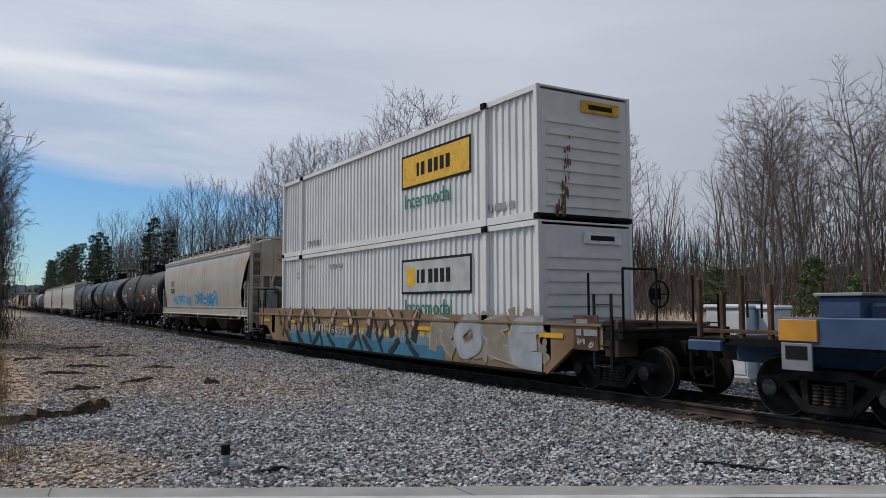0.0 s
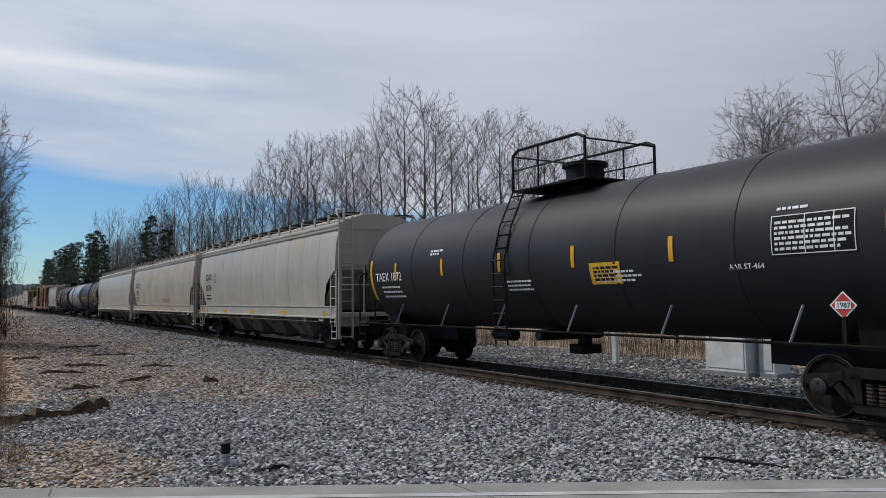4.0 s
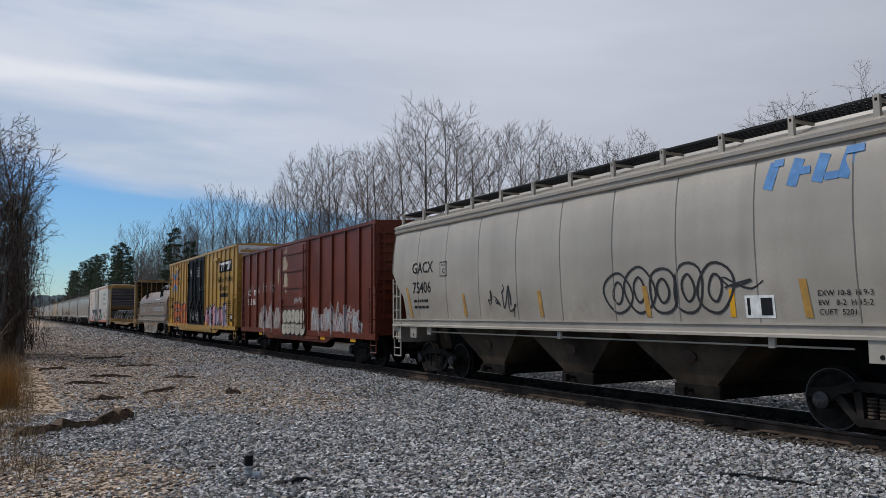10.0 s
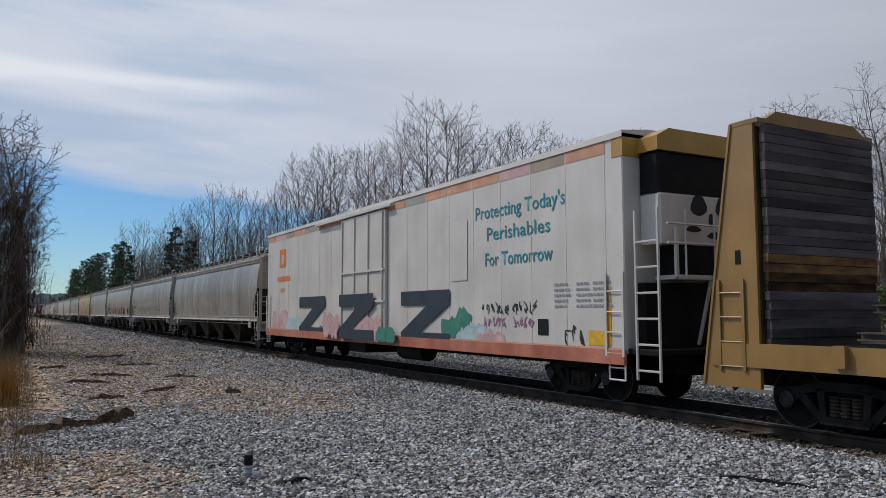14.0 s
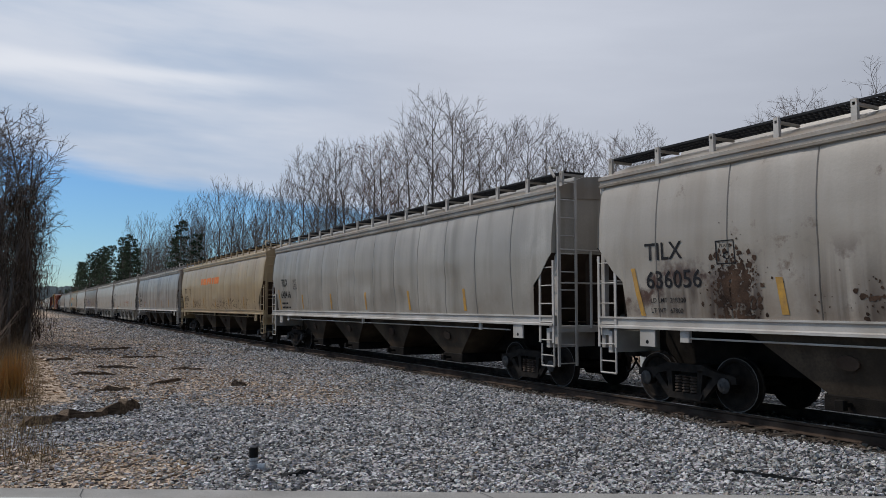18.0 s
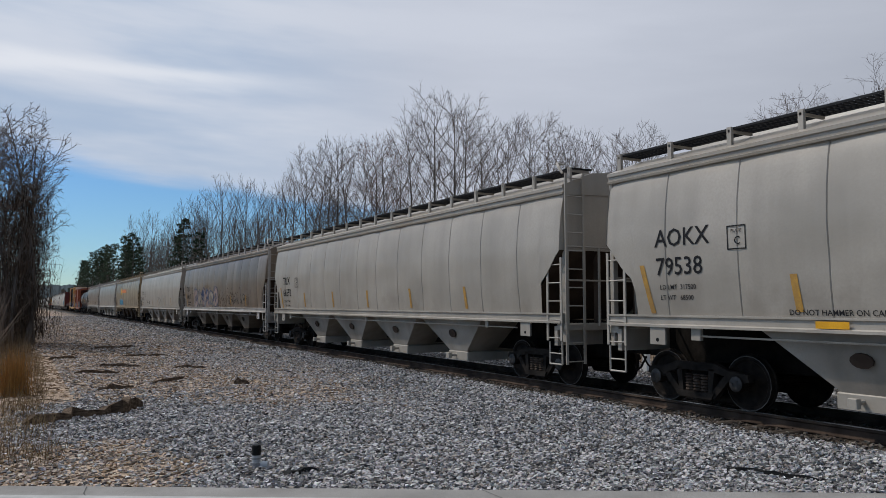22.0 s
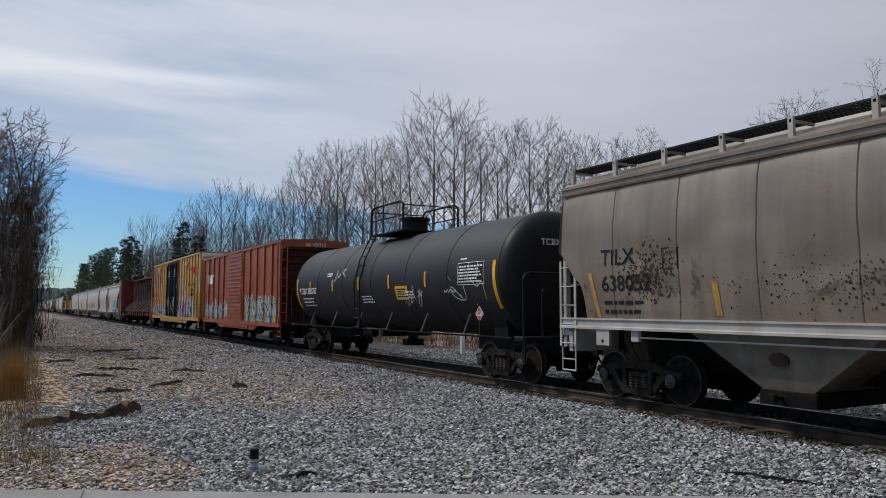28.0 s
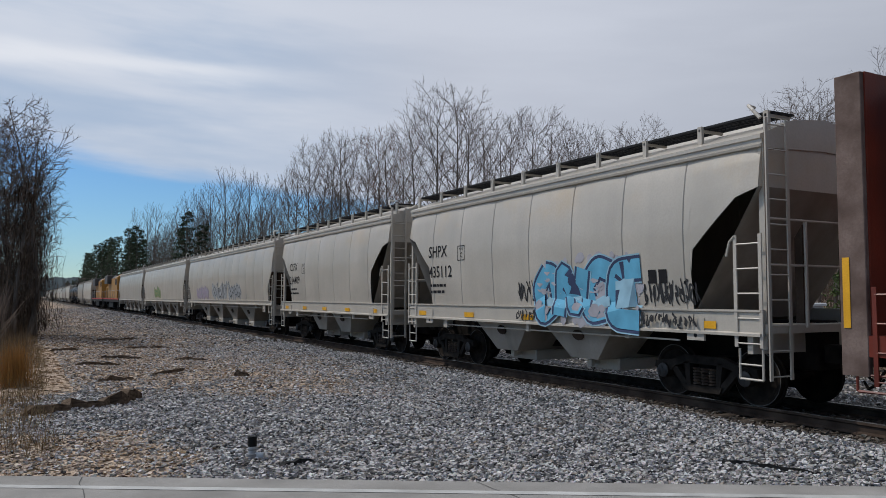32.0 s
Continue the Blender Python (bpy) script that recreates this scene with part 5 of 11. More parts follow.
def tank(y0, y1, paint, label, trim=BLACK, marks=None, ink=WHITE_INK, panel=True, placard=True, tags=(), platform_y=0.0, hold=None):
    half = (y1 - y0) / 2
    end = half - 0.75
    car = thing("tank_car", label, "freight car", "freight cars of the train", at=pose(TRACK, (y0 + y1) / 2, 0))
    FLEET.append((car, (y0 + y1) / 2))
    te = end - 0.44
    shell, head = once(("shell", round(te, 2)), lambda: tank_meshes(te))
    part("shell", shell, paint, car)
    for rz in (0, 180):
        part("tank_head", head, HEAD_BLACK if paint in (TANK_BLACK, TANK_BROWN) else HEAD_SLATE, car, "dished tank head", pose(0, 0, 0, 0, 0, rz))
    saddle = once("saddle", lambda: Geo().along([(-1.12, 1.75), (-1.0, 1.0), (1.0, 1.0), (1.12, 1.75), (0.8, 1.35), (-0.8, 1.35)], -0.3, 0.3).mesh("saddle"))
    stub = once("stub", lambda: Geo().soft_box(-0.32, 0.32, -1.9, 1.9, 0.66, 1.16, 0.03).soft_box(-1.45, 1.45, 1.45, 1.9, 1.02, 1.12, 0.02).mesh("stub_sill"))
    rail = once("endrail", lambda: Geo().path([(-1.44, 0, 0.72), (-1.44, 0, 2.42), (-1.38, 0, 2.53), (-1.28, 0, 2.56), (1.28, 0, 2.56), (1.38, 0, 2.53), (1.44, 0, 2.42), (1.44, 0, 0.72)], 0.026, 6).path([(-0.92, 0, 0.72), (-0.92, 0, 2.12), (-0.88, 0, 2.18), (-0.82, 0, 2.18)], 0.024, 6).path([(0.92, 0, 1.1), (0.92, 0, 2.12), (0.82, 0, 2.18)], 0.024, 6).mesh("end_railing"))
    for s in (-1, 1):
        rz = 0 if s > 0 else 180
        y = s * (half - 2.34)
        part("saddle", saddle, trim, car, "", pose(0, y, 0))
        part("stub_sill", stub, trim, car, "", pose(0, s * (end - 1.9), 0, 0, 0, rz))
        part("end_railing", rail, trim, car, "", pose(0, s * (end - 0.06), 0))
        for q in (-1, 1):
            stirrup(car, q * 1.44, s * end - (0.44 if s > 0 else 0), trim)
        truck(car, y)
    couplers(car, end, half)
    brake_wheel(car, -end - 0.02, 1.85, trim, -1)
    # long grab pipe with its brackets, on both sides
    pipe = once(("pipe", round(end, 2)), lambda: Geo().bar((0, -end + 0.4, 1.08), (0, end - 0.4, 1.08), 0.024, 6).mesh("side_pipe"))
    arm = once("pipe_arm", lambda: Geo().bar((0, 0, 1.08), (0.16, -0.12, 1.62), 0.022, 5).mesh("pipe_bracket"))
    for s in (-1, 1):
        part("side_pipe", pipe, GALV if trim is not BLACK else STEEL, car, "", pose(s * 1.52, 0, 0))
        for i in range(6):
            part("pipe_bracket", arm, GREY_STEEL, car, "", pose(s * 1.52, -end + 2.6 + (2 * end - 5.2) * i / 5, 0, 0, 0, 0 if s < 0 else 180))
    # platform, railing, valve housing and ladders in the middle
    pf = once("tank_platform", lambda: Geo().box(-1.0, 1.0, -1.25, 1.25, 4.16, 4.20).mesh("platform"))
    part("platform", pf, trim, car, "steel grating platform", pose(0, platform_y, -0.3 if hold else 0))
    hr = once("tank_rail", lambda: Geo().path([(-0.98, -1.22, 4.2), (-0.98, -1.22, 5.0), (-0.98, -1.0, 5.1), (-0.98, 1.0, 5.1), (-0.98, 1.22, 5.0), (-0.98, 1.22, 4.2)], 0.036, 6).path([(-0.98, -1.22, 4.65), (-0.98, 1.22, 4.65)], 0.02, 5).bar((-0.98, 0.3, 4.2), (-0.98, 0.3, 5.1), 0.022, 5).bar((-0.98, 1.22, 4.98), (0.98, 1.22, 4.98), 0.02, 5).mesh("platform_railing"))
    for rz in (0, 180):
        part("platform_railing", hr, trim, car, "", pose(0, platform_y, -0.3 if hold else 0, 0, 0, rz))
    part("valve_housing", once("housing", lambda: Geo().bar((0, 0, 4.05), (0, 0, 4.62), 0.42, 16).bar((0, 0, 4.62), (0, 0, 4.70), 0.50, 16).bar((0.1, 0.75, 4.1), (0.1, 0.75, 4.45), 0.16, 10).mesh("valve_housing")), trim, car, "", pose(0, platform_y - 0.1, 0))
    def climb():
        g = Geo()
        for y in (-0.22, 0.22):
            g.path([(-1.56, y, 0.75), (-1.62, y, 2.6), (-1.42, y, 3.35), (-1.02, y, 4.18)], 0.022, 5)
        for k in range(12):
            z = 0.85 + k * 0.29
            x = -1.57 - 0.02 * k if z < 2.6 else -1.62 + (z - 2.6) * 0.30
            if z > 3.35:
                x = -1.42 + (z - 3.35) * 0.48
            g.bar((x, -0.22, z), (x, 0.22, z), 0.016, 5)
        return g.mesh("ladder")
    cl = once("tank_ladder", climb)
    for rz in (0, 180):
        part("ladder", cl, trim, car, "", pose(0, platform_y + (0.95 if rz == 0 else -0.95) * (-1 if hold else 1), 0, 0, 0, rz))
    part("outlet_valve", once("valve", lambda: Geo().bar((0, 0, 0.62), (0, 0, 1.2), 0.16, 10).soft_box(-0.3, 0.3, -0.2, 0.2, 0.55, 0.75, 0.02).bar((-0.9, 0.5, 0.95), (0.9, 0.5, 0.95), 0.12, 8).mesh("outlet_valve")), trim, car)
    part("brake_cylinder", once("cyl", lambda: Geo().bar((-0.55, -0.4, 0.9), (-0.55, 0.4, 0.9), 0.14, 10).mesh("brake_cylinder")), trim, car, "", pose(0, 2.2, 0))
    # marks
    n = 5
    for y in (4.2, 1.76, -1.7, -4.2) if hold else ():
        plate(car, y, 2.55, 0.19, 0.56, GREY_STEEL, tank_side, 0.005, "reflector_plate", "grey plate round a yellow reflector")
    reflectors(car, (4.2, 1.76, -1.7, -4.2) if hold else [te - 2.2 - (2 * te - 4.0) * i / n for i in range(n)], 2.55, 0.42, 0.10, tank_side)
    for s in (1, -1):
        g = Geo()
        vs, fs = [], []
        for i in range(9):
            z = 1.75 + 1.15 * i / 8
            for d in (0.0, 0.13):
                vs.append((-(tank_side(z) + 0.006), s * (te - (0.2 if hold else 0.60) - d), z))
        for i in range(8):
            fs.append((2 * i, 2 * i + 1, 2 * i + 3, 2 * i + 2))
        part("reflector", g.add(vs, fs), YELLOW_TAPE, car, "curved yellow reflector band at the end")
    if marks:
        my, mz, mw = hold or (te - 0.95, 2.28, None)
        writing(car, marks, my, mz, 0.24, ink, tank_side, mw)
        bars(car, my - 0.3, mz - 0.2, 1.3, 3, 0.05, ink, tank_side, 2.6)
        writing_end(car, marks, -te, 3.25, 0.16, ink)
    if panel:
        plate(car, -te + 1.75, 2.62, 1.25, 0.55, BLACK, tank_side, 0.004, "data_panel", "stencilled data panel")
        bars(car, -te + 2.32, 2.78, 1.15, 6, 0.04, ink, tank_side, 1.9)
        for q in (2.345, 2.895):
            plate(car, -te + 1.75, q, 1.25, 0.014, ink, tank_side, 0.009, "panel_line")
        for q in (1.13, 1.42, 1.85, 2.37):
            plate(car, -te + q, 2.62, 0.014, 0.55, ink, tank_side, 0.009, "panel_line")
        writing(car, "AAR ST-464", -te + 3.15, 2.16, 0.085, ink, tank_side, 0.62)
        bars(car, -te + 2.3, 2.98, 0.4, 1, 0.04, ink, tank_side)
    bars(car, 0.5 * te, 2.95, 0.5, 2, 0.05, ink, tank_side)
    bars(car, -0.25 * te, 2.2, 1.1, 3, 0.04, ink, tank_side, 2.0)
    bars(car, 0.1 * te, 2.1, 0.9, 3, 0.04, ink, tank_side, 2.2)
    wy = 2.4 if hold else -0.28 * te
    plate(car, wy, 2.2, 0.80, 0.40, YELLOW_INK, tank_side, 0.007, "warning_panel", "yellow warning panel")
    bars(car, wy + 0.3, 2.28, 0.6, 4, 0.045, BLACK_INK, lambda z, y=0.0: tank_side(z) + 0.004, 1.6)
    if placard:
        for yy, xx in ((-te + 1.35, None),):
            g = Geo()
            z = 1.62
            g.add([(-(1.53), yy, z - 0.19), (-(1.53), yy - 0.19, z), (-(1.53), yy, z + 0.19), (-(1.53), yy + 0.19, z)], [(0, 1, 2, 3)])
            pl = part("placard", g, WHITE_INK, car, "diamond hazard placard")
            g = Geo().add([(-1.535, yy, z - 0.165), (-1.535, yy - 0.165, z), (-1.535, yy, z + 0.165), (-1.535, yy + 0.165, z)], [(0, 1, 2, 3)])
            part("placard_field", g, RED_INK, pl)
            part("placard_band", Geo().box(-1.54, -1.537, yy - 0.11, yy + 0.11, z - 0.05, z + 0.05), WHITE_INK, pl)
            if trim is BLACK:
                writing(car, "1987", yy + 0.09, z - 0.03, 0.07, BLACK_INK, flat_side(1.537))
            part("placard_post", Geo().box(-1.53, -1.50, yy - 0.03, yy + 0.03, 1.05, 1.5), trim, pl)
    for k, (a, b, c, d, cols, thin, seed) in enumerate(tags):
        graffiti(car, a, b, c, d, [SPRAY[q] for q in cols[1:]] or [SPRAY[cols[0]]], SPRAY[cols[0]], tank_side, seed, thin=thin)
    return car


GREY_STEEL = surface("grey_fittings", (0.22, 0.22, 0.225), rough=0.6, metal=0.3)


def writing_end(car, text, y, z, size, ink):
    """Lettering on a car's leading end."""
    cu = bpy.data.curves.new("text", "FONT")
    cu.body, cu.size, cu.resolution_u, cu.align_x = text, size * 1.38, 2, "CENTER"
    tmp = bpy.data.objects.new("text", cu)
    me = bpy.data.meshes.new_from_object(tmp)
    bpy.data.objects.remove(tmp)
    bpy.data.curves.remove(cu)
    me.name = "lettering"
    for v in me.vertices:
        x, h = v.co.x, v.co.y
        r = min(1.0, math.hypot(x, z + h - TANK_Z) / TANK_R)
        v.co = (x, y - 0.012 + 0.46 * (1 - math.sqrt(max(0.0, 1 - r ** 4.348))), z + h)
    part("lettering", me, ink, car)


FLEET = []

# ---- box car ----


WRAPS = []
PAINTED = ("graffiti", "decal", "reflector", "logo", "cross", "stencil", "patch", "lettering", "data_panel", "label")


def wrap_paint():
    """Lay the paint and lettering of the box cars down onto their posts and, between these, onto the sheet."""
    for car, w, door, posts in WRAPS:
        kids = [o for o in car.children_recursive if o.type == "MESH" and o.name.startswith(PAINTED)]
        for ob in kids:
            me = ob.data
            xs, ys = [v.co.x for v in me.vertices], [v.co.y for v in me.vertices]
            if not xs or min(xs) < -w - 0.13 or max(xs) > -w - 0.06:
                continue
            bm = bmesh.new()
            bm.from_mesh(me)
            for p in posts:
                for k in (-0.08, -0.054, 0.054, 0.08):
                    if min(ys) < p + k < max(ys):
                        bmesh.ops.bisect_plane(bm, geom=bm.verts[:] + bm.edges[:] + bm.faces[:], plane_co=(0, p + k, 0), plane_no=(0, 1, 0))
            for v in bm.verts:
                if abs(v.co.y) > door:
                    near = min(abs(v.co.y - p) for p in posts)
                    v.co.x += 0.0635 * min(1.0, max(0.0, (near - 0.054) / 0.026))
            bm.to_mesh(me)
            bm.free()


def box_car(y0, y1, paint, label, top=4.75, door="plug", door_mat=None, doors=1, ribs=8, rail_mat=None, roof_mat=None, floor=1.05, w=1.50, end_mat=None, pitch=None, dw=None):
    half = (y1 - y0) / 2
    end = half - 0.62
    car = thing("box_car", label, "freight car", "freight cars of the train", at=pose(TRACK, (y0 + y1) / 2, 0))
    FLEET.append((car, (y0 + y1) / 2))
    door_mat, rail_mat, roof_mat = door_mat or paint, rail_mat or paint, roof_mat or paint
    dw = dw or (1.55 * doors if doors > 1 else 2.9)
    part("body", Geo().soft_box(-w, w, -end, end, floor, top - 0.12, 0.02), paint, car)
    part("roof", Geo().along([(-w - 0.06, top - 0.16), (-w - 0.06, top - 0.06), (-0.6, top), (0, top + 0.03), (0.6, top), (w + 0.06, top - 0.06), (w + 0.06, top - 0.16)], -end - 0.04, end + 0.04), roof_mat, car)
    rm = Geo().across([(-0.07, floor), (-0.035, top - 0.17), (0.035, top - 0.17), (0.07, floor)], -0.065, 0.0).mesh("side_post")
    rm2 = Geo().box(-0.065, 0.0, -0.05, 0.05, floor, top - 0.17).mesh("side_post")
    for s in (-1, 1):
        span = end - dw / 2
        for i in range(ribs):
            for q in (-1, 1):
                y = q * (dw / 2 + (pitch * i if pitch else 0.06 + (span - 0.14) * i / (ribs - 1)))
                part("side_post", rm2, paint, car, "", pose(s * w, y, 0, 0, 0, 0 if s < 0 else 180))
        part("side_sill", Geo().box(s * w - 0.07, s * w + 0.07, -end, end, floor - 0.14, floor + 0.06), rail_mat, car)
        part("belly_sill", Geo().across([(-end + 3.4, floor - 0.1), (-end + 4.3, 0.70), (end - 4.3, 0.70), (end - 3.4, floor - 0.1)], s * (w + 0.01) - 0.02, s * (w + 0.01) + 0.02), rail_mat, car)
        part("door_track", Geo().box(s * (w + 0.02) - 0.05, s * (w + 0.02) + 0.06, -dw * 0.9, dw * 0.9, floor - 0.26, floor - 0.16), rail_mat, car)
        # doors
        n = doors
        for k in range(n):
            a = -dw / 2 + dw * k / n
            b = -dw / 2 + dw * (k + 1) / n
            d = part("door", Geo().soft_box(-0.09, 0.0, a + 0.03, b - 0.03, floor + 0.05, top - 0.22, 0.01), door_mat, car, "", pose(s * w, 0, 0, 0, 0, 0 if s < 0 else 180))
            if door == "ribbed":
                for j in range(17):
                    z = floor + 0.25 + j * (top - floor - 0.6) / 16
                    part("corrugation", once(("corr", round(b - a, 2)), lambda: Geo().across([(-(b - a) / 2 + 0.12, -0.05), ((b - a) / 2 - 0.12, -0.05), ((b - a) / 2 - 0.15, 0.05), (-(b - a) / 2 + 0.15, 0.05)], -0.12, -0.08).mesh("corrugation")), door_mat, d, "", pose(0, (a + b) / 2, z))
            else:
                for j in range(5):
                    z = floor + 0.35 + j * (top - floor - 0.9) / 4
                    part("door_rib", once(("drib", round(b - a, 2)), lambda: Geo().box(-0.125, -0.085, -(b - a) / 2 + 0.1, (b - a) / 2 - 0.1, -0.04, 0.04).mesh("door_rib")), door_mat, d, "", pose(0, (a + b) / 2, z))
                for q in (0.22, 0.78) if n > 1 else (0.08, 0.92):
                    y = a + (b - a) * q
                    part("lock_rod", once(("rod", round(top, 2), round(floor, 2)), lambda: Geo().bar((-0.14, 0, floor + 0.1), (-0.14, 0, top - 0.3), 0.022, 6).soft_box(-0.17, -0.1, -0.07, 0.07, floor + 0.9, floor + 1.3, 0.01).mesh("lock_rod")), rail_mat if n == 1 else BLACK, d, "", pose(0, y, 0))
        for q in (-1, 1):
            ladder(car, s * (w + 0.06), q * end - (0.5 if q > 0 else 0.02), 0.48, floor - 0.1, 2.55, rail_mat)
            stirrup(car, s * (w + 0.02), q * end - (0.46 if q > 0 else 0.02), rail_mat, 0.44)
    # corrugated ends
    rib = Geo().along([(-w + 0.1, -0.06), (w - 0.1, -0.06), (w - 0.2, 0.06), (-w + 0.2, 0.06)], 0, 0.07).mesh("end_rib")
    for s in (-1, 1):
        n = 11
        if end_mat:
            part("end_sheet", Geo().box(-w + 0.02, w - 0.02, min(s * end, s * end + s * 0.012), max(s * end, s * end + s * 0.012), floor + 0.02, top - 0.14), end_mat, car, "dirty corrugated end with its shade painted in")
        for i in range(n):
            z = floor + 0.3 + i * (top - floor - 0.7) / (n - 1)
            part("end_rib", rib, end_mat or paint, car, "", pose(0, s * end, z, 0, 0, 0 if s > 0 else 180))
        part("corner_cap", Geo().box(-w - 0.03, w + 0.03, s * end - 0.03, s * end + 0.03, top - 0.45, top - 0.1), roof_mat, car)
        ladder(car, 1.28 * s, s * (end + 0.08), 0.42, 1.1, 2.7 if top > 5 else 4.4, rail_mat, 90)
        truck(car, s * (half - 2.75))
    brake_wheel(car, end + 0.1, 2.3, STEEL, 1)
    part("center_sill", Geo().soft_box(-0.3, 0.3, -end, end, 0.62, 1.06, 0.04), STEEL, car)
    part("brake_rigging", Geo().bar((-0.6, -1.5, 0.62), (-0.6, 1.2, 0.62), 0.2, 12).box(-0.75, 0.7, 1.4, 1.7, 0.55, 0.85).bar((0.3, -half + 3.8, 0.62), (0.3, half - 3.8, 0.62), 0.03, 6), STEEL, car)
    couplers(car, end, half)
    face = flat_side(w + 0.068)
    WRAPS.append((car, w, dw / 2, [q * (dw / 2 + (pitch * i if pitch else 0.06 + (end - dw / 2 - 0.14) * i / (ribs - 1))) for i in range(ribs) for q in (-1, 1)]))
    return car, face, half


# ---- other cars ----


def coil_car(y0, y1, paint, hood, label):
    half = (y1 - y0) / 2
    end = half - 0.7
    car = thing("coil_car", label, "freight car", "freight cars of the train", at=pose(TRACK, (y0 + y1) / 2, 0))
    FLEET.append((car, (y0 + y1) / 2))
    he = 6.72

    def arch(d):
        return [(-1.42 - d, 1.70)] + [(-(1.42 + d) * math.cos(a), 2.60 + (1.05 + d) * math.sin(a)) for a in [math.pi * i / 18 for i in range(19)]] + [(1.42 + d, 1.70)]

    part("hood", Geo().along(arch(0), -he, he).mesh("hood", True, 50), hood, car, "rounded sheet-steel cover")
    for y in (-he + 0.04, -5.0, -3.4, -1.9, -0.45, 0.66, 1.54, 2.44, 3.75, 5.38, he - 0.04):
        band = Geo().add([(x, y + q, z) for q in (-0.022, 0.022) for x, z in arch(0.014)], [(i, i + 1, 22 + i, 21 + i) for i in range(20)])
        part("hood_band", band.mesh("hood_band", True, 50), SILL_GREY if abs(y) < 6 else hood, car, "pale sealed seam")
    # a rope in hooks along the cover
    for s in (-1, 1):
        ys = [-he + 0.1 + i * (2 * he - 0.2) / 12 for i in range(13)]
        pts = []
        for u, v in zip(ys, ys[1:]):
            pts += [(s * 1.47, u, 2.56), (s * 1.47, (u + v) / 2, 2.52)]
        part("rope", Geo().path(pts + [(s * 1.47, ys[-1], 2.56)], 0.014, 5), SILL_GREY, car, "slack grey rope along the cover")
        hook = Geo().path([(0, 0, 0), (s * 0.08, 0, 0.03), (s * 0.08, 0.05, -0.03)], 0.02, 5).mesh("hook")
        for y in ys[1:-1]:
            part("hook", hook, BLACK, car, "", pose(s * 1.415, y, 2.58))
        side = [(-end, 1.10), (-3.75, 1.06), (-3.35, 0.95), (-2.75, 0.30), (2.75, 0.30), (3.35, 0.95), (3.75, 1.06), (end, 1.10), (end, 1.70), (-end, 1.70)]
        part("side_girder", Geo().across(side, s * 1.42, s * 1.50), paint, car)
        part("girder_cap", Geo().box(s * 1.50 - 0.1, s * 1.50 + 0.07, -end, end, 1.23, 1.29), paint, car)
        part("top_flange", Geo().box(s * 1.48 - 0.1, s * 1.48 + 0.05, -end, end, 1.68, 1.72), paint, car)
        part("bottom_flange", Geo().box(s * 1.48 - 0.1, s * 1.48 + 0.05, -2.75, 2.75, 0.28, 0.33), paint, car)
        for y in (-2.2, -0.7, 0.9, 2.3):
            part("girder_post", Geo().box(s * 1.50 - 0.02, s * 1.50 + 0.03, y - 0.03, y + 0.03, 0.33, 1.23), paint, car)
        for y in (-3.5, 3.6):
            fr = Geo()
            for q in (-0.35, 0.35):
                fr.path([(s * 1.28, y + q, 2.98), (s * 1.22, y + q * 0.8, 3.62)], 0.055, 6)
            fr.path([(s * 1.22, y - 0.3, 3.62), (s * 1.22, y + 0.3, 3.62)], 0.06, 6).path([(s * 1.22, y - 0.28, 3.62), (s * 0.3, y - 0.28, 3.66)], 0.05, 6)
            part("lift_bracket", fr, BLACK, car, "dark steel lifting bracket")
        for q in (-1, 1):
            ladder(car, s * 1.54, q * end - (0.5 if q > 0 else 0), 0.46, 0.95, 2.3, paint)
            stirrup(car, s * 1.52, q * end - (0.46 if q > 0 else 0), paint)
    mast = Geo().soft_box(-0.12, 0.12, -1.12, -0.9, 3.6, 4.1, 0.02)
    for y in (0.2, -2.2):
        mast.path([(-0.75, y, 3.5), (-0.5, y * 0.6 - 0.4, 3.95), (0, -1.0, 4.08), (0.5, y * 0.6 - 0.4, 3.95), (0.75, y, 3.5)], 0.06, 6)
    part("lift_mast", mast, GREY_STEEL, car, "grey steel lifting mast on top of the cover")
    part("ridge_plate", Geo().box(-0.5, 0.5, -2.3, 0.3, 3.60, 3.66), SILL_GREY, car)
    for s in (-1, 1):
        part("end_deck", Geo().soft_box(-1.45, 1.45, s * end - 0.4, s * end + 0.4, 1.0, 1.2, 0.02), paint, car)
        part("end_railing", Geo().path([(-1.4, s * (end + 0.02), 1.2), (-1.4, s * (end + 0.02), 2.3), (1.4, s * (end + 0.02), 2.3), (1.4, s * (end + 0.02), 1.2)], 0.025, 5), paint, car)
        truck(car, s * (half - 2.3))
    brake_wheel(car, end + 0.1, 2.2, STEEL, 1)
    part("center_sill", Geo().soft_box(-0.3, 0.3, -end, end, 0.55, 1.05, 0.04), STEEL, car)
    couplers(car, end, half)
    return car, half


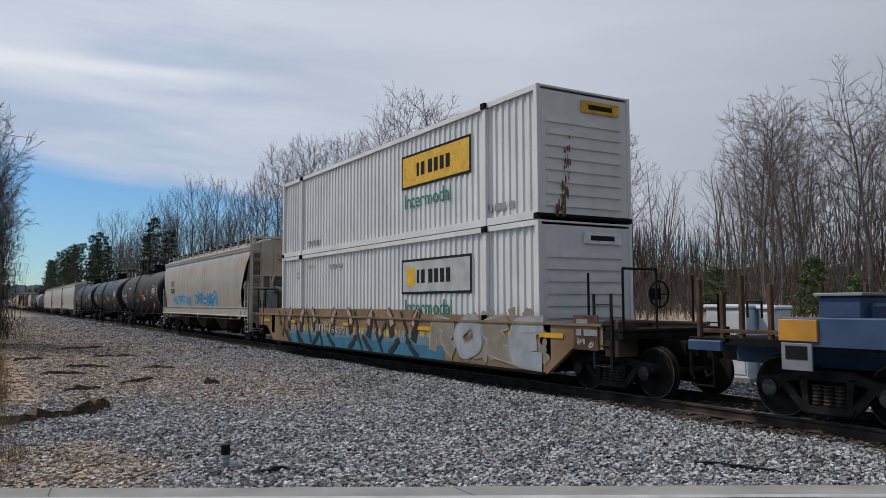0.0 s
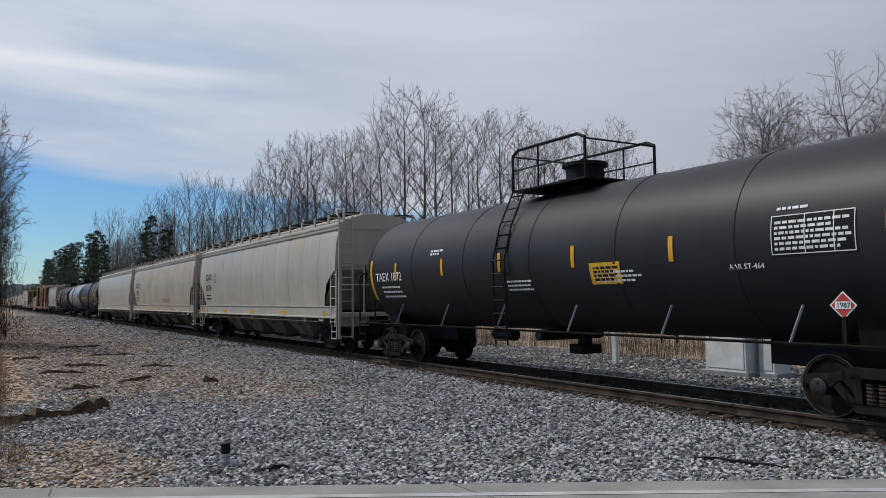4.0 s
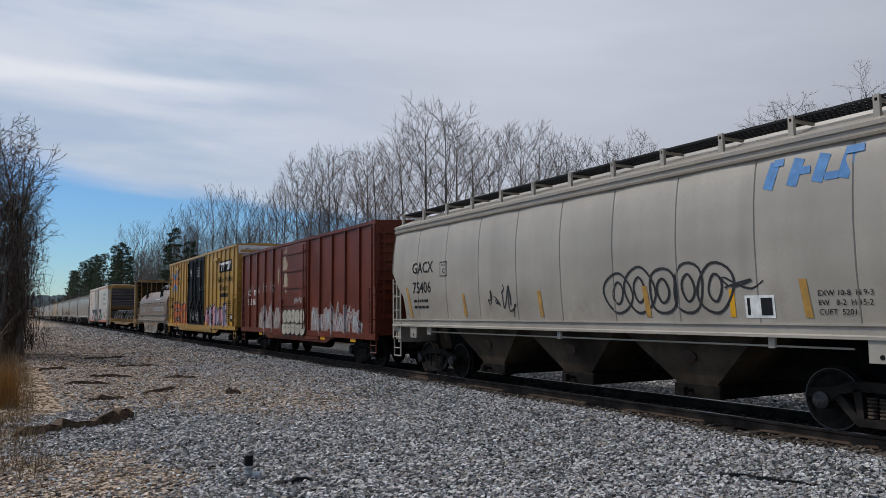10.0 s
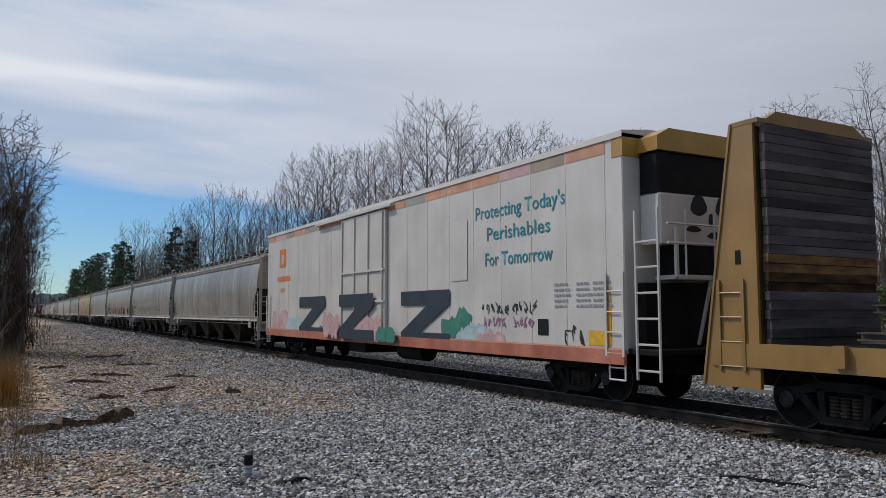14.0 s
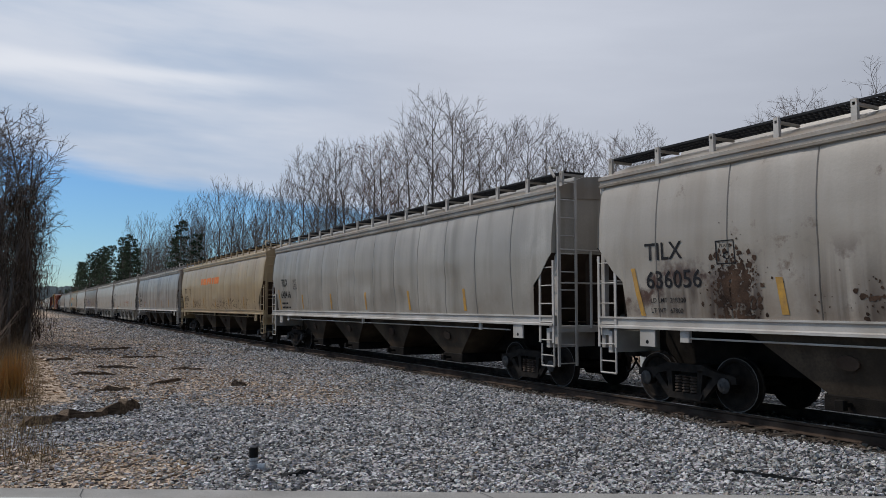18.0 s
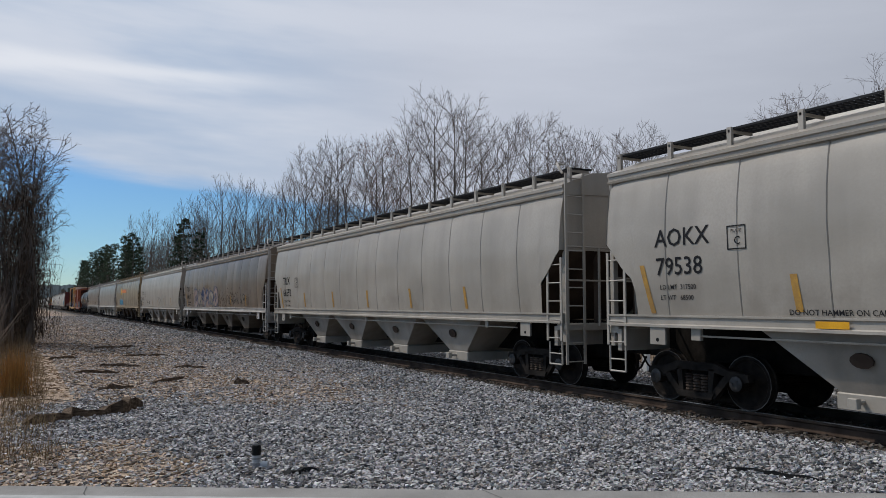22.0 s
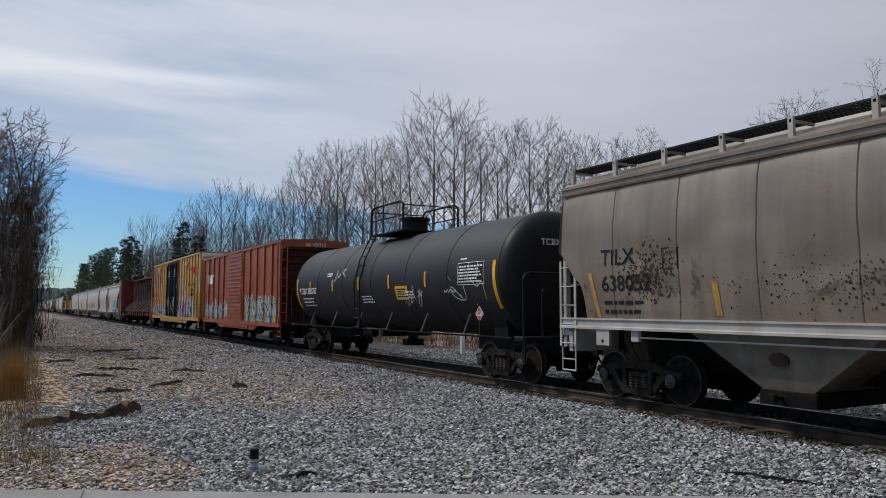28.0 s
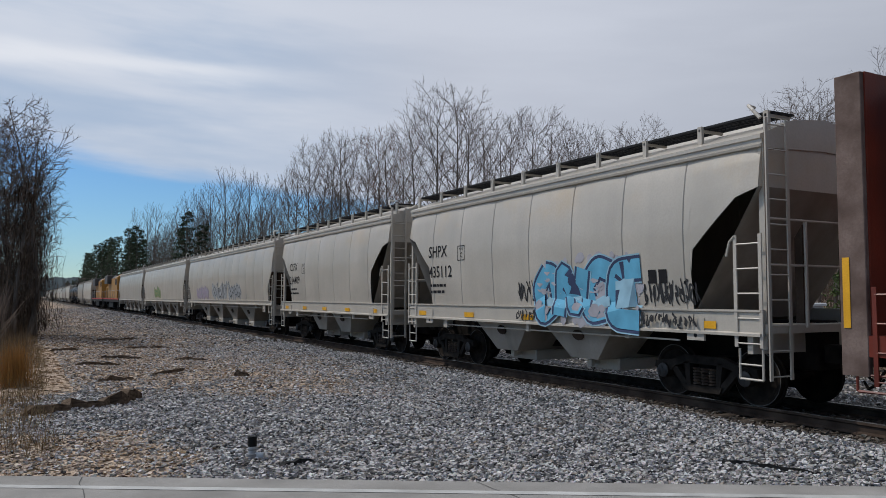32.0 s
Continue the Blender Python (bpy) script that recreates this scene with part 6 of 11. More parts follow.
def bulkhead_flat(y0, y1, paint, wood, label):
    half = (y1 - y0) / 2
    end = half - 0.7
    car = thing("bulkhead_flat_car", label, "freight car", "freight cars of the train", at=pose(TRACK, (y0 + y1) / 2, 0))
    FLEET.append((car, (y0 + y1) / 2))
    part("deck", Geo().soft_box(-1.38, 1.38, -end + 0.05, end - 0.05, 1.05, 1.22, 0.02), wood, car, "dark worn timber deck")
    for s in (-1, 1):
        side = [(-end, 0.92), (-end + 3.6, 0.92), (-end + 6.0, 0.72), (end - 6.0, 0.72), (end - 3.6, 0.92), (end, 0.92), (end, 1.28), (-end, 1.28)]
        part("side_girder", Geo().across(side, s * 1.38, s * 1.50), paint, car)
        pk = Geo().box(-0.06, 0.06, -0.09, 0.09, 1.0, 1.3).mesh("stake_pocket")
        for i in range(19):
            part("stake_pocket", pk, paint, car, "", pose(s * 1.53, -end + 2.2 + (2 * end - 4.4) * i / 18, 0))
    zt = 4.72
    for s in (-1, 1):
        e0 = 9.06 if s < 0 else 9.78
        bh = part("bulkhead", Geo().box(-1.42, 1.42, s * e0 - 0.03, s * e0 + 0.03, 1.2, zt - 0.1), BULK_DARK, car, "grimy steel back of the bulkhead, darkened as shade between the ribs")
        for x in (-1.44, -0.9, -0.38, -0.06, 0.38, 0.9, 1.44):
            edge = abs(x) > 1.3
            deep, wide = (1.05, 0.035) if edge else ((0.95, 0.035) if abs(x) < 0.1 else (0.55, 0.02))
            prof = [(0.0, 0.6 if edge else 1.2), (deep, 0.6 if edge else 1.2), (0.38 if deep > 0.6 else 0.16, zt), (0.0, zt)]
            part("bulkhead_rib", Geo().across([(s * (e0 + u), v) for u, v in prof], x - wide, x + wide), paint, bh, "yellow sloping cheek plate" if edge else "")
            if edge:
                k = 1 if x > 0 else -1
                part("cheek_flange", Geo().add([(x + k * u, s * (e0 + v), z) for u in (-0.06, 0.06) for v, z in ((1.05, 0.6), (1.09, 0.6), (0.42, zt), (0.38, zt))], [(0, 1, 2, 3), (4, 7, 6, 5), (0, 4, 5, 1), (1, 5, 6, 2), (2, 6, 7, 3), (3, 7, 4, 0)]), paint, bh)
        for z, d in ((1.3, 0.95), (2.82, 0.70)):
            part("bulkhead_beam", Geo().box(-1.42, 1.42, min(s * e0, s * (e0 + d)), max(s * e0, s * (e0 + d)), z - 0.05, z + 0.05), paint, bh)
        part("bulkhead_cap", Geo().box(-1.48, 1.48, min(s * (e0 - 0.1), s * (e0 + 0.42)), max(s * (e0 - 0.1), s * (e0 + 0.42)), zt - 0.05, zt + 0.02).along([(-1.3, zt), (1.3, zt), (1.0, zt + 0.17), (-1.0, zt + 0.17)], min(s * (e0 - 0.08), s * (e0 + 0.06)), max(s * (e0 - 0.08), s * (e0 + 0.06))), paint, bh)
        pl = Geo().soft_box(-1.38, 1.38, -0.05, 0.05, 0.003, 0.140, 0.006).mesh("plank")
        for i in range(24):
            worn = 6 <= i < 10
            part("plank", pl, WORN_WOOD if worn and s < 0 or worn else wood, bh, "splintered bare brown plank" if worn else "", pose(random.uniform(-0.012, 0.012), s * (e0 - 0.1) + random.uniform(-0.006, 0.006) + (s * random.uniform(0.0, 0.03) if worn else 0), 1.22 + i * 0.1425))
        for q in (-1, 1):
            ladder(car, q * 1.50, s * (e0 + 0.49) - 0.23, 0.46, 0.86, 2.27, paint)
            part("slot", Geo().box(q * 1.478 - 0.004, q * 1.478 + 0.004, s * (e0 + 0.34) - 0.05, s * (e0 + 0.34) + 0.05, 2.5, 2.72), BLACK, car)
        lad = Geo()
        for q in (-1.28, -0.92):
            lad.bar((q, s * (e0 + 1.12), 1.0), (q, s * (e0 + 0.46), zt - 0.2), 0.022, 5)
        for i in range(9):
            u = (i + 0.5) / 9
            lad.bar((-1.28, s * (e0 + 1.12 - 0.66 * u), 1.0 + (zt - 1.2) * u), (-0.92, s * (e0 + 1.12 - 0.66 * u), 1.0 + (zt - 1.2) * u), 0.016, 5)
        part("ladder", lad, paint, car, "yellow ladder on the bulkhead's face")
        part("end_step", Geo().path([(0.15, s * (end + 0.05), 2.0), (0.15, s * (end + 0.08), 1.25), (0.15, s * (end + 0.12), 0.5), (0.65, s * (end + 0.12), 0.5), (0.65, s * (end + 0.08), 1.25), (0.65, s * (end + 0.05), 2.0)], 0.022, 5), WHITE_INK, car, "white crossover step rails")
        part("end_grip", Geo().bar((-1.3, s * (end + 0.1), 0.95), (1.3, s * (end + 0.1), 0.95), 0.02, 5), WHITE_INK, car)
        truck(car, s * (half - 2.6))
        part("end_sill", Geo().soft_box(-1.45, 1.45, s * end - 0.18, s * end + 0.1, 0.85, 1.25, 0.02), paint, car)
    part("center_sill", Geo().soft_box(-0.35, 0.35, -end, end, 0.55, 1.05, 0.05), STEEL, car)
    brake_wheel(car, -10.3, 2.17, STEEL, -1)
    couplers(car, end, half)
    return car, half


def reefer(y0, y1, paint, label):
    half = (y1 - y0) / 2
    end = half - 0.75
    top = 5.22
    car = thing("refrigerator_car", label, "freight car", "freight cars of the train", at=pose(TRACK, (y0 + y1) / 2, 0))
    FLEET.append((car, (y0 + y1) / 2))
    w = 1.55
    front = -end + 0.48
    part("body", Geo().soft_box(-w, w, front, end, 1.0, top - 0.14, 0.02), paint, car)
    part("roof", Geo().along([(-w - 0.03, top - 0.2), (-w - 0.02, top - 0.08), (-0.9, top), (0.9, top), (w + 0.02, top - 0.08), (w + 0.03, top - 0.2)], front - 0.02, end + 0.02), paint, car)
    seam = Geo().box(-0.005, 0.0, -0.018, 0.018, 1.1, top - 0.2).mesh("panel_seam")
    for s in (-1, 1):
        for i in range(19):
            part("panel_seam", seam, paint, car, "", pose(s * w, front + 0.5 + (end - front - 1.0) * i / 18, 0, 0, 0, 0 if s < 0 else 180))
        d = part("door", Geo().soft_box(-0.10, 0.0, -1.75, 1.75, 1.15, top - 0.35, 0.015), paint, car, "white plug door with lock rods", pose(s * w, 0.9, 0, 0, 0, 0 if s < 0 else 180))
        for y in (-1.6, -0.55, 0.55, 1.6):
            part("lock_rod", Geo().bar((-0.13, y, 1.2), (-0.13, y, top - 0.4), 0.024, 6), paint, d)
        for z in (2.1, 3.05):
            part("door_bar", Geo().box(-0.15, -0.1, -1.72, 1.72, z - 0.03, z + 0.03), paint, d)
        part("door_track", Geo().box(-0.16, 0.0, -2.2, 4.2, top - 0.32, top - 0.24), paint, d)
        part("side_sill", Geo().box(s * w - 0.05, s * w + 0.02, front, end, 0.80, 1.07), REEFER_RED, car, "faded red side sill")
        for q, e in ((-1, front), (1, end)):
            ladder(car, s * (w + 0.04), e - (0.5 if q > 0 else -0.02), 0.46, 0.95, 2.5, paint)
            stirrup(car, s * w, e - (0.46 if q > 0 else -0.02), paint)
    # front end: yellow hood, cooling unit in its frame, platform and ladders
    part("end_hood", Geo().along([(-1.2, top - 0.50), (-1.2, top - 0.24), (-0.9, top - 0.08), (0.9, top - 0.08), (1.2, top - 0.24), (1.2, top - 0.50)], front - 0.55, front), YELLOW_CAR, car, "yellow end hood")
    part("end_trim", Geo().box(-w - 0.01, w + 0.01, front - 0.02, front + 0.28, top - 0.56, top - 0.13), YELLOW_CAR, car, "yellow corner trim")
    part("unit_top", Geo().soft_box(-1.15, 1.15, front - 0.5, front, 3.95, top - 0.5, 0.04), BLACK, car, "dark grille of the refrigeration unit")
    unit = part("cooling_unit", Geo().soft_box(-1.15, 1.15, front - 0.52, front, 3.0, 3.95, 0.04), paint, car, "white refrigeration unit with a painted black design")
    for cx, cz, rx, rz in ((-0.15, 3.75, 0.22, 0.2), (0.5, 3.75, 0.2, 0.2), (0.18, 3.5, 0.08, 0.12), (-0.3, 3.3, 0.2, 0.06), (0.35, 3.2, 0.3, 0.07)):
        n = 14
        part("painted_shape", Geo().add([(cx + rx * math.cos(6.283 * i / n) * (1 + 0.15 * math.sin(5 * i)), front - 0.526, cz + rz * math.sin(6.283 * i / n)) for i in range(n)], [tuple(range(n))]), SPRAY["black"], unit)
    # a black box stands for the shade in the opening below the unit
    part("lower_unit", Geo().soft_box(-0.75, 1.2, front - 0.5, front, 2.45, 3.0, 0.03), BLACK, car)
    part("unit_frame", Geo().path([(-0.8, front - 0.56, 3.3), (-0.8, front - 0.56, 2.4), (1.3, front - 0.56, 2.4), (1.3, front - 0.56, 3.3)], 0.045, 5), paint, car)
    part("cradle", Geo().soft_box(-0.8, 1.3, front - 0.6, front, 2.36, 2.44, 0.01), paint, car)
    for x in (0.1, 0.9):
        part("strut", Geo().bar((x, front - 0.56, 2.4), (x - 0.1, front - 0.3, 1.15), 0.04, 6), paint, car)
    part("power_box", Geo().soft_box(-1.3, 1.3, front - 0.25, front, 1.1, 2.3, 0.03), BLACK, car)
    for z in (3.35, 3.0):
        part("guard_rail", Geo().path([(-1.2, front - 0.74, z), (1.4, front - 0.74, z)], 0.022, 5), paint, car)
    for x in (-0.75, 0.0, 0.7, 1.4):
        part("guard_post", Geo().bar((x, front - 0.74, 2.4), (x, front - 0.74, 3.62), 0.022, 5), paint, car)
    part("platform", Geo().soft_box(-1.5, 1.5, front - 0.78, front, 1.0, 1.1, 0.01), BLACK, car)
    lad = Geo()
    for y in (front - 0.24, front - 0.80):
        lad.bar((-1.5, y, 0.55), (-1.5, y, 3.6), 0.03, 6)
    for i in range(6):
        lad.bar((-1.5, front - 0.24, 0.72 + i * 0.46), (-1.5, front - 0.80, 0.72 + i * 0.46), 0.022, 5)
    part("ladder", lad, paint, car, "white ladder at the car's corner")
    part("fuel_tank", Geo().bar((-1.0, -2.4, 0.66), (-1.0, -0.9, 0.66), 0.28, 14).soft_box(-1.2, 1.2, 1.6, 3.0, 0.45, 0.8, 0.04), BLACK, car)
    part("center_sill", Geo().soft_box(-0.3, 0.3, -end, end, 0.6, 1.02, 0.04), STEEL, car)
    for s in (-1, 1):
        truck(car, s * (half - 3.2))
    brake_wheel(car, end + 0.1, 2.2, STEEL, 1)
    couplers(car, end, half)
    return car, flat_side(w + 0.004), half, front, end


def container(y, z, label, paint, door_first=True):
    """A 53-foot box: corrugated sides, frame, posts, roof, ribbed front and doors."""
    L, W, H = 16.15, 1.3, 2.896
    c = thing("shipping_container", label, "container", "stacked containers", at=pose(TRACK, y, z))
    FLEET.append((c, y))
    h = L / 2
    n = 62
    for s in (-1, 1):
        pts = []
        for i in range(n):
            a = -h + 0.12 + (L - 0.24) * i / n
            p = (L - 0.24) / n
            pts += [(s * (W - 0.008), a), (s * (W - 0.008), a + p * 0.36), (s * (W - 0.045), a + p * 0.5), (s * (W - 0.045), a + p * 0.86)]
        pts.append((s * (W - 0.008), h - 0.12))
        vs = [(x, yy, zz) for zz in (0.16, H - 0.1) for x, yy in pts]
        k = len(pts)
        part("side_wall", Geo().add(vs, [(i, i + 1, k + i + 1, k + i) for i in range(k - 1)]), paint, c, "corrugated steel side")
        part("top_rail", Geo().box(s * W - 0.05, s * W + 0.012, -h, h, H - 0.12, H), paint, c)
        part("bottom_rail", Geo().box(s * W - 0.06, s * W + 0.012, -h, h, 0.0, 0.17), paint, c)
        for yy in (-h + 0.06, -h + 2.02, h - 2.02, h - 0.06):
            part("post", Geo().soft_box(s * W - 0.08, s * W + 0.016, yy - 0.07, yy + 0.07, 0.0, H, 0.01), paint, c)
            part("corner_casting", Geo().soft_box(s * W - 0.12, s * W + 0.024, yy - 0.09, yy + 0.09, H - 0.13, H + 0.008, 0.01), STEEL, c) if abs(yy) < h - 0.5 else part("corner_casting", Geo().soft_box(s * W - 0.1, s * W + 0.022, yy - 0.075, yy + 0.075, -0.004, 0.12, 0.01), STEEL, c)
    part("roof", Geo().box(-W, W, -h, h, H - 0.05, H - 0.01), paint, c)
    part("floor", Geo().box(-W, W, -h, h, 0.05, 0.12), STEEL, c)
    part("front_wall", Geo().box(-W + 0.02, W - 0.02, -h + 0.02, -h + 0.05, 0.1, H - 0.1), paint, c)
    fr = Geo().along([(-W + 0.16, -0.07), (W - 0.30, -0.07), (W - 0.34, 0.05), (-W + 0.20, 0.05)], -h - 0.012, -h + 0.03).mesh("front_rib")
    for i in range(8):
        part("front_rib", fr, paint, c, "", pose(0, 0, 0.35 + i * 0.26))
    part("back_wall", Geo().box(-W + 0.02, W - 0.02, h - 0.05, h - 0.02, 0.1, H - 0.1), paint, c)
    return c


def well_car(y0, y1, paint, label):
    half = (y1 - y0) / 2
    end = half - 0.6
    car = thing("well_car", label, "freight car", "freight cars of the train", at=pose(TRACK, (y0 + y1) / 2, 0))
    FLEET.append((car, (y0 + y1) / 2))
    we = 8.35
    for s in (-1, 1):
        prof = [(-10.2, 1.30), (-10.2, 0.86), (-9.35, 0.86), (-8.55, 0.30), (8.65, 0.30), (9.5, 0.86), (10.6, 0.86), (10.6, 1.30)]
        part("side_sill", Geo().across(prof, s * 1.36, s * 1.46), paint, car, "tan side sill, graffiti along its length")
        part("sill_cap", Geo().box(s * 1.40 - 0.1, s * 1.40 + 0.07, -10.2, 10.6, 1.29, 1.34), paint, car)
        part("raised_plate", Geo().box(s * 1.41 - 0.05, s * 1.41 + 0.05, -3.2, 10.6, 1.34, 1.56), paint, car)
        part("bottom_flange", Geo().box(s * 1.40 - 0.12, s * 1.40 + 0.08, -8.5, 8.6, 0.27, 0.32), STEEL, car)
        rb = Geo().box(-0.05, 0.0, -0.04, 0.04, 0.34, 1.28).mesh("sill_rib")
    part("well_floor", Geo().box(-1.36, 1.36, -we, we, 0.30, 0.36), STEEL, car)
    for s in (-1, 1):
        part("end_bulkhead", Geo().soft_box(-1.46, 1.46, s * (we + 0.25) - 0.1, s * (we + 0.25) + 0.3, 0.6, 1.32, 0.03), RUST_DARK, car)
        part("end_deck", Geo().along([(-1.45, 1.06), (1.45, 1.06), (1.45, 1.18), (-1.45, 1.18)], min(s * (we + 0.5), s * end), max(s * (we + 0.5), s * end)), STEEL, car)
        part("end_box", Geo().soft_box(-1.47, -0.8, 10.6, 11.0, 0.72, 1.30, 0.03) if s > 0 else Geo().soft_box(-1.44, -0.95, -10.6, -10.2, 0.75, 1.42, 0.03), RUST_DARK, car, "rusty brown equipment box")
        part("walkway", Geo().soft_box(-1.45, 1.45, s * (end - 0.35) - 0.35, s * (end - 0.35) + 0.35, 1.20, 1.25, 0.01), STEEL, car)
        part("draft_sill", Geo().soft_box(-0.4, 0.4, min(s * we, s * end), max(s * we, s * end), 0.62, 1.08, 0.04), STEEL, car)
        for q in (-1, 1):
            ladder(car, q * 1.46, s * (end - 0.5) - 0.23, 0.46, 0.5, 1.9, BLACK)
            part("hand_post", Geo().path([(q * 1.44, s * (end - 0.9), 1.2), (q * 1.44, s * (end - 0.9), 2.3)], 0.025, 5), BLACK, car)
        part("end_railing", Geo().path([(-1.44, s * (end + 0.02), 1.2), (-1.44, s * (end + 0.02), 2.35), (-0.6, s * (end + 0.02), 2.35), (-0.6, s * (end + 0.02), 1.2)], 0.025, 5), BLACK, car)
        truck(car, 9.05 if s > 0 else -9.95)
    brake_wheel(car, -end + 0.9, 1.9, STEEL, -1)
    couplers(car, end, half)
    return car, half, we


def centerbeam(y0, y1, paint, label):
    half = (y1 - y0) / 2
    end = half - 0.65
    top = 4.70
    car = thing("centerbeam_flat_car", label, "freight car", "freight cars of the train", at=pose(TRACK, (y0 + y1) / 2, 0))
    FLEET.append((car, (y0 + y1) / 2))
    z0, z1 = 1.28, top - 0.08
    bulk = end - 0.25
    high = 4.80
    # twelve panels with an oval hole, closed half-width panels towards each end
    edges = [-bulk + (bulk - 7.74) * i / 5 for i in range(5)] + [-7.74 + 1.28 * i for i in range(13)] + [7.62 + (bulk - 7.62) * (i + 1) / 5 for i in range(5)]
    n = len(edges) - 1
    for i, (a, b) in enumerate(zip(edges, edges[1:])):
        g = Geo()
        if not 5 <= i < 17:
            g.box(-0.03, 0.03, a, b, z0, z1)
        else:
            cy, cz, ry, rz = (a + b) / 2, 3.04, 0.36, 0.76
            turns = sorted([k / 28 * 6.28319 for k in range(28)] + [math.atan2(v, h) % 6.28319 for h in (-(b - a) / 2, (b - a) / 2) for v in (z1 - cz, z0 - cz)])
            m = len(turns)
            hole, rim = [], []
            for t in turns:
                c, s = math.cos(t), math.sin(t)
                q = (abs(c) ** 2.25 + abs(s) ** 2.25) ** (-1 / 2.25) * (1.0 - 0.06 * s)
                hole.append((cy + ry * q * c, cz + rz * q * s))
                u = 1 / max(abs(c) / ((b - a) / 2), abs(s) / ((z1 - cz) if s > 0 else (cz - z0)))
                rim.append((cy + u * c, cz + u * s))
            vs = [(x, y, z) for x in (-0.03, 0.03) for y, z in hole + rim]
            fs = []
            for k in range(m):
                j = (k + 1) % m
                fs += [(k, j, m + j, m + k), (2 * m + k, 3 * m + k, 3 * m + j, 2 * m + j), (k, 2 * m + k, 2 * m + j, j)]
            g.add(vs, fs)
        part("web_plate", g, paint, car)
    pm = Geo().across([(-0.05, z0), (0.05, z0), (0.04, z1), (-0.04, z1)], -0.22, 0.22).mesh("web_post")
    for y in edges:
        part("web_post", pm, BEAM_EDGE, car, "", pose(0, y, 0))
    for y in edges[:4] + edges[17:-1]:
        for z in (2.2, 2.8, 4.1):
            part("web_rib", Geo().box(-0.06, -0.03, y + 0.06, y + 0.6, z - 0.03, z + 0.03), paint, car)
    part("top_chord", Geo().along([(-0.45, top - 0.1), (-0.45, top - 0.02), (0, top + 0.06), (0.45, top - 0.02), (0.45, top - 0.1)], -bulk - 0.1, bulk + 0.1), paint, car)
    part("deck", Geo().soft_box(-1.42, 1.42, -end, end, 1.12, 1.26, 0.02), paint, car)
    for s in (-1, 1):
        part("side_sill", Geo().across([(-end, 0.98), (end, 0.98), (end, 1.26), (-end, 1.26)], s * 1.36, s * 1.48), paint, car)
        rs = Geo().soft_box(-0.12, 0.12, -0.1, 0.1, 1.0, 1.33, 0.02).mesh("deck_riser")
        for i in range(15):
            part("deck_riser", rs, BLACK, car, "", pose(s * 1.46, -end + 1.4 + (2 * end - 2.8) * i / 14, 0))
        part("end_bulkhead", Geo().box(-1.42, 1.42, s * (end - 0.2) - 0.04, s * (end - 0.2) + 0.04, 1.2, high), paint, car, "red end bulkhead")
        for q in (-1, 1):
            part("bulkhead_edge", Geo().soft_box(q * 1.44 - 0.05, q * 1.44 + 0.05, s * (end - 0.03) - 0.19, s * (end - 0.03) + 0.19, 0.72, high, 0.01), BEAM_EDGE, car, "dark weathered bulkhead edge")
            part("reflector", Geo().box(q * 1.495 - 0.004, q * 1.495 + 0.004, s * (end + 0.06) - 0.05, s * (end + 0.06) + 0.05, 1.35, 2.3), YELLOW_TAPE, car)
        for z in (1.9, 2.9, 3.9):
            part("bulkhead_beam", Geo().box(-1.38, 1.38, s * (end - 0.08) - 0.08, s * (end - 0.08) + 0.08, z - 0.06, z + 0.06), paint, car)
        ladder(car, -1.49, s * (end - 0.55) - 0.23, 0.46, 0.6, 1.9, paint)
        stirrup(car, -1.46, s * end - (0.46 if s > 0 else 0), paint)
        truck(car, s * (half - 2.9))
        wires = Geo()
        for y in edges[2:-2:2]:
            wires.bar((s * 0.06, y, 2.55), (s * 1.4, y - 1.9, 1.3), 0.011, 4)
            wires.bar((s * 0.06, y, 2.55), (s * 1.4, y + 1.9, 1.3), 0.011, 4)
        part("tie_down_cable", wires, GREY_STEEL, car)["kind"] = "stuff"
    part("center_sill", Geo().soft_box(-0.4, 0.4, -end, end, 0.6, 1.12, 0.04), STEEL, car)
    part("brake_rigging", Geo().bar((-0.9, -2.0, 0.75), (-0.9, -0.8, 0.75), 0.2, 12).path([(-1.2, -5, 0.75), (-1.2, 5, 0.75)], 0.025, 5), STEEL, car)
    brake_wheel(car, end - 0.2, 1.9, STEEL, 1)
    couplers(car, end, half)
    return car, half


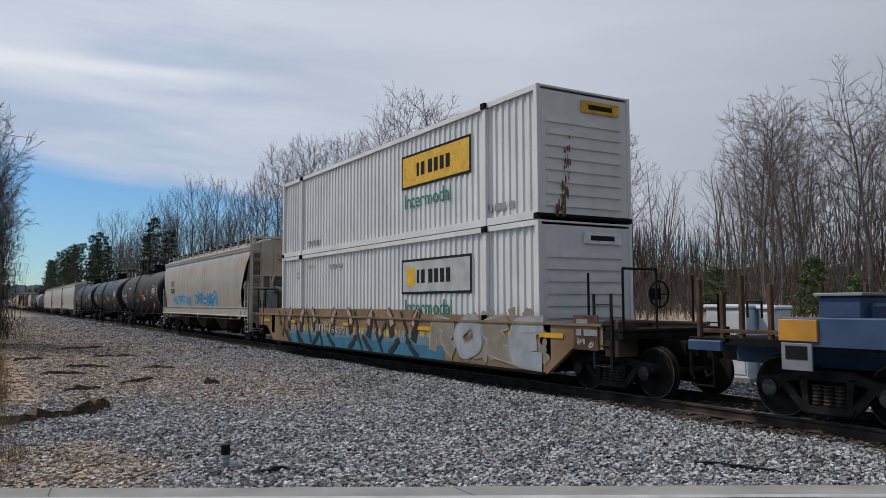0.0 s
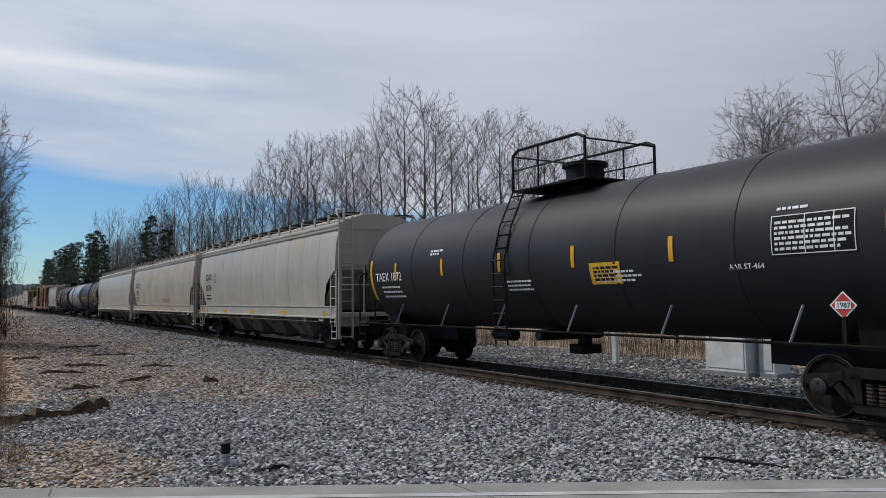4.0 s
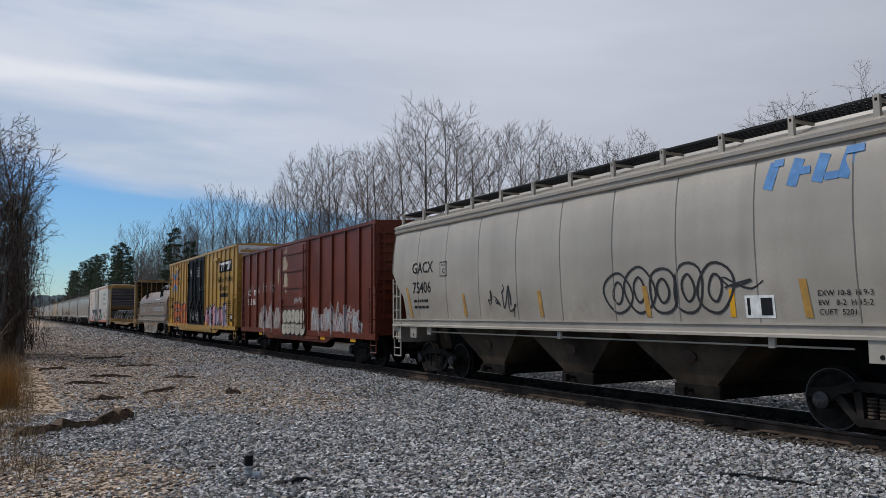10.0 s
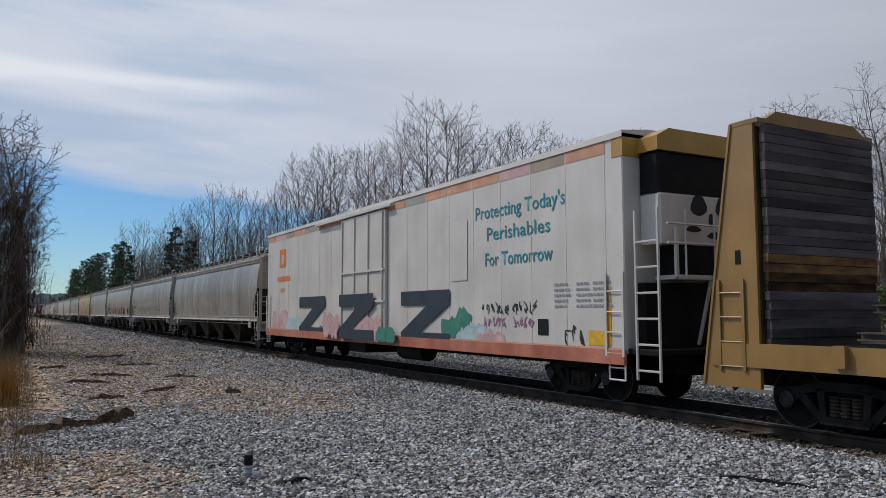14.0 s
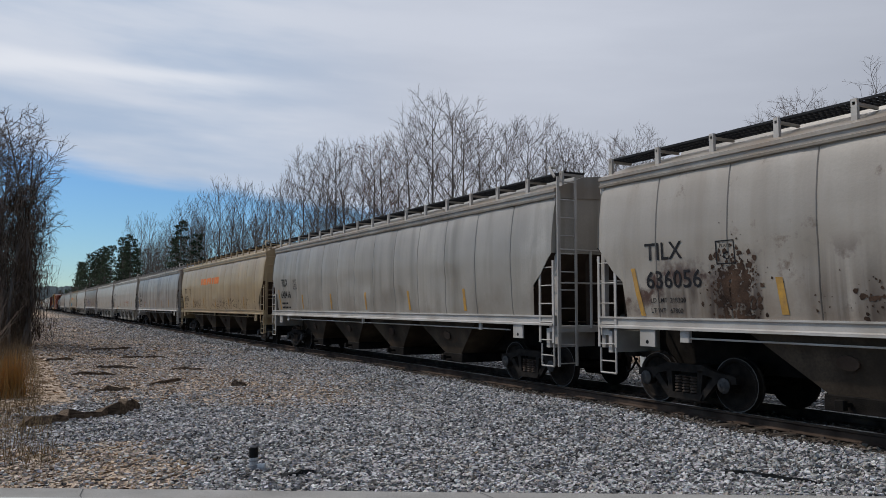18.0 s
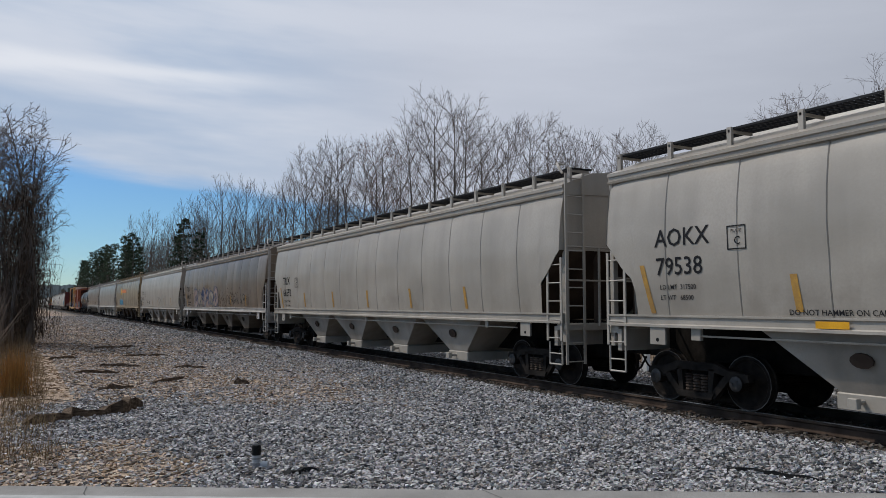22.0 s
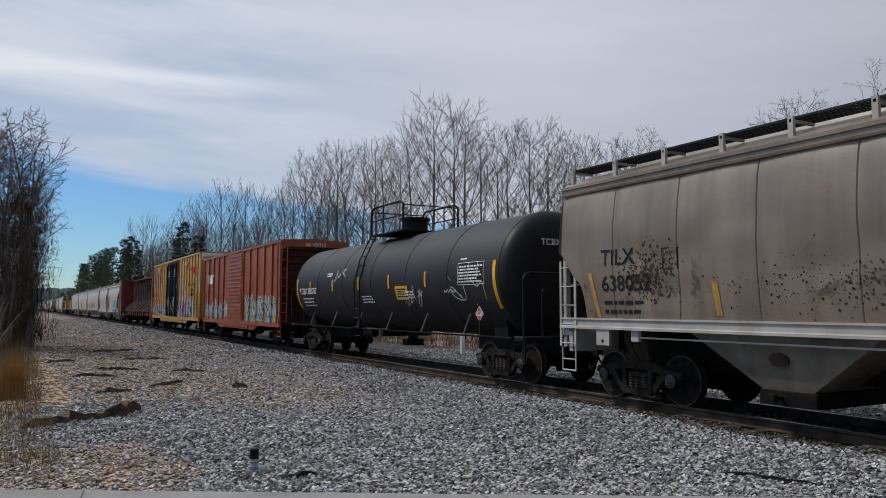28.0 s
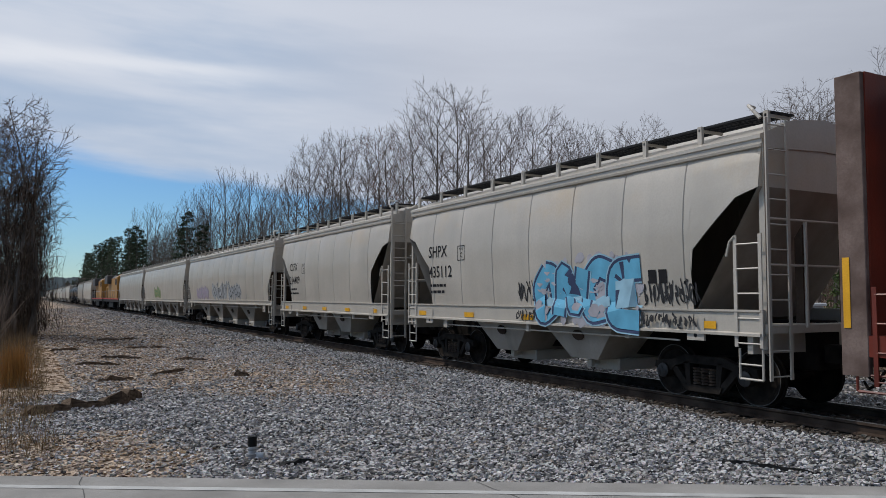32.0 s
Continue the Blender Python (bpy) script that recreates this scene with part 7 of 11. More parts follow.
def locomotive(y0, y1, body, roof, label):
    half = (y1 - y0) / 2
    end = half - 0.75
    car = thing("diesel_locomotive", label, "locomotive", "diesel locomotives", at=pose(TRACK, (y0 + y1) / 2, 0))
    FLEET.append((car, (y0 + y1) / 2))
    part("frame", Geo().soft_box(-1.5, 1.5, -end, end, 1.05, 1.5, 0.04), BLACK, car)
    part("long_hood", Geo().soft_box(-0.95, 0.95, -end + 4.6, end - 0.6, 1.5, 4.2, 0.06), body, car)
    part("cab", Geo().along([(-1.5, 1.5), (-1.5, 4.1), (-0.9, 4.5), (0.9, 4.5), (1.5, 4.1), (1.5, 1.5)], -end + 2.0, -end + 4.6), body, car)
    part("nose", Geo().soft_box(-0.9, 0.9, -end + 0.6, -end + 2.0, 1.5, 3.2, 0.15), body, car)
    part("hood_roof", Geo().along([(-0.97, 4.18), (-0.6, 4.5), (0.6, 4.5), (0.97, 4.18)], -end + 4.6, end - 0.6), roof, car, "dark grey roof")
    part("radiator", Geo().soft_box(-1.5, 1.5, end - 5.0, end - 0.8, 3.5, 4.65, 0.1), roof, car, "flared radiator section")
    for y in (-0.5, 2.2):
        part("roof_fan", Geo().bar((0, y, 4.45), (0, y, 4.62), 0.6, 16), roof, car)
    for s in (-1, 1):
        part("window", Geo().box(s * 1.49, s * 1.515, -end + 2.5, -end + 4.2, 3.2, 3.9), BLACK, car)
        part("handrail", Geo().path([(s * 1.45, -end + 0.3, 2.5), (s * 1.45, end - 0.2, 2.5)], 0.025, 5), GALV, car)
        part("lower_stripe", Geo().box(s * 1.5 - 0.01, s * 1.5 + 0.01, -end, end, 1.38, 1.5), RED_INK, car)
        for i in range(9):
            part("rail_post", once("rail_post", lambda: Geo().bar((0, 0, 1.5), (0, 0, 2.5), 0.02, 5).mesh("rail_post")), GALV, car, "", pose(s * 1.45, -end + 0.3 + (2 * end - 0.5) * i / 8, 0))
        truck(car, s * (half - 3.4))
        truck(car, s * (half - 5.2))
        part("steps", Geo().box(-1.48, -1.2, s * (end - 0.5) - 0.3, s * (end - 0.5) + 0.3, 0.4, 1.1).box(1.2, 1.48, s * (end - 0.5) - 0.3, s * (end - 0.5) + 0.3, 0.4, 1.1), BLACK, car)
    part("fuel_tank", Geo().soft_box(-1.4, 1.4, -2.6, 2.6, 0.35, 1.1, 0.15), BLACK, car)
    couplers(car, end, half)
    return car


# ---- paints ----
CREAM = surface("cream_white_paint", (0.3702, 0.343, 0.3026), (0.3099, 0.287, 0.2464), (0.3962, 0.369, 0.3327), 0.38, 0, 0.7, 25, 0.06, streak=0.25, streak_col=(0.229, 0.191, 0.14), spec=0.6)
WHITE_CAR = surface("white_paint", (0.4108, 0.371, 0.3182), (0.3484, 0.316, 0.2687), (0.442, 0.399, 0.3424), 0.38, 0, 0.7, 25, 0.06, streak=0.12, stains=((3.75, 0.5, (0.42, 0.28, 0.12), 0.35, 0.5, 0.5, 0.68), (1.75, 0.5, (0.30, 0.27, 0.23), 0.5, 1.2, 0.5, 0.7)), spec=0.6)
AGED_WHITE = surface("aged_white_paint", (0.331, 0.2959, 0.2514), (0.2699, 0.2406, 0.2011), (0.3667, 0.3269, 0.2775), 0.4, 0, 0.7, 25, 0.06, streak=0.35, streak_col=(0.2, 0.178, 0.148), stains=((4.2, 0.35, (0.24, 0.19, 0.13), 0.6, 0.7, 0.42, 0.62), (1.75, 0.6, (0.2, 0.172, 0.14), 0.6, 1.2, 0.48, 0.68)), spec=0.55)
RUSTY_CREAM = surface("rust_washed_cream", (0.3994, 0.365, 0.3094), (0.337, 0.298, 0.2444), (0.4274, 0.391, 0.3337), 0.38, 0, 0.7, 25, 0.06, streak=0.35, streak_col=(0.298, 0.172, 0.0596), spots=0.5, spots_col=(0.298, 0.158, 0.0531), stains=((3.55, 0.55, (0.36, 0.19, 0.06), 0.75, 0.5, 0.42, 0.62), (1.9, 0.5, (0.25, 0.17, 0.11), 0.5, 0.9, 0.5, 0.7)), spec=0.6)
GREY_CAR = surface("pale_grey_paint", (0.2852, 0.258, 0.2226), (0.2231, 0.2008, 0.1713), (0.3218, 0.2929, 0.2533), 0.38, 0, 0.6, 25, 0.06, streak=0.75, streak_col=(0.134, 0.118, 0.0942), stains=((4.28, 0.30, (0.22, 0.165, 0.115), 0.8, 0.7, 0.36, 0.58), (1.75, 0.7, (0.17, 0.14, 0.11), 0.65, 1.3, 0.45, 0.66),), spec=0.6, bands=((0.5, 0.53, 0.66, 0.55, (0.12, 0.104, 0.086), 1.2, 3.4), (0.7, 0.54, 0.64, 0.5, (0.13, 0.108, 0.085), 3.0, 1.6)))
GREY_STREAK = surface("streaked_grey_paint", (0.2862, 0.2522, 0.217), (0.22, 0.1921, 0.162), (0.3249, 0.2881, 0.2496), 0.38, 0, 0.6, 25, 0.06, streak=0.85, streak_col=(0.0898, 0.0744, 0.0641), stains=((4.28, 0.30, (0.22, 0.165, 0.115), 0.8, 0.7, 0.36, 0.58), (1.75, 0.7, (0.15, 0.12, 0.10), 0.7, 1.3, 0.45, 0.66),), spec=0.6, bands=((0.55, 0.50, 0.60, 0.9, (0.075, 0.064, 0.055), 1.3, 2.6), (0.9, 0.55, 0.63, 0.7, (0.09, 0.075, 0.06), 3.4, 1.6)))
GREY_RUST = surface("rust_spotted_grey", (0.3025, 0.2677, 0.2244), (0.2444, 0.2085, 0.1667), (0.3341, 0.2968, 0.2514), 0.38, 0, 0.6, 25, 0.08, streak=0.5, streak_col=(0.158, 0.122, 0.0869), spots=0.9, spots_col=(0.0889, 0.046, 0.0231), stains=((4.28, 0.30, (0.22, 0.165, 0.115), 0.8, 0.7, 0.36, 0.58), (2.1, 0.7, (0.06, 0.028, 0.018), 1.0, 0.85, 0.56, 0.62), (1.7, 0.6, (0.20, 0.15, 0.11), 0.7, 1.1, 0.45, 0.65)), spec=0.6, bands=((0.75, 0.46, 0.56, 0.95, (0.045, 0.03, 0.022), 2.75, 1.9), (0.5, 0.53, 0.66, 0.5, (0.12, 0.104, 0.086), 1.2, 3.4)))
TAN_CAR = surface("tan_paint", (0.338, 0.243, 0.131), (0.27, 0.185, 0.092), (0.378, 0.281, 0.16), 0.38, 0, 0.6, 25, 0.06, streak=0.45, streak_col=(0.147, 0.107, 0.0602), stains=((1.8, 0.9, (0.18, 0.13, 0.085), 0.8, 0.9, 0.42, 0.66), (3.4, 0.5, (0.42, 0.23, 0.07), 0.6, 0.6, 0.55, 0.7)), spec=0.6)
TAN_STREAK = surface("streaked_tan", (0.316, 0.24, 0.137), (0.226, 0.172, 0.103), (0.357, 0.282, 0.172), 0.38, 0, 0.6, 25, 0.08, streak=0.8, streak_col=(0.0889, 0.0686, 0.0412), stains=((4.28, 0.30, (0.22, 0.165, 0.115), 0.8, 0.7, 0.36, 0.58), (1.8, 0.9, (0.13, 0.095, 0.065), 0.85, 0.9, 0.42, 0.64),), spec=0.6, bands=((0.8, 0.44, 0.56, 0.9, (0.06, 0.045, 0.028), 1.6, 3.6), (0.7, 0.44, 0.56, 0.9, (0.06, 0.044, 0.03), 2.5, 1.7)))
BAY_TAN = surface("dusty_bay_paint", (0.17, 0.142, 0.115), (0.085, 0.068, 0.053), (0.25, 0.215, 0.178), 0.7, 0, 1.0, 25, 0.12, streak=0.5, streak_col=(0.06, 0.045, 0.033))
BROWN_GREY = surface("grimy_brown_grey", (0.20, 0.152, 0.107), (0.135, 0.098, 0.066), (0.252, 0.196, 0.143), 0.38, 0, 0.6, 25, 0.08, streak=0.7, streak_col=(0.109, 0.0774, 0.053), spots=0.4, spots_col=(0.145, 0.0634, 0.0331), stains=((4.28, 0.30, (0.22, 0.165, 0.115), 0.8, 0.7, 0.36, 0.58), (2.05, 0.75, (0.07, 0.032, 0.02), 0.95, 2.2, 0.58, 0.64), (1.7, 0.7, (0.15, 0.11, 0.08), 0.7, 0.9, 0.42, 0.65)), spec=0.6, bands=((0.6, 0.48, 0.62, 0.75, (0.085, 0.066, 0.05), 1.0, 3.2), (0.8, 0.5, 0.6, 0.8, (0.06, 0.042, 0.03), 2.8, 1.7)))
# grime on the bays, with the shade under the car put into the colour
GRIMY_SHADED = surface("grimy_shaded_bays", (0.034, 0.026, 0.0195), (0.008, 0.0065, 0.0055), (0.10, 0.076, 0.055), 0.75, 0, 0.7, 25, 0.15, streak=0.45, streak_col=(0.016, 0.012, 0.01), spots=0.55, spots_col=(0.075, 0.042, 0.024))
# grimy hopper ends and ports; shade in these recesses is part of the colour
END_GRIME_SHADE = surface("shaded_end_grime", (0.055, 0.038, 0.028), (0.028, 0.02, 0.016), (0.085, 0.06, 0.045), 0.85, 0, 1.2, 25, 0.15)
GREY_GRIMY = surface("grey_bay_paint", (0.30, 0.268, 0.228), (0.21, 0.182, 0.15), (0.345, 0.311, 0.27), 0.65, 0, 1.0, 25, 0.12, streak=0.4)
SILL_GREY = surface("sill_pale_grey", (0.391, 0.361, 0.3288), (0.2704, 0.239, 0.2027), (0.4358, 0.411, 0.3861), 0.55, 0, 1.5, 30, 0.1)
TANK_BLACK = surface("tank_black_paint", (0.0175, 0.0178, 0.0198), (0.0133, 0.0134, 0.0148), (0.0242, 0.0242, 0.026), 0.48, 0, 0.8, 30, 0.03, streak=0.35, streak_col=(0.027, 0.026, 0.026), spec=0.22)
TANK_BROWN = surface("tank_dusty_black", (0.038, 0.0302, 0.028), (0.0288, 0.0227, 0.021), (0.0495, 0.0395, 0.0367), 0.6, 0, 0.8, 30, 0.04, streak=0.3, streak_col=(0.055, 0.045, 0.041), spec=0.16)
# black heads are cleaner than shells; both hold the end's shade in their colour
HEAD_BLACK = surface("tank_head_black", (0.0085, 0.0085, 0.0098), (0.006, 0.006, 0.0068), (0.013, 0.0128, 0.014), 0.5, 0, 0.8, 30, 0.03, streak=0.25, streak_col=(0.017, 0.016, 0.016), spec=0.15)
HEAD_SLATE = surface("tank_head_slate", (0.075, 0.09, 0.108), (0.055, 0.066, 0.08), (0.10, 0.118, 0.138), 0.5, 0, 0.8, 30, 0.03, streak=0.25, spec=0.2)
TANK_GREY = surface("tank_grey_blue", (0.20, 0.23, 0.27), (0.14, 0.165, 0.20), (0.26, 0.29, 0.33), 0.45, 0, 0.8, 30, 0.04)
RED_CAR = surface("oxide_red_paint", (0.115, 0.0223, 0.0103), (0.0744, 0.0149, 0.0076), (0.1494, 0.0321, 0.0145), 0.38, 0, 0.8, 25, 0.08, streak=0.35, streak_col=(0.0406, 0.0152, 0.0101), spec=0.3)
ORANGE_RED = surface("faded_red_paint", (0.266, 0.0624, 0.0245), (0.2002, 0.0437, 0.0179), (0.3332, 0.0874, 0.0356), 0.38, 0, 0.8, 25, 0.08, streak=0.3, streak_col=(0.0889, 0.0297, 0.0179), spec=0.3)
# dirty red end, its colour darkened to stand for shade
END_RED = surface("shaded_dirty_red_end", (0.045, 0.016, 0.012), (0.025, 0.011, 0.009), (0.07, 0.024, 0.017), 0.8, 0, 1.0, 25, 0.1, streak=0.5)
YELLOW_CAR = surface("box_car_yellow", (0.40, 0.218, 0.034), (0.325, 0.170, 0.026), (0.44, 0.255, 0.05), 0.38, 0, 0.8, 25, 0.06, streak=0.25, streak_col=(0.197, 0.113, 0.0352), spec=0.6)
FADED_YELLOW = surface("faded_box_car_yellow", (0.472, 0.241, 0.042), (0.387, 0.19, 0.032), (0.515, 0.279, 0.063), 0.38, 0, 0.8, 25, 0.06, streak=0.25, streak_col=(0.197, 0.113, 0.0352), spec=0.6)
FLAT_YELLOW = surface("flat_car_yellow", (0.262, 0.141, 0.030), (0.18, 0.095, 0.024), (0.31, 0.174, 0.045), 0.38, 0, 0.8, 25, 0.1, streak=0.4, streak_col=(0.12, 0.0673, 0.0299), spec=0.6)
COIL_TAN = surface("coil_cover_tan", (0.1746, 0.1305, 0.1017), (0.135, 0.0963, 0.0729), (0.2061, 0.1584, 0.1269), 0.38, 0, 0.8, 25, 0.06, streak=0.4, streak_col=(0.176, 0.106, 0.0704), spec=0.15)
COIL_GREY = surface("coil_frame_grey", (0.255, 0.224, 0.185), (0.167, 0.132, 0.106), (0.308, 0.282, 0.246), 0.38, 0, 0.8, 25, 0.1, streak=0.6, streak_col=(0.194, 0.106, 0.0616), spec=0.6)
# grimy back of the bulkhead, with the shade between its ribs in the colour
BULK_DARK = surface("grimy_shaded_bulkhead", (0.045, 0.033, 0.018), (0.022, 0.017, 0.011), (0.09, 0.065, 0.03), 0.8, 0, 1.5, 25, 0.2, streak=0.4, streak_col=(0.015, 0.012, 0.01))
WORN_WOOD = surface("splintered_plank", (0.12, 0.065, 0.03), (0.03, 0.022, 0.016), (0.22, 0.12, 0.05), 0.9, 0, 3, 30, 0.6, vary=0.5, stretch=(0.6, 1, 2))
BEAM_EDGE = surface("weathered_post_edge", (0.125, 0.085, 0.07), (0.065, 0.042, 0.035), (0.20, 0.15, 0.13), 0.75, 0, 2, 30, 0.15)
DOOR_BLACK = surface("black_door_paint", (0.0085, 0.009, 0.0105), (0.006, 0.006, 0.007), (0.013, 0.013, 0.015), 0.5, 0, 1.5, 30, 0.1, streak=0.12, streak_col=(0.02, 0.018, 0.017), spec=0.08)
RUST_DARK = surface("dark_rusty_steel", (0.045, 0.028, 0.02), (0.022, 0.015, 0.012), (0.085, 0.052, 0.036), 0.8, 0, 2, 30, 0.2)
DECK_WOOD = surface("dark_weathered_plank", (0.07, 0.06, 0.065), (0.04, 0.035, 0.037), (0.12, 0.105, 0.10), 0.9, 0, 2, 30, 0.4, vary=0.4, stretch=(0.3, 1, 2))
REEFER_RED = surface("faded_red_sill", (0.40, 0.125, 0.07), (0.28, 0.08, 0.045), (0.48, 0.19, 0.125), 0.5, 0, 1.2, 25, 0.06, streak=0.3)
REEFER_WHITE = surface("reefer_white", (0.545, 0.50, 0.45), (0.455, 0.41, 0.36), (0.585, 0.54, 0.49), 0.38, 0, 0.8, 25, 0.06, streak=0.15, spec=0.6)
BOX_WHITE = surface("container_white", (0.655, 0.625, 0.575), (0.575, 0.548, 0.505), (0.70, 0.668, 0.615), 0.38, 0, 0.8, 25, 0.04, streak=0.15, spec=0.6)
WELL_TAN = surface("well_car_tan", (0.225, 0.135, 0.06), (0.135, 0.078, 0.04), (0.285, 0.182, 0.085), 0.38, 0, 0.9, 25, 0.08, streak=0.4, streak_col=(0.123, 0.066, 0.0308), spots=0.3, spec=0.6)
WELL_BLUE = surface("flat_car_blue", (0.032, 0.062, 0.125), (0.02, 0.04, 0.085), (0.055, 0.085, 0.15), 0.55, 0, 1, 25, 0.08)
LOCO_YELLOW = surface("locomotive_yellow", (0.36, 0.18, 0.03), (0.26, 0.12, 0.025), (0.42, 0.22, 0.045), 0.5, 0, 1, 25, 0.05, streak=0.5, streak_col=(0.08, 0.05, 0.03))
LOCO_GREY = surface("locomotive_grey", (0.06, 0.058, 0.056), rough=0.6, scale=1)
BEAM_RED = surface("centerbeam_red", (0.150, 0.0235, 0.0125), (0.080, 0.0148, 0.009), (0.205, 0.036, 0.019), 0.38, 0, 0.9, 25, 0.1, streak=0.5, streak_col=(0.0528, 0.0229, 0.0194), stains=((4.3, 0.5, (0.035, 0.018, 0.022), 0.7, 0.5, 0.4, 0.62),), spec=0.3)
RUST = surface("rust_run", (0.13, 0.06, 0.03), (0.07, 0.035, 0.02), (0.25, 0.15, 0.09), 0.9, scale=5)
STACK_STEEL = surface("dark_steel_stock", (0.06, 0.048, 0.04), (0.035, 0.028, 0.024), (0.10, 0.08, 0.06), 0.6, 0.5, 2, 40, 0.2, vary=0.4)

# ---- the train, from its front to its tail; y0, y1: the couplings at 0 s ----
hopper_label = "pale grey covered hopper car with curved steel sides"


def flat_front():
    half, y = 11.4, -2.05
    car = thing("spine_car", "blue and orange spine car with black platforms", "freight car", "freight cars of the train", at=pose(TRACK, y, 0))
    FLEET.append((car, y))
    part("spine", Geo().soft_box(-0.45, 0.45, -10.6, 10.6, 0.75, 1.25, 0.05), WELL_BLUE, car)
    for s in (-1, 1):
        part("platform", Geo().soft_box(-1.45, 1.45, s * 8.0 - 2.0, s * 8.0 + 2.0, 1.08, 1.2, 0.02), STEEL, car)
        part("side_sill", Geo().soft_box(-1.47, -1.38, s * 6.9 - 2.1, s * 6.9 + 2.1, 1.12, 1.52, 0.02), WELL_BLUE, car, "faded blue side sill")
        part("hitch", Geo().soft_box(-1.0, 0.7, s * 8.3 - 0.42, s * 8.3 + 0.42, 1.2, 1.72, 0.05).soft_box(-1.15, 0.35, s * 8.3 - 0.32, s * 8.3 + 0.32, 1.52, 1.82, 0.03), WELL_BLUE, car, "blue trailer hitch")
        part("hitch_plate", Geo().soft_box(-1.2, 0.4, s * 8.3 - 0.36, s * 8.3 + 0.36, 1.82, 1.86, 0.01), GREY_STEEL, car)
        part("end_panel", Geo().soft_box(-1.50, -1.46, s * 8.72 - 0.30, s * 8.72 + 0.30, 1.19, 1.49, 0.008), ORANGE_PANEL, car, "orange end panel")
        part("data_plate", Geo().soft_box(-1.49, -1.46, s * 8.75 - 0.24, s * 8.75 + 0.24, 0.78, 1.16, 0.008), GREY_STEEL, car, "framed grey data plate")
        part("data_panel", Geo().soft_box(-1.497, -1.48, s * 8.75 - 0.17, s * 8.75 + 0.17, 0.93, 1.12, 0.004), BLACK, car)
        part("walkway", Geo().soft_box(-1.45, 1.45, s * 10.3 - 0.4, s * 10.3 + 0.4, 1.12, 1.18, 0.01), STEEL, car)
        part("top_rail", Geo().soft_box(-1.45, -1.35, s * 9.5 - 0.9, s * 9.5 + 0.9, 1.26, 1.32, 0.01), RUST_POST, car, "rusty brown rail")
        part("side_step", Geo().soft_box(-1.5, -1.1, s * 10.35 - 0.33, s * 10.35 + 0.33, 0.98, 1.14, 0.02), WELL_BLUE, car, "faded blue step plate")
        part("stirrup", Geo().path([(-1.46, s * 10.2, 1.0), (-1.46, s * 10.2, 0.42), (-1.46, s * 10.62, 0.42), (-1.46, s * 10.62, 1.0)], 0.02, 5), STEEL, car)
        part("cut_lever", Geo().path([(-1.46, s * 10.65, 0.98), (-1.46, s * 10.65, 0.62), (-1.44, s * 10.58, 0.5)], 0.025, 5), STEEL, car)
        for yy, top in ((9.2, 2.0), (9.7, 2.15), (10.05, 1.9), (10.5, 2.1)):
            part("hand_post", Geo().soft_box(-1.44, -1.36, s * yy - 0.035, s * yy + 0.035, 1.15, top, 0.01), RUST_POST, car, "rusty brown upright")
        for yy in (9.4, 10.2):
            part("hand_post", Geo().soft_box(1.36, 1.44, s * yy - 0.035, s * yy + 0.035, 1.15, 2.05, 0.01), RUST_POST, car)
        part("hand_rail", Geo().path([(-1.4, s * 9.35, 1.5), (-1.4, s * 9.35, 1.75), (-1.4, s * 9.6, 1.75), (-1.4, s * 9.6, 1.5)], 0.018, 5), BLACK, car)
        truck(car, s * 8.6)
    couplers(car, 10.75, half)


RUST_POST = surface("rusty_post", (0.085, 0.05, 0.035), (0.05, 0.03, 0.022), (0.13, 0.075, 0.05), 0.8, 0, 4, 40, 0.2)
ORANGE_PANEL = surface("orange_panel", (0.5, 0.22, 0.03), rough=0.55, scale=2)
flat_front()

car, half, we = well_car(9.55, 32.15, WELL_TAN, "tan well car covered in graffiti, carrying two stacked containers")
side = flat_side(1.462)
plate(car, 1.1, 0.475, 11.2, 0.33, SPRAY["petrol"], side, 0.004, "graffiti", "dark blue sprayed band")
plate(car, 1.2, 0.80, 11.0, 0.33, SPRAY["dusk"], side, 0.004, "graffiti", "pale blue sprayed band")
drip, g = random.Random(3), Geo()
for i in range(46):
    y = 6.6 - i * 0.235 + drip.uniform(-0.05, 0.05)
    ribbon(g, [(y, 1.0), (y + 0.02, 0.9), (y, 0.95 - drip.uniform(0.05, 0.22))], drip.uniform(0.06, 0.16), 0.006, side)
part("graffiti", g, SPRAY["gold"], car, "golden paint dripping down")["kind"] = "stuff"
# jagged bolts with a black edge
for k, (y, s2) in enumerate(((6.75, 1), (5.5, 1), (4.3, -1), (2.6, 1), (1.2, -1), (-0.2, 1), (-1.6, -1), (-3.0, 1))):
    top = [(y - s2 * 0.22, 1.54), (y + s2 * 0.12, 1.20), (y - s2 * 0.06, 1.16), (y + s2 * 0.1, 0.82 - 0.1 * (k % 2))]
    low = [(y + s2 * 0.5, 0.74), (y + s2 * 0.25, 0.62), (y + s2 * 0.3, 0.58), (y - s2 * 0.15, 0.33)]
    for pts, wd, ink, off in ((top, 0.30, "black", 0.008), (top[:3], 0.20, "skin", 0.011), (low, 0.17, "black", 0.0085)):
        g = Geo()
        ribbon(g, pts, wd, off, flat_side(1.474))
        part("graffiti_bolt", g, SPRAY[ink], car, "jagged black and pink bolt" if ink != "black" else "")
writing(car, "DTTX", 4.17, 0.80, 0.24, SPRAY["putty"], flat_side(1.486), 1.1)
writing(car, "6450", 2.71, 0.77, 0.24, SPRAY["putty"], flat_side(1.486), 1.1)
graffiti(car, 3.4, 2.5, 0.9, 1.22, [SPRAY["buff"], SPRAY["gold"]], SPRAY["black"], side, 14, 4)
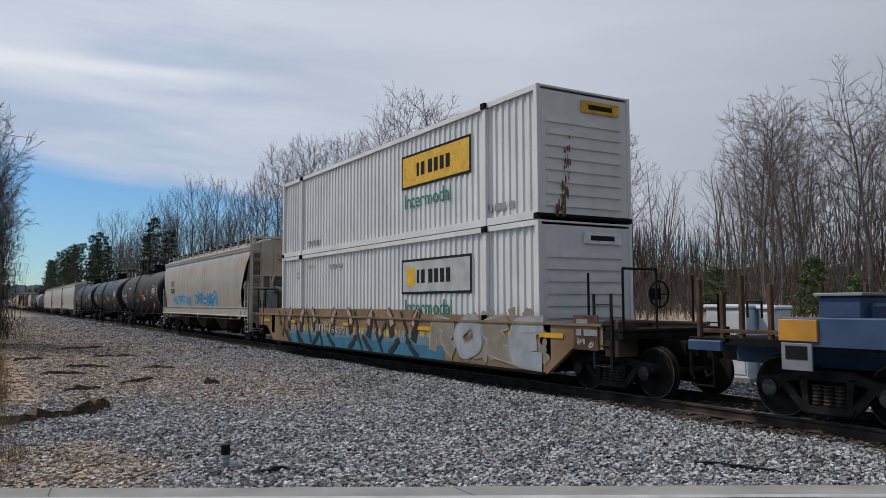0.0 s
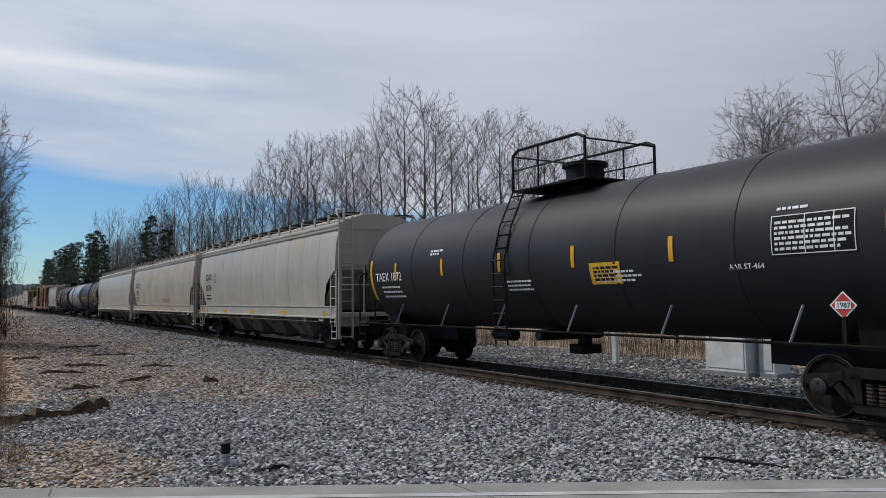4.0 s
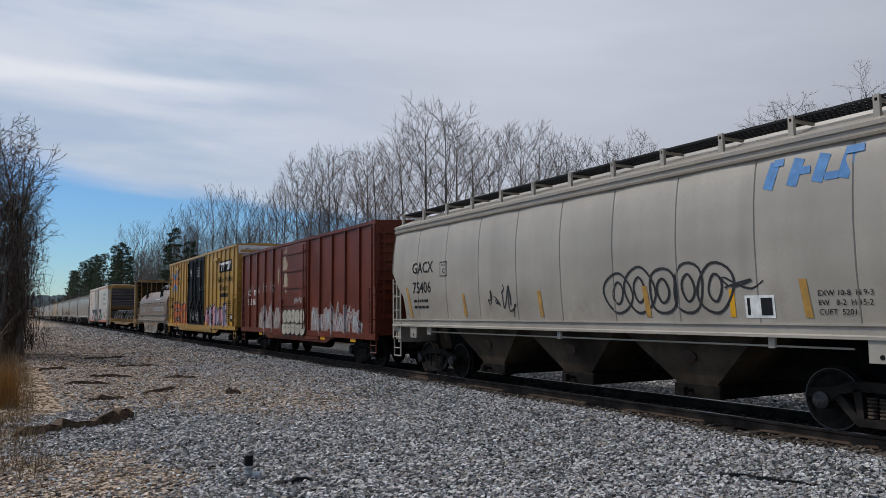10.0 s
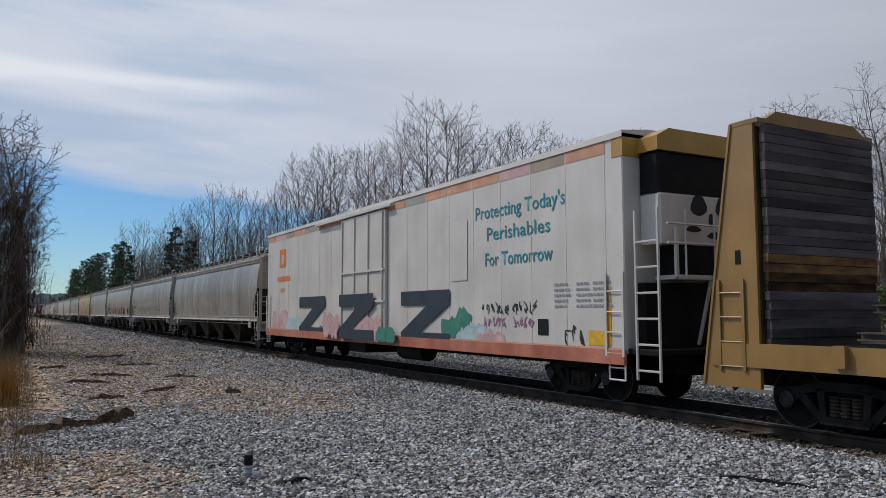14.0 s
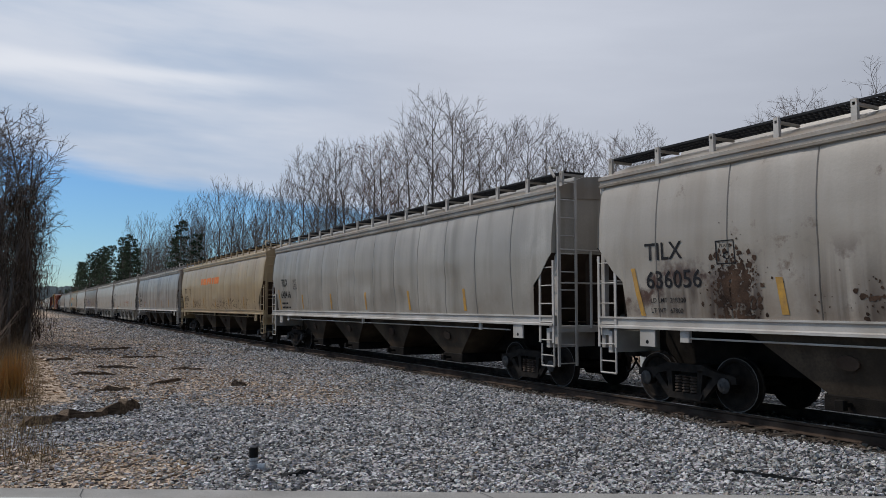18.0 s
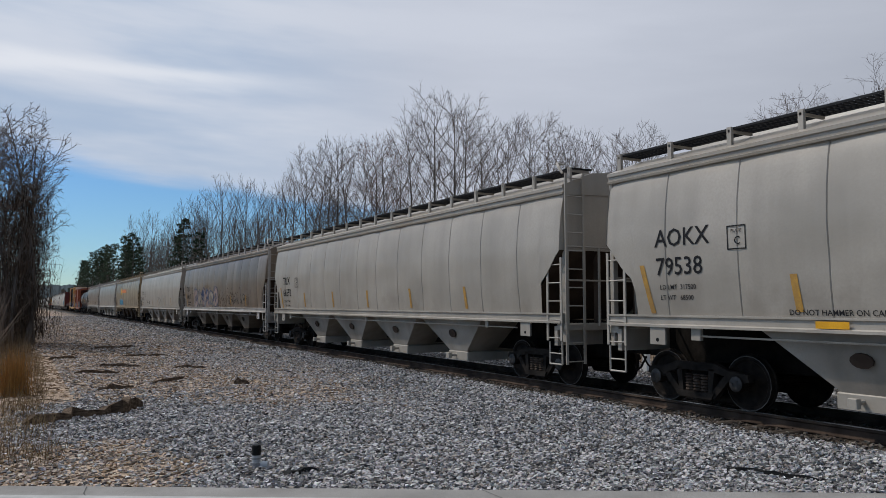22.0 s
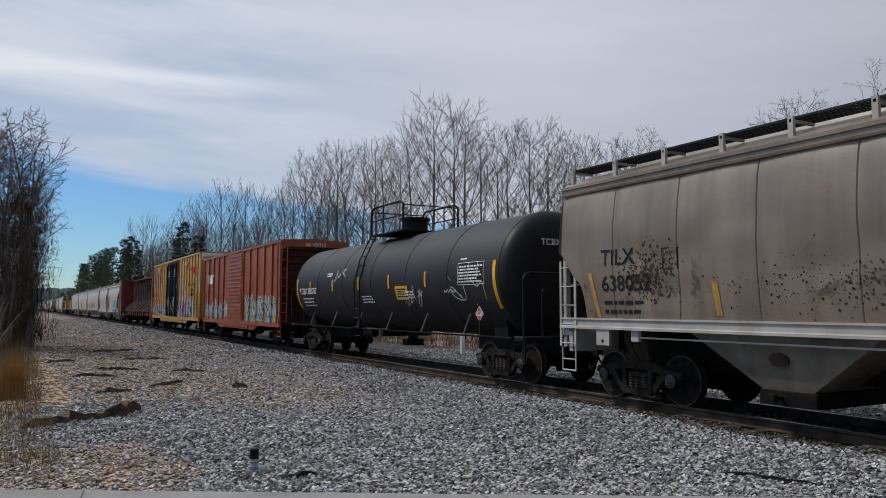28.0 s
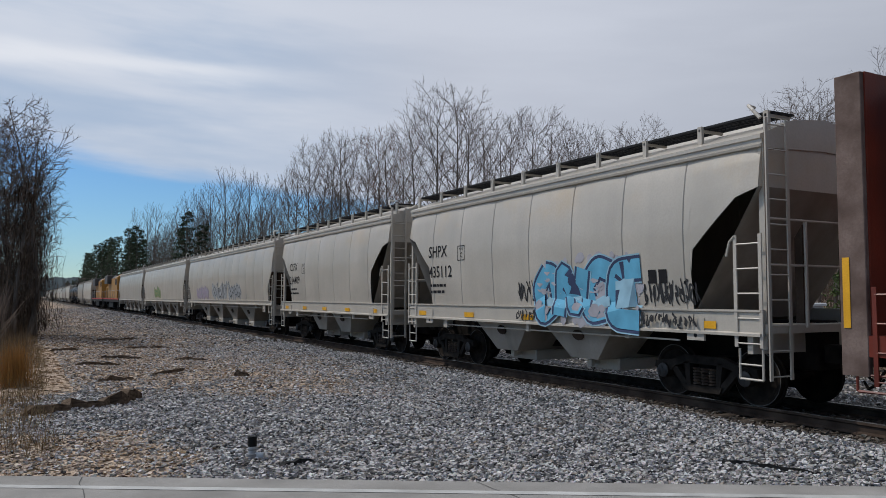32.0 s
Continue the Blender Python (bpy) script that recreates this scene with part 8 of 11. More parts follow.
sprayed(car, -3.9, -8.5, 0.40, 1.46, [5, 6, 8, 1], [SPRAY["clay"], SPRAY["grey"]], SPRAY["putty"], None, side, 0.30, 0.06, lift=0.012, glow=SPRAY["clay"], rim=0.045)
for k, (y, d, za, zb) in enumerate(((8.0, 0.25, 1.5, 0.9), (7.2, -0.3, 1.45, 0.5), (6.1, 0.3, 1.1, 0.36), (5.0, 0.35, 1.5, 0.4), (3.9, 0.3, 1.3, 0.36), (0.9, 0.45, 1.5, 0.35), (-0.4, 0.5, 1.5, 0.36), (-1.3, -0.4, 1.2, 0.6), (-2.2, 0.6, 1.5, 0.36), (-3.2, -0.3, 1.5, 0.9))):
    g = Geo()
    ribbon(g, [(y, za), (y - d * 0.6, (za + zb) / 2 + 0.05), (y - d * 0.5, (za + zb) / 2 - 0.05), (y - d * 1.3, zb)], 0.09, 0.0135 + 0.0004 * k, flat_side(1.474))
    part("graffiti_slash", g, SPRAY["black"], car, "black sprayed slash")
part("label_panel", Geo().soft_box(-1.49, -1.46, -10.1, -9.4, 0.84, 1.50, 0.01), RUST_POST, car, "dark brown framed label panel")
bars(car, -9.5, 1.30, 0.45, 2, 0.12, GREY_INK, flat_side(1.492))
graffiti(car, -9.5, -10.0, 0.88, 1.06, [], SPRAY["putty"], flat_side(1.486), 15, 3, thin=True)
part("ledge", Geo().across([(-3.3, 1.32), (-8.2, 1.32), (-8.35, 1.46), (-3.2, 1.46)], -1.47, -1.42), WELL_TAN, car)
for y in (9.4, 6.5, 1.4, -3.5, -7.6, -8.7):
    plate(car, y, 1.08, 0.75, 0.10, YELLOW_TAPE, side, 0.02, "reflector")
mid = 20.72
for k, z in ((0, 0.605), (1, 3.52)):
    c = container(mid, z, "white corrugated shipping container, " + ("stacked on another one" if k else "standing in the well car"), BOX_WHITE)
    cs = flat_side(1.304)
    zz = 1.75
    p = plate(c, -3.6, zz + 0.1, 3.6, 0.95, BLACK_INK, cs, 0.004, "logo_panel", "yellow panel with a dark border")
    plate(c, -3.6, zz + 0.1, 3.45, 0.82, YELLOW_INK if k else SPRAY["white"], cs, 0.008, "logo_field")
    for q, w2 in ((-2.75, 0.13), (-3.02, 0.2), (-3.42, 0.22), (-3.72, 0.2), (-4.02, 0.2), (-4.32, 0.2)):
        plate(c, q, zz + 0.1, w2, 0.36, BLACK_INK, flat_side(1.312), 0.004, "logo_bar")
    plate(c, -2.35, zz + 0.1, 0.5, 0.5, YELLOW_INK, cs, 0.012, "logo_mark")
    writing(c, "Intermodal", -1.95, zz - 0.92, 0.42, GREEN_INK, cs)
    bars(c, -6.0, 0.32, 1.2, 1, 0.16, GREY_INK, cs)
    if k:
        writing(c, "TOP LIFT ONLY", 5.52, 0.26, 0.20, BLACK_INK, cs, 1.26)
    else:
        writing(c, "STACKING 3 HIGH", 5.47, 2.38, 0.13, GREY_INK, cs, 0.75)
        bars(c, 3.51, 2.32, 1.15, 1, 0.13, GREY_INK, cs)
        bars(c, 6.6, 2.2, 0.7, 2, 0.09, GREY_INK, cs, 1.8)
    g = Geo()
    part("logo_panel", Geo().box(-0.15, 0.95, -8.1, -8.09, 2.42, 2.68), YELLOW_INK if k else WHITE_INK, c, "small logo panel")
    part("logo_bar", Geo().box(0.05, 0.75, -8.105, -8.095, 2.49, 2.60), BLACK_INK, c)
    if k:
        run, g = random.Random(8), Geo()
        for i in range(60):
            z = 0.12 + 1.85 * run.random() ** 1.5
            x = -0.72 + 0.12 * z + run.gauss(0, 0.07 * (1.3 - z * 0.5))
            r = run.uniform(0.02, 0.075) * (1.25 - z * 0.45)
            g.add([(x + r * 0.5 * math.cos(k * 1.05) * run.uniform(0.6, 1.3), -8.0885 - 0.0001 * (i % 20), z + 1.8 * r * math.sin(k * 1.05) * run.uniform(0.6, 1.3)) for k in range(6)], [tuple(range(6))])
        part("rust_stain", g, RUST, c, "brown rust run below a dent")["kind"] = "stuff"

hopper(31.95, 51.7, RUSTY_CREAM, "cream grain hopper car with rust along the roof and blue graffiti", "grain", 3, marks=None, dent=0.006, under=GRIMY_SHADED, gate=STEEL)
car = FLEET[-1][0]
cream_car, e = car, -(51.7 - 31.95) / 2 + 0.72
part("end_sheet", Geo().soft_box(-1.0, 1.0, e - 0.03, e + 0.05, 2.95, 4.12, 0.01), RUSTY_CREAM, car, "upright end sheet with car number")
for x in (-0.97, -0.42, 0.42, 0.97):
    part("end_rib", Geo().box(x - 0.04, x + 0.04, e - 0.09, e - 0.03, 2.95, 4.12), RUSTY_CREAM, car)
for x in (-0.45, 0.5):
    part("end_brace", Geo().path([(x, e - 0.05, 3.0), (x * 1.25, e - 0.12, 2.6), (x * 0.9, e - 0.1, 1.3)], 0.06, 6), RUSTY_CREAM, car)
part("hand_rail", Geo().path([(-1.45, e - 0.1, 2.42), (1.45, e - 0.1, 2.42)], 0.022, 6), RUSTY_CREAM, car)
part("end_frame", Geo().path([(-1.45, e - 0.1, 1.3), (-1.45, e - 0.1, 4.62), (1.45, e - 0.1, 4.62), (1.45, e - 0.1, 1.3)], 0.05, 5), RUSTY_CREAM, car)
ladder(car, -1.44, e - 0.16, 0.46, 0.6, 4.6, RUSTY_CREAM, -90)
part("valve_box", Geo().soft_box(-0.75, -0.3, e - 0.3, e + 0.3, 1.4, 2.35, 0.05).bar((-0.55, e - 0.35, 2.35), (-0.1, e - 0.35, 2.3), 0.16, 10), GREY_STEEL, car, "brake valve and reservoir")
writing(car, "CEFX", 6.75, 2.80, 0.30, BLACK_INK, HOPPER_SIDE)
writing(car, "76088", 6.75, 2.36, 0.30, BLACK_INK, HOPPER_SIDE)
graffiti(car, 6.0, 1.6, 1.65, 2.35, [SPRAY["sky"], SPRAY["blue"]], SPRAY["black"], HOPPER_SIDE, 21, 5)
graffiti(car, 0.6, -4.0, 1.65, 2.4, [SPRAY["blue"], SPRAY["sky"]], SPRAY["black"], HOPPER_SIDE, 22, 5)

tank(51.7, 70.2, TANK_BROWN, "dusty black tank car with white lettering and yellow panel", marks="GBRX 702091")
tank(70.2, 89.4, TANK_BLACK, "glossy black tank car with white lettering", marks="TCBX 306103")
tank(89.4, 108.1, TANK_BLACK, "black tank car with a bare metal band at one end", marks="TAEX 1872", placard=True)
hopper(108.1, 127.5, WHITE_CAR, "clean white covered hopper car", "notch", 4, marks=("EQUX", "18796"), under=BAY_TAN, gate=END_GRIME_SHADE, dent=0.012)
hopper(127.5, 148.1, RUSTY_CREAM, "cream covered hopper car with rust stains under the roof edge", "notch", 4, marks=("EQUX", "13715"), under=BAY_TAN, gate=END_GRIME_SHADE, dent=0.016, seams=8)
writing(FLEET[-1][0], "LINED CAR-WEAR RUBBER SHOES WHEN ENTERING CAR.", -1.0, 1.86, 0.075, RED_INK, HOPPER_SIDE, 2.3)
writing(FLEET[-1][0], "SHARP OBJECTS MUST NOT CONTACT LINING.", -1.02, 1.74, 0.075, RED_INK, HOPPER_SIDE, 1.85)
hopper(148.1, 168.8, WHITE_CAR, "white covered hopper car with faint rust along the roof", "notch", 4, marks=("EQUX", "015244"), under=BAY_TAN, gate=END_GRIME_SHADE, ink=GREY_INK, dent=0.012, seams=10)
tank(168.8, 185.1, TANK_BLACK, "black tank car with yellow lettering", marks="UTLX 671189", ink=YELLOW_INK, hold=(6.54, 2.16, 2.22), platform_y=0.4)
writing(FLEET[-1][0], "HOT ASPHALT", -5.2, 3.02, 0.13, YELLOW_INK, tank_side)
tank(185.1, 200.4, TANK_GREY, "grey-blue tank car with faded yellow lettering", marks="UTLX 6", ink=YELLOW_INK, panel=True)
tank(200.4, 218.8, TANK_BROWN, "dusty brown-black tank car with white lettering", marks="GBRX 702082")
hopper(218.8, 235.9, AGED_WHITE, "off-white covered hopper car with a blue logo and black tag", "long", 3, marks=("GACX", "75406"), dent=0.008, under=GRIMY_SHADED, gate=STEEL)
car = FLEET[-1][0]
loops(car, -1.4, -4.2, 1.70, 2.6, 5, SPRAY["black"], HOPPER_SIDE, 31)
graffiti(car, -4.0, -4.8, 2.0, 2.35, [], SPRAY["black"], HOPPER_SIDE, 33, 1, thin=True)
graffiti(car, 2.75, 1.6, 1.68, 2.4, [], SPRAY["black"], HOPPER_SIDE, 32, 4, thin=True)
for pts in [[(y, 3.54 + d), (y - 0.12, 3.93 + d)] for y, d in ((-4.94, 0), (-5.34, 0), (-5.74, 0), (-6.12, 0))] + [[(-5.04, 3.92), (-5.2, 3.92)], [(-5.44, 3.74), (-5.64, 3.74)], [(-5.86, 3.60), (-6.06, 3.60)], [(-6.16, 3.92), (-6.42, 3.92)]]:
    g = Geo()
    ribbon(g, pts, 0.17 if abs(pts[0][0] - pts[1][0]) < 0.13 else 0.11, 0.006 + 0.002 * (pts[0][1] == pts[1][1]), skin(car, HOPPER_SIDE))
    part("logo_bar", g, BLUE_INK, car, "blue bar of the owner's mark")
plate(car, -4.72, 1.81, 0.52, 0.34, WHITE_INK, HOPPER_SIDE, 0.005, "data_plate", "white-edged black data panel")
for y in (-4.60, -4.84):
    plate(car, y, 1.81, 0.20, 0.26, BLACK_INK, HOPPER_SIDE, 0.009, "data_panel")
plate(car, -4.23, 1.87, 0.10, 0.44, YELLOW_TAPE, HOPPER_SIDE, 0.006, "reflector")
for k, text in enumerate(("EXW 10-8  H 9-3", "EW   8-2  H 15-2", "CUFT  5201")):
    writing(car, text, -5.68, 1.95 - 0.13 * k, 0.08, BLACK_INK, HOPPER_SIDE)

car, side, half = box_car(235.9, 252.7, RED_CAR, "oxide-red box car with chalky white graffiti", 4.68, "plug", None, 1, 6, dw=3.18)
writing(car, "BK    TY", half - 1.6, 2.55, 0.28, WHITE_INK, side)
writing(car, "152  867", half - 1.6, 2.15, 0.28, WHITE_INK, side)
graffiti(car, 4.9, 1.7, 0.78, 2.3, [SPRAY["chalk"], SPRAY["putty"]], SPRAY["rust"], side, 41, 6, halo=SPRAY["chalk"], fat=0.3)
for z in (0.88, 1.34):
    sprayed(car, 1.25 - (z > 1) * 0.15, -1.45, z, z + 0.56, [6, 6, 6, 6, 6], [SPRAY["cream"]], SPRAY["black"], None, flat_side(1.605 + 0.02 * (z > 1)), 0.24, 0.0, rim=0.035)
graffiti(car, -2.0, -6.6, 0.9, 2.2, [SPRAY["chalk"], SPRAY["grey"]], SPRAY["rust"], side, 43, 7, halo=SPRAY["chalk"], fat=0.25)
for k, (ya, yb) in enumerate(((6.6, 5.9), (5.6, 4.8), (4.4, 3.8), (3.4, 2.7))):
    graffiti(car, ya, yb, 2.55, 3.2, [], SPRAY["chalk"], side, 46 + k, 2, thin=True)
graffiti(car, -0.2, -1.2, 2.05, 2.4, [], SPRAY["white"], flat_side(1.60), 45, 4, thin=True)
run = random.Random(77)
for y, z, w2, h2, x in ((1.0, 3.75, 0.22, 0.5, 1.595), (0.9, 2.95, 0.2, 0.4, 1.595), (2.15, 3.4, 0.06, 0.3, 1.572)):
    g = Geo()
    for i in range(70):
        p, q, r = y + run.gauss(0, w2 * 0.5), z + run.gauss(0, h2 * 0.5), run.uniform(0.03, 0.09)
        g.add([(-(x + 0.00003 * i), p + r * math.cos(k * 0.9) * run.uniform(0.6, 1.3), q + r * 1.3 * math.sin(k * 0.9) * run.uniform(0.6, 1.3)) for k in range(7)], [tuple(range(7))])
    part("patch", g, SPRAY["buff"], car, "worn tan patch in the paint")["kind"] = "stuff"
for y in (4.6, 2.2, -3.2, -6.0):
    plate(car, y, 0.86, 0.45, 0.12, YELLOW_TAPE, flat_side(1.535), 0.006, "reflector")


def spray_mist(tint):
    """Thin sprayed paint that covers the sheet in the middle and fades out at its edges."""
    m = bpy.data.materials.new("spray_mist")
    m.use_nodes = True
    n, l = m.node_tree.nodes, m.node_tree.links
    p = n["Principled BSDF"]
    p.inputs["Base Color"].default_value, p.inputs["Roughness"].default_value = (*tint, 1), 0.6
    co, mp, ball, fog = n.new("ShaderNodeTexCoord"), n.new("ShaderNodeMapping"), n.new("ShaderNodeTexGradient"), n.new("ShaderNodeTexNoise")
    mp.inputs["Location"].default_value, mp.inputs["Scale"].default_value = (0, -1, -1), (0, 2, 2)
    ball.gradient_type = "SPHERICAL"
    fog.inputs["Scale"].default_value, fog.inputs["Detail"].default_value = 2.2, 4.0
    l.new(co.outputs["Generated"], mp.inputs[0])
    l.new(mp.outputs[0], ball.inputs[0])
    l.new(co.outputs["Object"], fog.inputs["Vector"])
    r1, x = n.new("ShaderNodeMapRange"), n.new("ShaderNodeMath")
    r1.inputs["From Min"].default_value, r1.inputs["From Max"].default_value = 0.38, 0.62
    x.operation = "MULTIPLY"
    l.new(fog.outputs["Fac"], r1.inputs["Value"])
    l.new(ball.outputs["Fac"], x.inputs[0])
    l.new(r1.outputs[0], x.inputs[1])
    l.new(x.outputs[0], p.inputs["Alpha"])
    return m


def pool_box(y0, y1, label, seed, low, wide):
    paint = YELLOW_CAR if seed == 51 else FADED_YELLOW
    car, side, half = box_car(y0, y1, paint, label, 5.30, "plug", DOOR_BLACK, 2, 8, roof_mat=paint, pitch=0.927, dw=4.56)
    writing(car, "next\nload", 8.73, 4.03, 0.21, BLACK_INK, side)
    writing(car, "any\nroad", 5.98, 4.0, 0.21, BLACK_INK, side)
    for pts, ink, wd in (([(7.80, 4.50), (7.22, 4.12), (7.02, 3.93), (7.22, 3.72), (7.74, 3.32)], BLUE_INK, 0.22), ([(6.95, 4.14), (6.36, 4.56)], BLUE_INK, 0.22), ([(6.95, 3.70), (6.36, 3.28)], BLUE_INK, 0.22),
                         ([(7.80, 4.22), (7.34, 3.94), (7.80, 3.62)], ORANGE_INK, 0.2), ([(6.33, 4.28), (6.80, 3.93), (6.33, 3.58)], ORANGE_INK, 0.2)):
        g = Geo()
        ribbon(g, pts, wd, 0.008, side)
        part("cross_mark", g, ink, car, "blue and orange crossing bands")
    for text, y, z, wd in (("TB", 8.68, 2.60, 0.52), ("OX", 7.86, 2.61, 0.58), ("66", 8.70, 2.14, 0.56), ("03" if low and seed == 51 else "18", 7.86, 2.14, 0.58)):
        writing(car, text, y, z, 0.25, BLACK_INK, side, wd)
    if seed == 51:
        plate(car, 6.48, 2.27, 0.86, 0.50, SPRAY["black"], side, 0.004, "graffiti_block", "black sprayed block behind the last figures")
        writing(car, "3", 6.77, 2.15, 0.25, WHITE_INK, flat_side(1.573))
        writing(car, "0", 6.38, 2.15, 0.25, WHITE_INK, flat_side(1.573))
        writing(car, "LD LMT", 8.62, 1.58, 0.085, BLACK_INK, side)
        writing(car, "LT WT", 8.62, 1.42, 0.085, BLACK_INK, side)
        writing(car, "205700", 7.80, 1.57, 0.085, BLACK_INK, side)
        writing(car, "80300", 7.74, 1.41, 0.085, BLACK_INK, side)
        plate(car, 8.38, 1.30, 0.62, 0.24, YELLOW_TAPE, side, 0.012, "reflector")
        plate(car, 8.38, 1.06, 0.58, 0.22, BLACK_INK, side, 0.010, "label_border")
        plate(car, 8.38, 1.06, 0.53, 0.17, YELLOW_INK, side, 0.014, "decal", "yellow warning label")
        graffiti(car, 9.25, 8.95, 3.55, 3.75, [], SPRAY["white"], side, 7, 3, thin=True)
        graffiti(car, 7.7, 7.25, 1.68, 1.9, [], SPRAY["black"], side, 8, 3, thin=True)
        writing(car, "CLOSE THIS", 1.67, 4.36, 0.10, WHITE_INK, flat_side(1.60))
        writing(car, "BEFORE CLO", 1.64, 4.21, 0.10, WHITE_INK, flat_side(1.60))
        writing(car, "MAIN DOO", 1.45, 4.06, 0.10, WHITE_INK, flat_side(1.60))
        writing(car, "OPEN", 1.3, 2.36, 0.09, WHITE_INK, flat_side(1.60))
    else:
        writing(car, "5", 6.77, 2.14, 0.25, BLACK_INK, side)
    part("grab_rail", Geo().path([(-1.62, 7.95, 2.42), (-1.64, 7.9, 2.44), (-1.64, 7.3, 2.44), (-1.62, 7.25, 2.42)], 0.012, 5), BLACK, car)
    part("door_stop", Geo().soft_box(-1.64, -1.50, 5.42, 6.42, 4.66, 4.86, 0.01), YELLOW_CAR, car)
    # the owner's mark as plain shapes: two hooked blocks and a cross
    first = seed == 51
    ink = WHITE_INK if first else RED_INK
    if first:
        plate(car, -6.95, 4.24, 2.62, 0.60, BLACK_INK, side, 0.004, "logo_panel", "black logo panel")
        writing(car, "Railcar Pooling", -5.29, 3.42, 0.30, BLACK_INK, side, 3.3)
        writing(car, "Experts", -6.0, 2.98, 0.30, BLACK_INK, side, 1.6)
        bars(car, -6.05, 2.62, 1.4, 1, 0.2, BLACK_INK, side)
    else:
        writing(car, "Railcar Pooling", -5.98, 3.16, 0.26, BLACK_INK, side, 2.05)
        writing(car, "Experts", -6.45, 2.80, 0.26, BLACK_INK, side, 1.0)
        bars(car, -6.45, 2.5, 1.0, 1, 0.17, BLACK_INK, side)
    yl, yr, zc, hh = (-5.85, -8.05, 4.24, 0.42) if first else (-6.3, -8.3, 4.14, 0.40)
    sp = yl - yr
    for pts in [[(yl, zc + hh / 2 - 0.05), (yr, zc + hh / 2 - 0.05)]] + [[(yl - sp * u, zc + hh / 2 - 0.1), (yl - sp * (u - 0.05), zc - hh / 2)] for u in ((0.18, 0.48, 0.78, 0.95) if first else (0.16, 0.46))] + ([] if first else [[(yl - sp * 0.64, zc - hh / 2 - 0.06), (yr, zc + hh / 2 + 0.16)], [(yl - sp * 0.64, zc + hh / 2 - 0.05), (yr, zc - hh / 2 - 0.10)]]):
        g = Geo()
        ribbon(g, pts, 0.13 if first else 0.22, 0.009, side)
        part("logo_bar", g, ink, car, "slanted bar of the owner's mark")
    bars(car, -7.6, 2.36, 0.45, 9, 0.035, GREY_INK if not first else BLACK_INK, side, 3.2)
    bars(car, -8.1, 2.36, 0.2, 9, 0.035, GREY_INK if not first else BLACK_INK, side, 3.2)
    if first:
        plate(car, -8.48, 1.42, 0.72, 0.56, BLACK_INK, side, 0.006, "data_panel", "dark data panel")
        bars(car, -8.18, 1.58, 0.6, 2, 0.06, WHITE_INK, lambda z, y=0.0: side(z, y) + 0.004)
        plate(car, -8.5, 1.25, 0.6, 0.16, YELLOW_TAPE, side, 0.012, "reflector")
    plate(car, -8.05, 0.96, 0.55, 0.16, BLACK_INK, side, 0.014, "label_border")
    plate(car, -8.05, 0.96, 0.50, 0.12, YELLOW_INK, side, 0.018, "decal", "yellow warning label")
    plate(car, -8.52, 1.6, 0.07, 0.9, YELLOW_TAPE, side, 0.01, "reflector")
    part("door_stop", Geo().soft_box(-1.64, -1.50, -5.67, -4.72, 4.62, 4.76, 0.01), YELLOW_CAR, car)
    if not first:
        graffiti(car, -8.65, -9.2, 2.9, 4.05, [], SPRAY["sky"], side, seed + 5, 2, thin=True)
        graffiti(car, -7.5, -8.35, 1.0, 1.4, [], SPRAY["sky"], side, seed + 6, 4, thin=True)
        graffiti(car, -2.7, -4.1, 3.0, 3.5, [], SPRAY["haze"], side, seed + 7, 4, thin=True)
        graffiti(car, -2.7, -4.1, 3.05, 3.55, [], SPRAY["haze"], side, seed + 8, 5, thin=True)
    if not first:
        for y, z, w2, h2, tint in ((-3.4, 3.6, 1.9, 1.3, (0.42, 0.40, 0.62)), (-4.2, 2.5, 3.6, 1.3, (0.55, 0.42, 0.46)), (-6.0, 2.2, 1.9, 1.3, (0.50, 0.40, 0.50)), (-7.0, 1.9, 1.3, 1.1, (0.38, 0.46, 0.66)), (-3.0, 2.3, 1.3, 0.9, (0.36, 0.44, 0.66)), (-8.9, 3.4, 0.7, 1.5, (0.22, 0.40, 0.60))):
            plate(car, y, z, w2, h2, spray_mist(tint), side, 0.003, "graffiti_mist", "faded mist of sprayed paint")
        for k, text in enumerate(("IMPORTANT", "CLOSE THIS DOOR", "BEFORE CLOSING", "MAIN DOOR")):
            writing(car, text, 1.75 - (0.18 if k in (0, 3) else 0), 4.34 - 0.15 * k, 0.095, WHITE_INK, flat_side(1.60), 0.62 if k in (0, 3) else 0.98)
    for k, text in enumerate(("CLOSE AND LOCK", "BOTH DOORS", "BEFORE", "MOVING CAR")):
        writing(car, text, -0.35 - (0.0, 0.14, 0.26, 0.10)[k], 4.42 - 0.16 * k, 0.10, WHITE_INK, flat_side(1.60), (1.0, 0.74, 0.48, 0.80)[k])
    bars(car, -1.15, 3.25, 0.75, 2, 0.06, WHITE_INK, flat_side(1.60), 1.9)
    for y in (1.95, 0.62, -0.28, -1.62):
        rod = part("lock_rod", Geo().bar((-1.665, y, 1.22), (-1.665, y, 4.86), 0.03, 8).soft_box(-1.70, -1.58, y - 0.06, y + 0.06, 1.18, 1.32, 0.01).soft_box(-1.70, -1.58, y - 0.06, y + 0.06, 4.74, 4.88, 0.01), DOOR_BLACK, car, "black door locking rod")
        for z in (2.68, 3.83):
            part("rod_guide", Geo().soft_box(-1.70, -1.59, y - 0.09, y + 0.09, z - 0.06, z + 0.06, 0.01), BLACK, rod)
